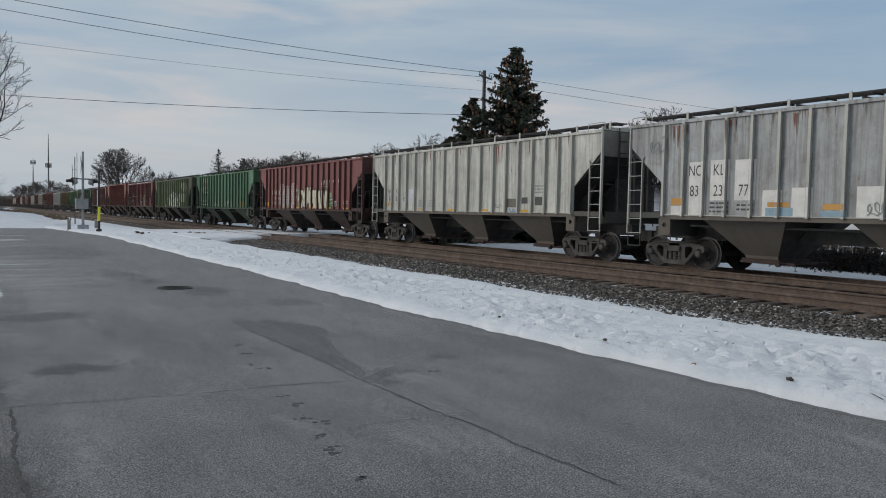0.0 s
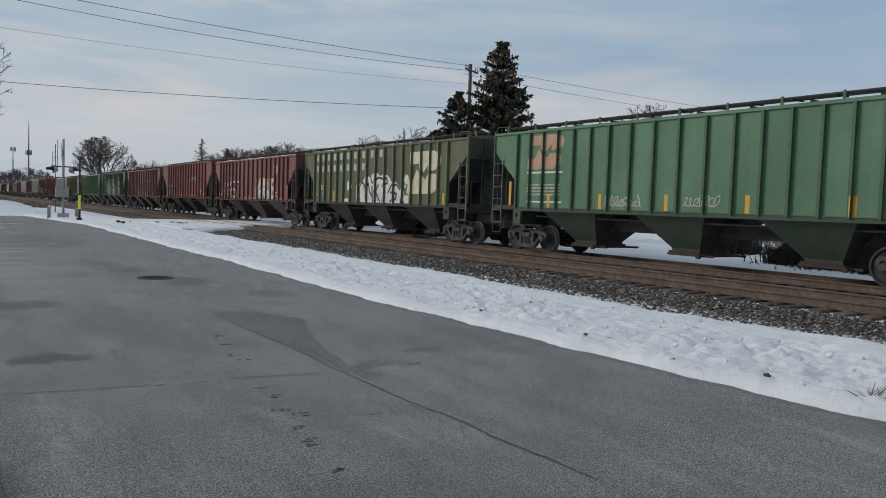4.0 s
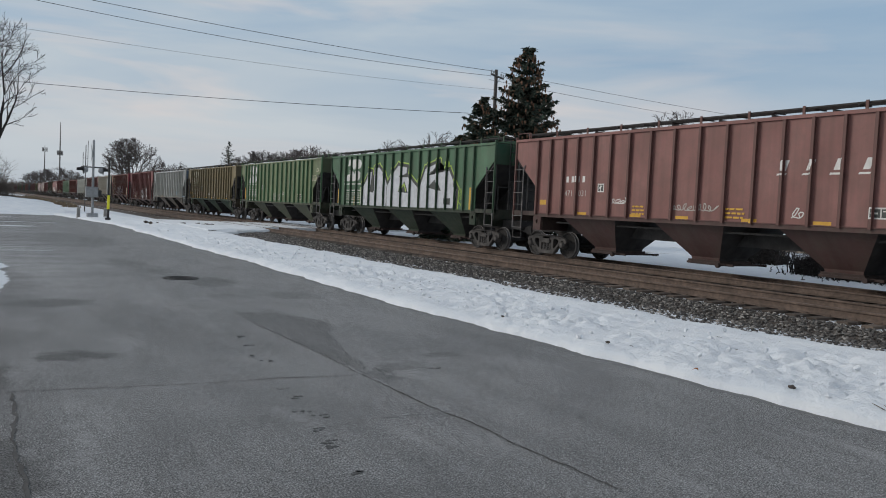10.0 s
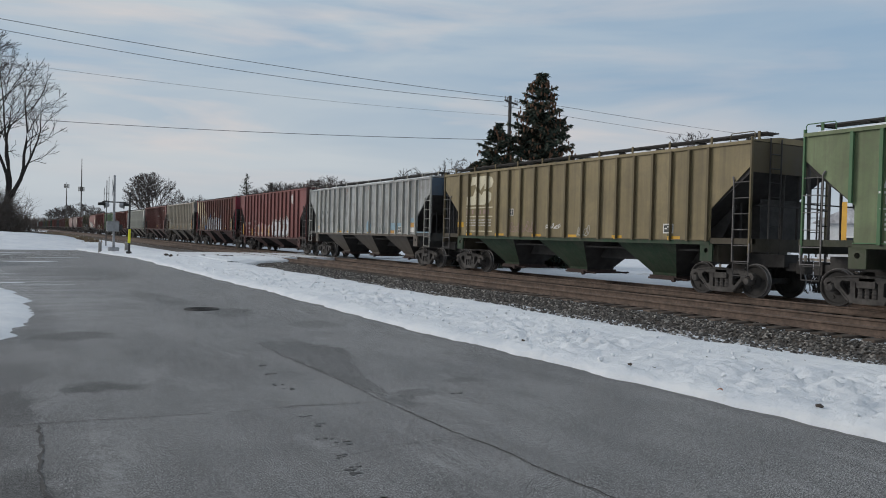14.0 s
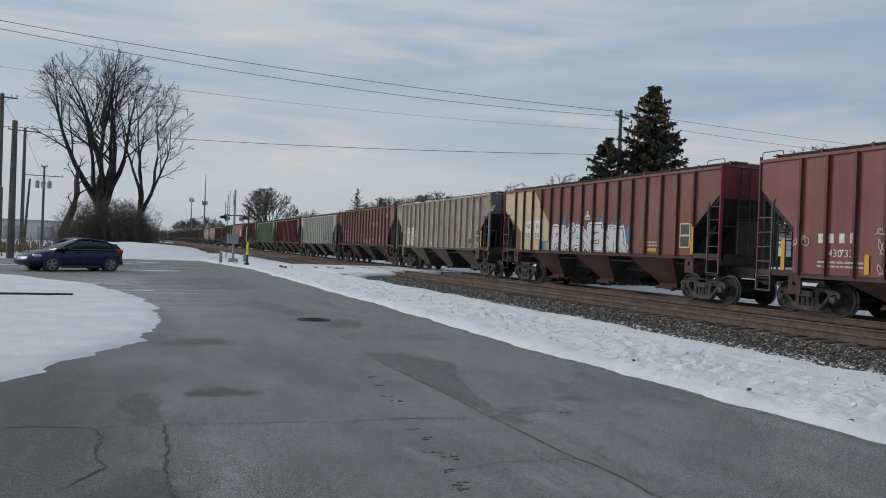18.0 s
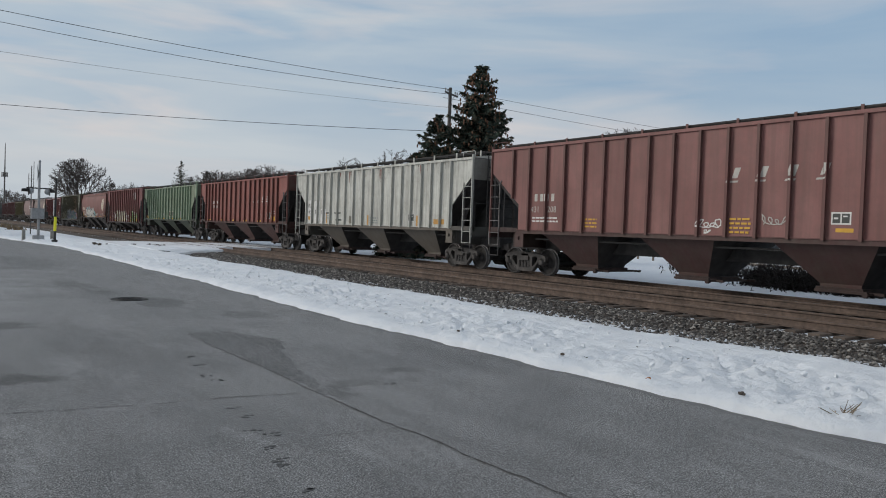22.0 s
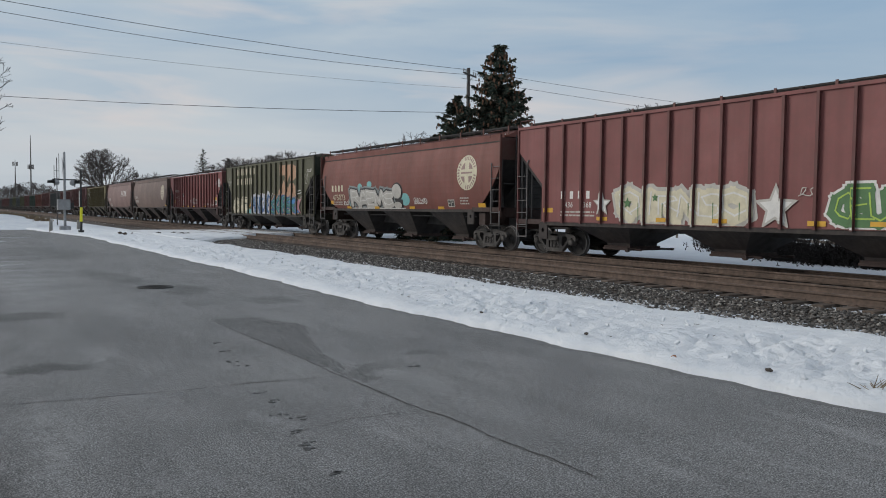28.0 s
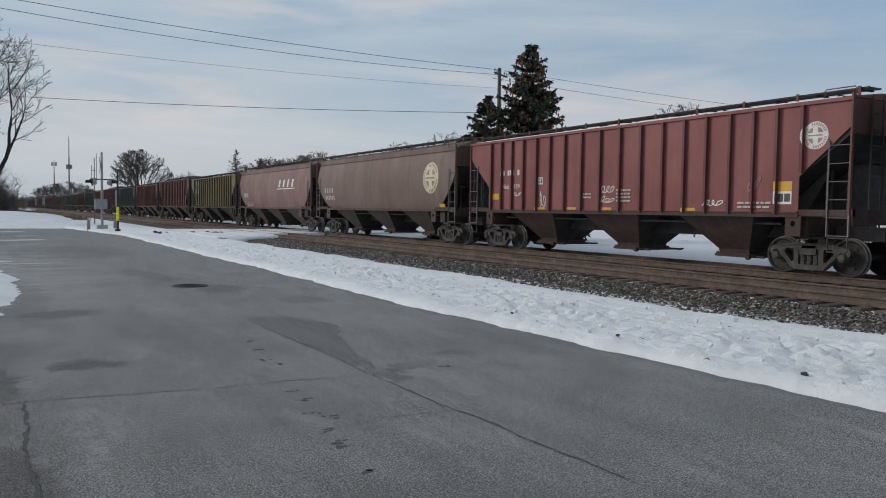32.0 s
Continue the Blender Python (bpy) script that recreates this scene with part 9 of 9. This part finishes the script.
    s = S[25]
    bn_logo(s, 1.45, 3.35, 2.7, 3.95, "white")
    s.rect("white", (1.45, 3.35, 2.5, 2.58), (1.45, 3.35, 1.7, 1.78))
    s.bars("white", 1.5, 3.3, 2.3, 4)


paint_train()


# ---- the parked hatchback ----
def build_hatchback():
    M["car_blue"] = mat_plain("dark_blue_car_paint", (0.013, 0.017, 0.072), 0.25, 0.3, 0.15, 2, 0)
    M["car_glass"] = mat_plain("tinted_car_glass", (0.015, 0.017, 0.02), 0.06, 0, 0.1, 2, 0)
    M["tyre"] = mat_plain("tyre_rubber", (0.02, 0.02, 0.021), 0.85, 0, 0.3, 12, 0.2)
    M["alloy"] = mat_plain("alloy_wheel", (0.36, 0.36, 0.36), 0.4, 0.3, 0.15, 6, 0)
    M["tail_red"] = mat_plain("red_tail_lens", (0.3, 0.012, 0.015), 0.2, 0, 0.1, 4, 0)
    M["lamp_clear"] = mat_plain("clear_lamp_lens", (0.5, 0.52, 0.55), 0.15, 0, 0.1, 4, 0)
    # forwards is +y in the car's own space
    car = empty("parked_car", "dark blue five-door hatchback parked beside the snow", "car", "", pose(-2.78, 38.3, 0, 0, 0, 119.5))

    def shell(stations, n=10):
        """Loft of rounded sections: y, half width at sill, half width at top, bottom, top."""
        bm = bm_new()
        rings = []
        for y, w0, w1, z0, z1 in stations:
            r = []
            for sgn in (1, -1):
                pts = [(w0 * 0.86, z0), (w0, z0 + (z1 - z0) * 0.22), (w0, z0 + (z1 - z0) * 0.6), (w1, z0 + (z1 - z0) * 0.9), (w1 * 0.8, z1)]
                seq = pts if sgn > 0 else pts[::-1]
                r += [bm.verts.new((sgn * x, y, z)) for x, z in seq]
            rings.append(r)
        for a, b in zip(rings, rings[1:]):
            for i in range(len(a)):
                bm.faces.new((a[i], a[(i + 1) % len(a)], b[(i + 1) % len(a)], b[i]))
        bm.faces.new(rings[0])
        bm.faces.new(rings[-1][::-1])
        bmesh.ops.recalc_face_normals(bm, faces=bm.faces[:])
        return bm
    body = shell([(-1.93, 0.7, 0.66, 0.42, 0.9), (-1.87, 0.85, 0.78, 0.28, 1.02), (-1.5, 0.91, 0.84, 0.2, 1.04), (-0.6, 0.91, 0.86, 0.19, 1.0), (0.6, 0.91, 0.86, 0.19, 0.97), (1.2, 0.9, 0.82, 0.2, 0.93), (1.75, 0.88, 0.76, 0.22, 0.82), (2.16, 0.8, 0.64, 0.26, 0.68), (2.28, 0.66, 0.5, 0.34, 0.56)])
    bd = part("body", body, M["car_blue"], car, smooth=True)
    cabin = shell([(-1.86, 0.6, 0.5, 0.95, 1.0), (-1.62, 0.68, 0.54, 0.97, 1.2), (-1.15, 0.75, 0.6, 0.97, 1.36), (-0.4, 0.79, 0.61, 0.95, 1.455), (0.0, 0.79, 0.61, 0.94, 1.455), (0.55, 0.77, 0.6, 0.93, 1.22), (1.15, 0.72, 0.6, 0.9, 0.95)])
    part("cabin", cabin, M["car_glass"], car, "dark tinted window glass", smooth=True)
    roof = shell([(-1.8, 0.48, 0.44, 1.1, 1.13), (-1.58, 0.56, 0.52, 1.2, 1.26), (-1.15, 0.62, 0.57, 1.33, 1.4), (-0.4, 0.65, 0.59, 1.42, 1.5), (-0.05, 0.64, 0.58, 1.41, 1.49), (0.1, 0.62, 0.57, 1.38, 1.43)])
    part("roof", roof, M["car_blue"], car, smooth=True)
    for s in (-1, 1):
        for y0, z0, y1, z1, w, nm in ((0.1, 1.43, 1.16, 0.92, 0.06, "front_pillar"), (-0.42, 1.44, -0.44, 0.95, 0.08, "door_pillar"), (-1.05, 1.38, -1.1, 0.97, 0.05, "rear_pillar"), (-1.5, 1.26, -1.7, 0.99, 0.3, "hatch_pillar")):
            bm = bm_new()
            add_prism(bm, [(y0 - w / 2, z0), (y0 + w / 2, z0), (y1 + w / 2, z1), (y1 - w / 2, z1)], *sorted((s * 0.56, s * 0.81)), 'x')
            for v in bm.verts:
                if abs(v.co.x) > 0.7:
                    v.co.x = s * (0.815 - (v.co.z - 0.95) * 0.36)
                else:
                    v.co.x = s * (0.74 - (v.co.z - 0.95) * 0.36)
            part(nm, bm, M["car_blue"], car)
        bm = bm_new()
        add_box(bm, *sorted((s * 0.8, s * 0.875)), -1.6, 1.1, 0.985, 1.0)
        part("window_trim", bm, M["alloy"], car, "bright window trim")
        part("mirror", bbox(*sorted((s * 0.88, s * 1.05)), 0.72, 0.92, 0.93, 1.08, 0.04), M["car_blue"], car)
        part("sill_skirt", bbox(*sorted((s * 0.84, s * 0.915)), -0.85, 0.95, 0.16, 0.27, 0.02), M["dark_paint"], car)
        part("tail_lamp", bbox(*sorted((s * 0.6, s * 0.89)), -1.91, -1.6, 0.8, 1.02, 0.05), M["tail_red"], car)
        part("headlamp", bbox(*sorted((s * 0.5, s * 0.86)), 1.72, 2.06, 0.6, 0.74, 0.05), M["lamp_clear"], car)
        part("fog_lamp", bbox(*sorted((s * 0.5, s * 0.66)), 2.06, 2.14, 0.36, 0.46, 0.02), M["lamp_clear"], car)
        for y in (0.25, -0.75):
            part("door_handle", bbox(*sorted((s * 0.9, s * 0.935)), y - 0.1, y + 0.1, 0.83, 0.87, 0.01), M["car_blue"], car)
        for y in (0.95, 0.02, -1.0):
            part("door_gap", bbox(*sorted((s * 0.9, s * 0.9135)), y - 0.006, y + 0.006, 0.28, 0.95, 0), M["dark_paint"], car)
        for y in (-1.3, 1.34):
            arch = bm_new()
            add_lathe(arch, [(s * 0.6, 0.36), (s * 0.918, 0.36), (s * 0.918, 0.02)], 24, 'x', (0, y, 0.33))
            part("wheel_arch", arch, M["dark_paint"], car)
            bm = bm_new()
            add_lathe(bm, [(s * 0.7, 0.2), (s * 0.7, 0.29), (s * 0.73, 0.318), (s * 0.89, 0.318), (s * 0.922, 0.295), (s * 0.922, 0.225), (s * 0.9, 0.215)], 30, 'x', (0, y, 0.318))
            wh = part("wheel", bm, M["tyre"], car, "black tyre on an alloy rim")
            bm = bm_new()
            add_lathe(bm, [(s * 0.9, 0.232), (s * 0.928, 0.23), (s * 0.928, 0.212), (s * 0.9, 0.205)], 30, 'x', (0, y, 0.318))
            for k in range(10):
                a = (k // 2) * math.tau / 5 + (k % 2) * 0.36
                d = Vector((0, math.cos(a), math.sin(a)))
                c = Vector((s * 0.922, y, 0.318))
                add_tube(bm, c + d * 0.03, c + d * 0.22, 0.02, 0.016, 4)
            add_lathe(bm, [(s * 0.91, 0.045), (s * 0.935, 0.04), (s * 0.937, 0.005)], 12, 'x', (0, y, 0.318))
            part("rim", bm, M["alloy"], wh)
    part("front_bumper", bbox(-0.72, 0.72, 2.04, 2.2, 0.24, 0.44, 0.06), M["dark_paint"], car)
    part("grille", bbox(-0.5, 0.5, 2.13, 2.19, 0.46, 0.56, 0.02), M["dark_paint"], car)
    part("spoiler", bbox(-0.5, 0.5, -1.86, -1.74, 1.11, 1.145, 0.012), M["car_blue"], car)
    part("rear_bumper", bbox(-0.78, 0.78, -1.98, -1.8, 0.28, 0.52, 0.06), M["car_blue"], car)
    pl = part("plate", bbox(-0.16, 0.16, -1.96, -1.91, 0.66, 0.78, 0.005), M["white"], car)
    part("plate_bar", bbox(-0.12, 0.12, -1.966, -1.958, 0.69, 0.75, 0), M["dark_paint"], pl)


build_hatchback()


# ---- what moves ----
def motions():
    """The train rolls by at an even speed, its wheels turning with it."""
    for car, u in TRAIN:
        walk(car, [(t, pose(TRACK_X[1], u - SPEED * t, RAIL_Z)) for t in (0, 4, 8, 12, 16, 20, 24, 28, 32)])
    step = 1 / FPS
    turn = math.degrees(SPEED / WR)
    first = WHEELS[0]
    walk(first, [(i * step, pose(0, 0, WR, turn * i * step)) for i in range(32 * FPS + 1)])
    data = first.animation_data
    for w in WHEELS[1:]:
        w.rotation_mode = "QUATERNION"
        keys = w.animation_data_create()
        keys.action = data.action
        keys.action_slot = data.action_slot


motions()
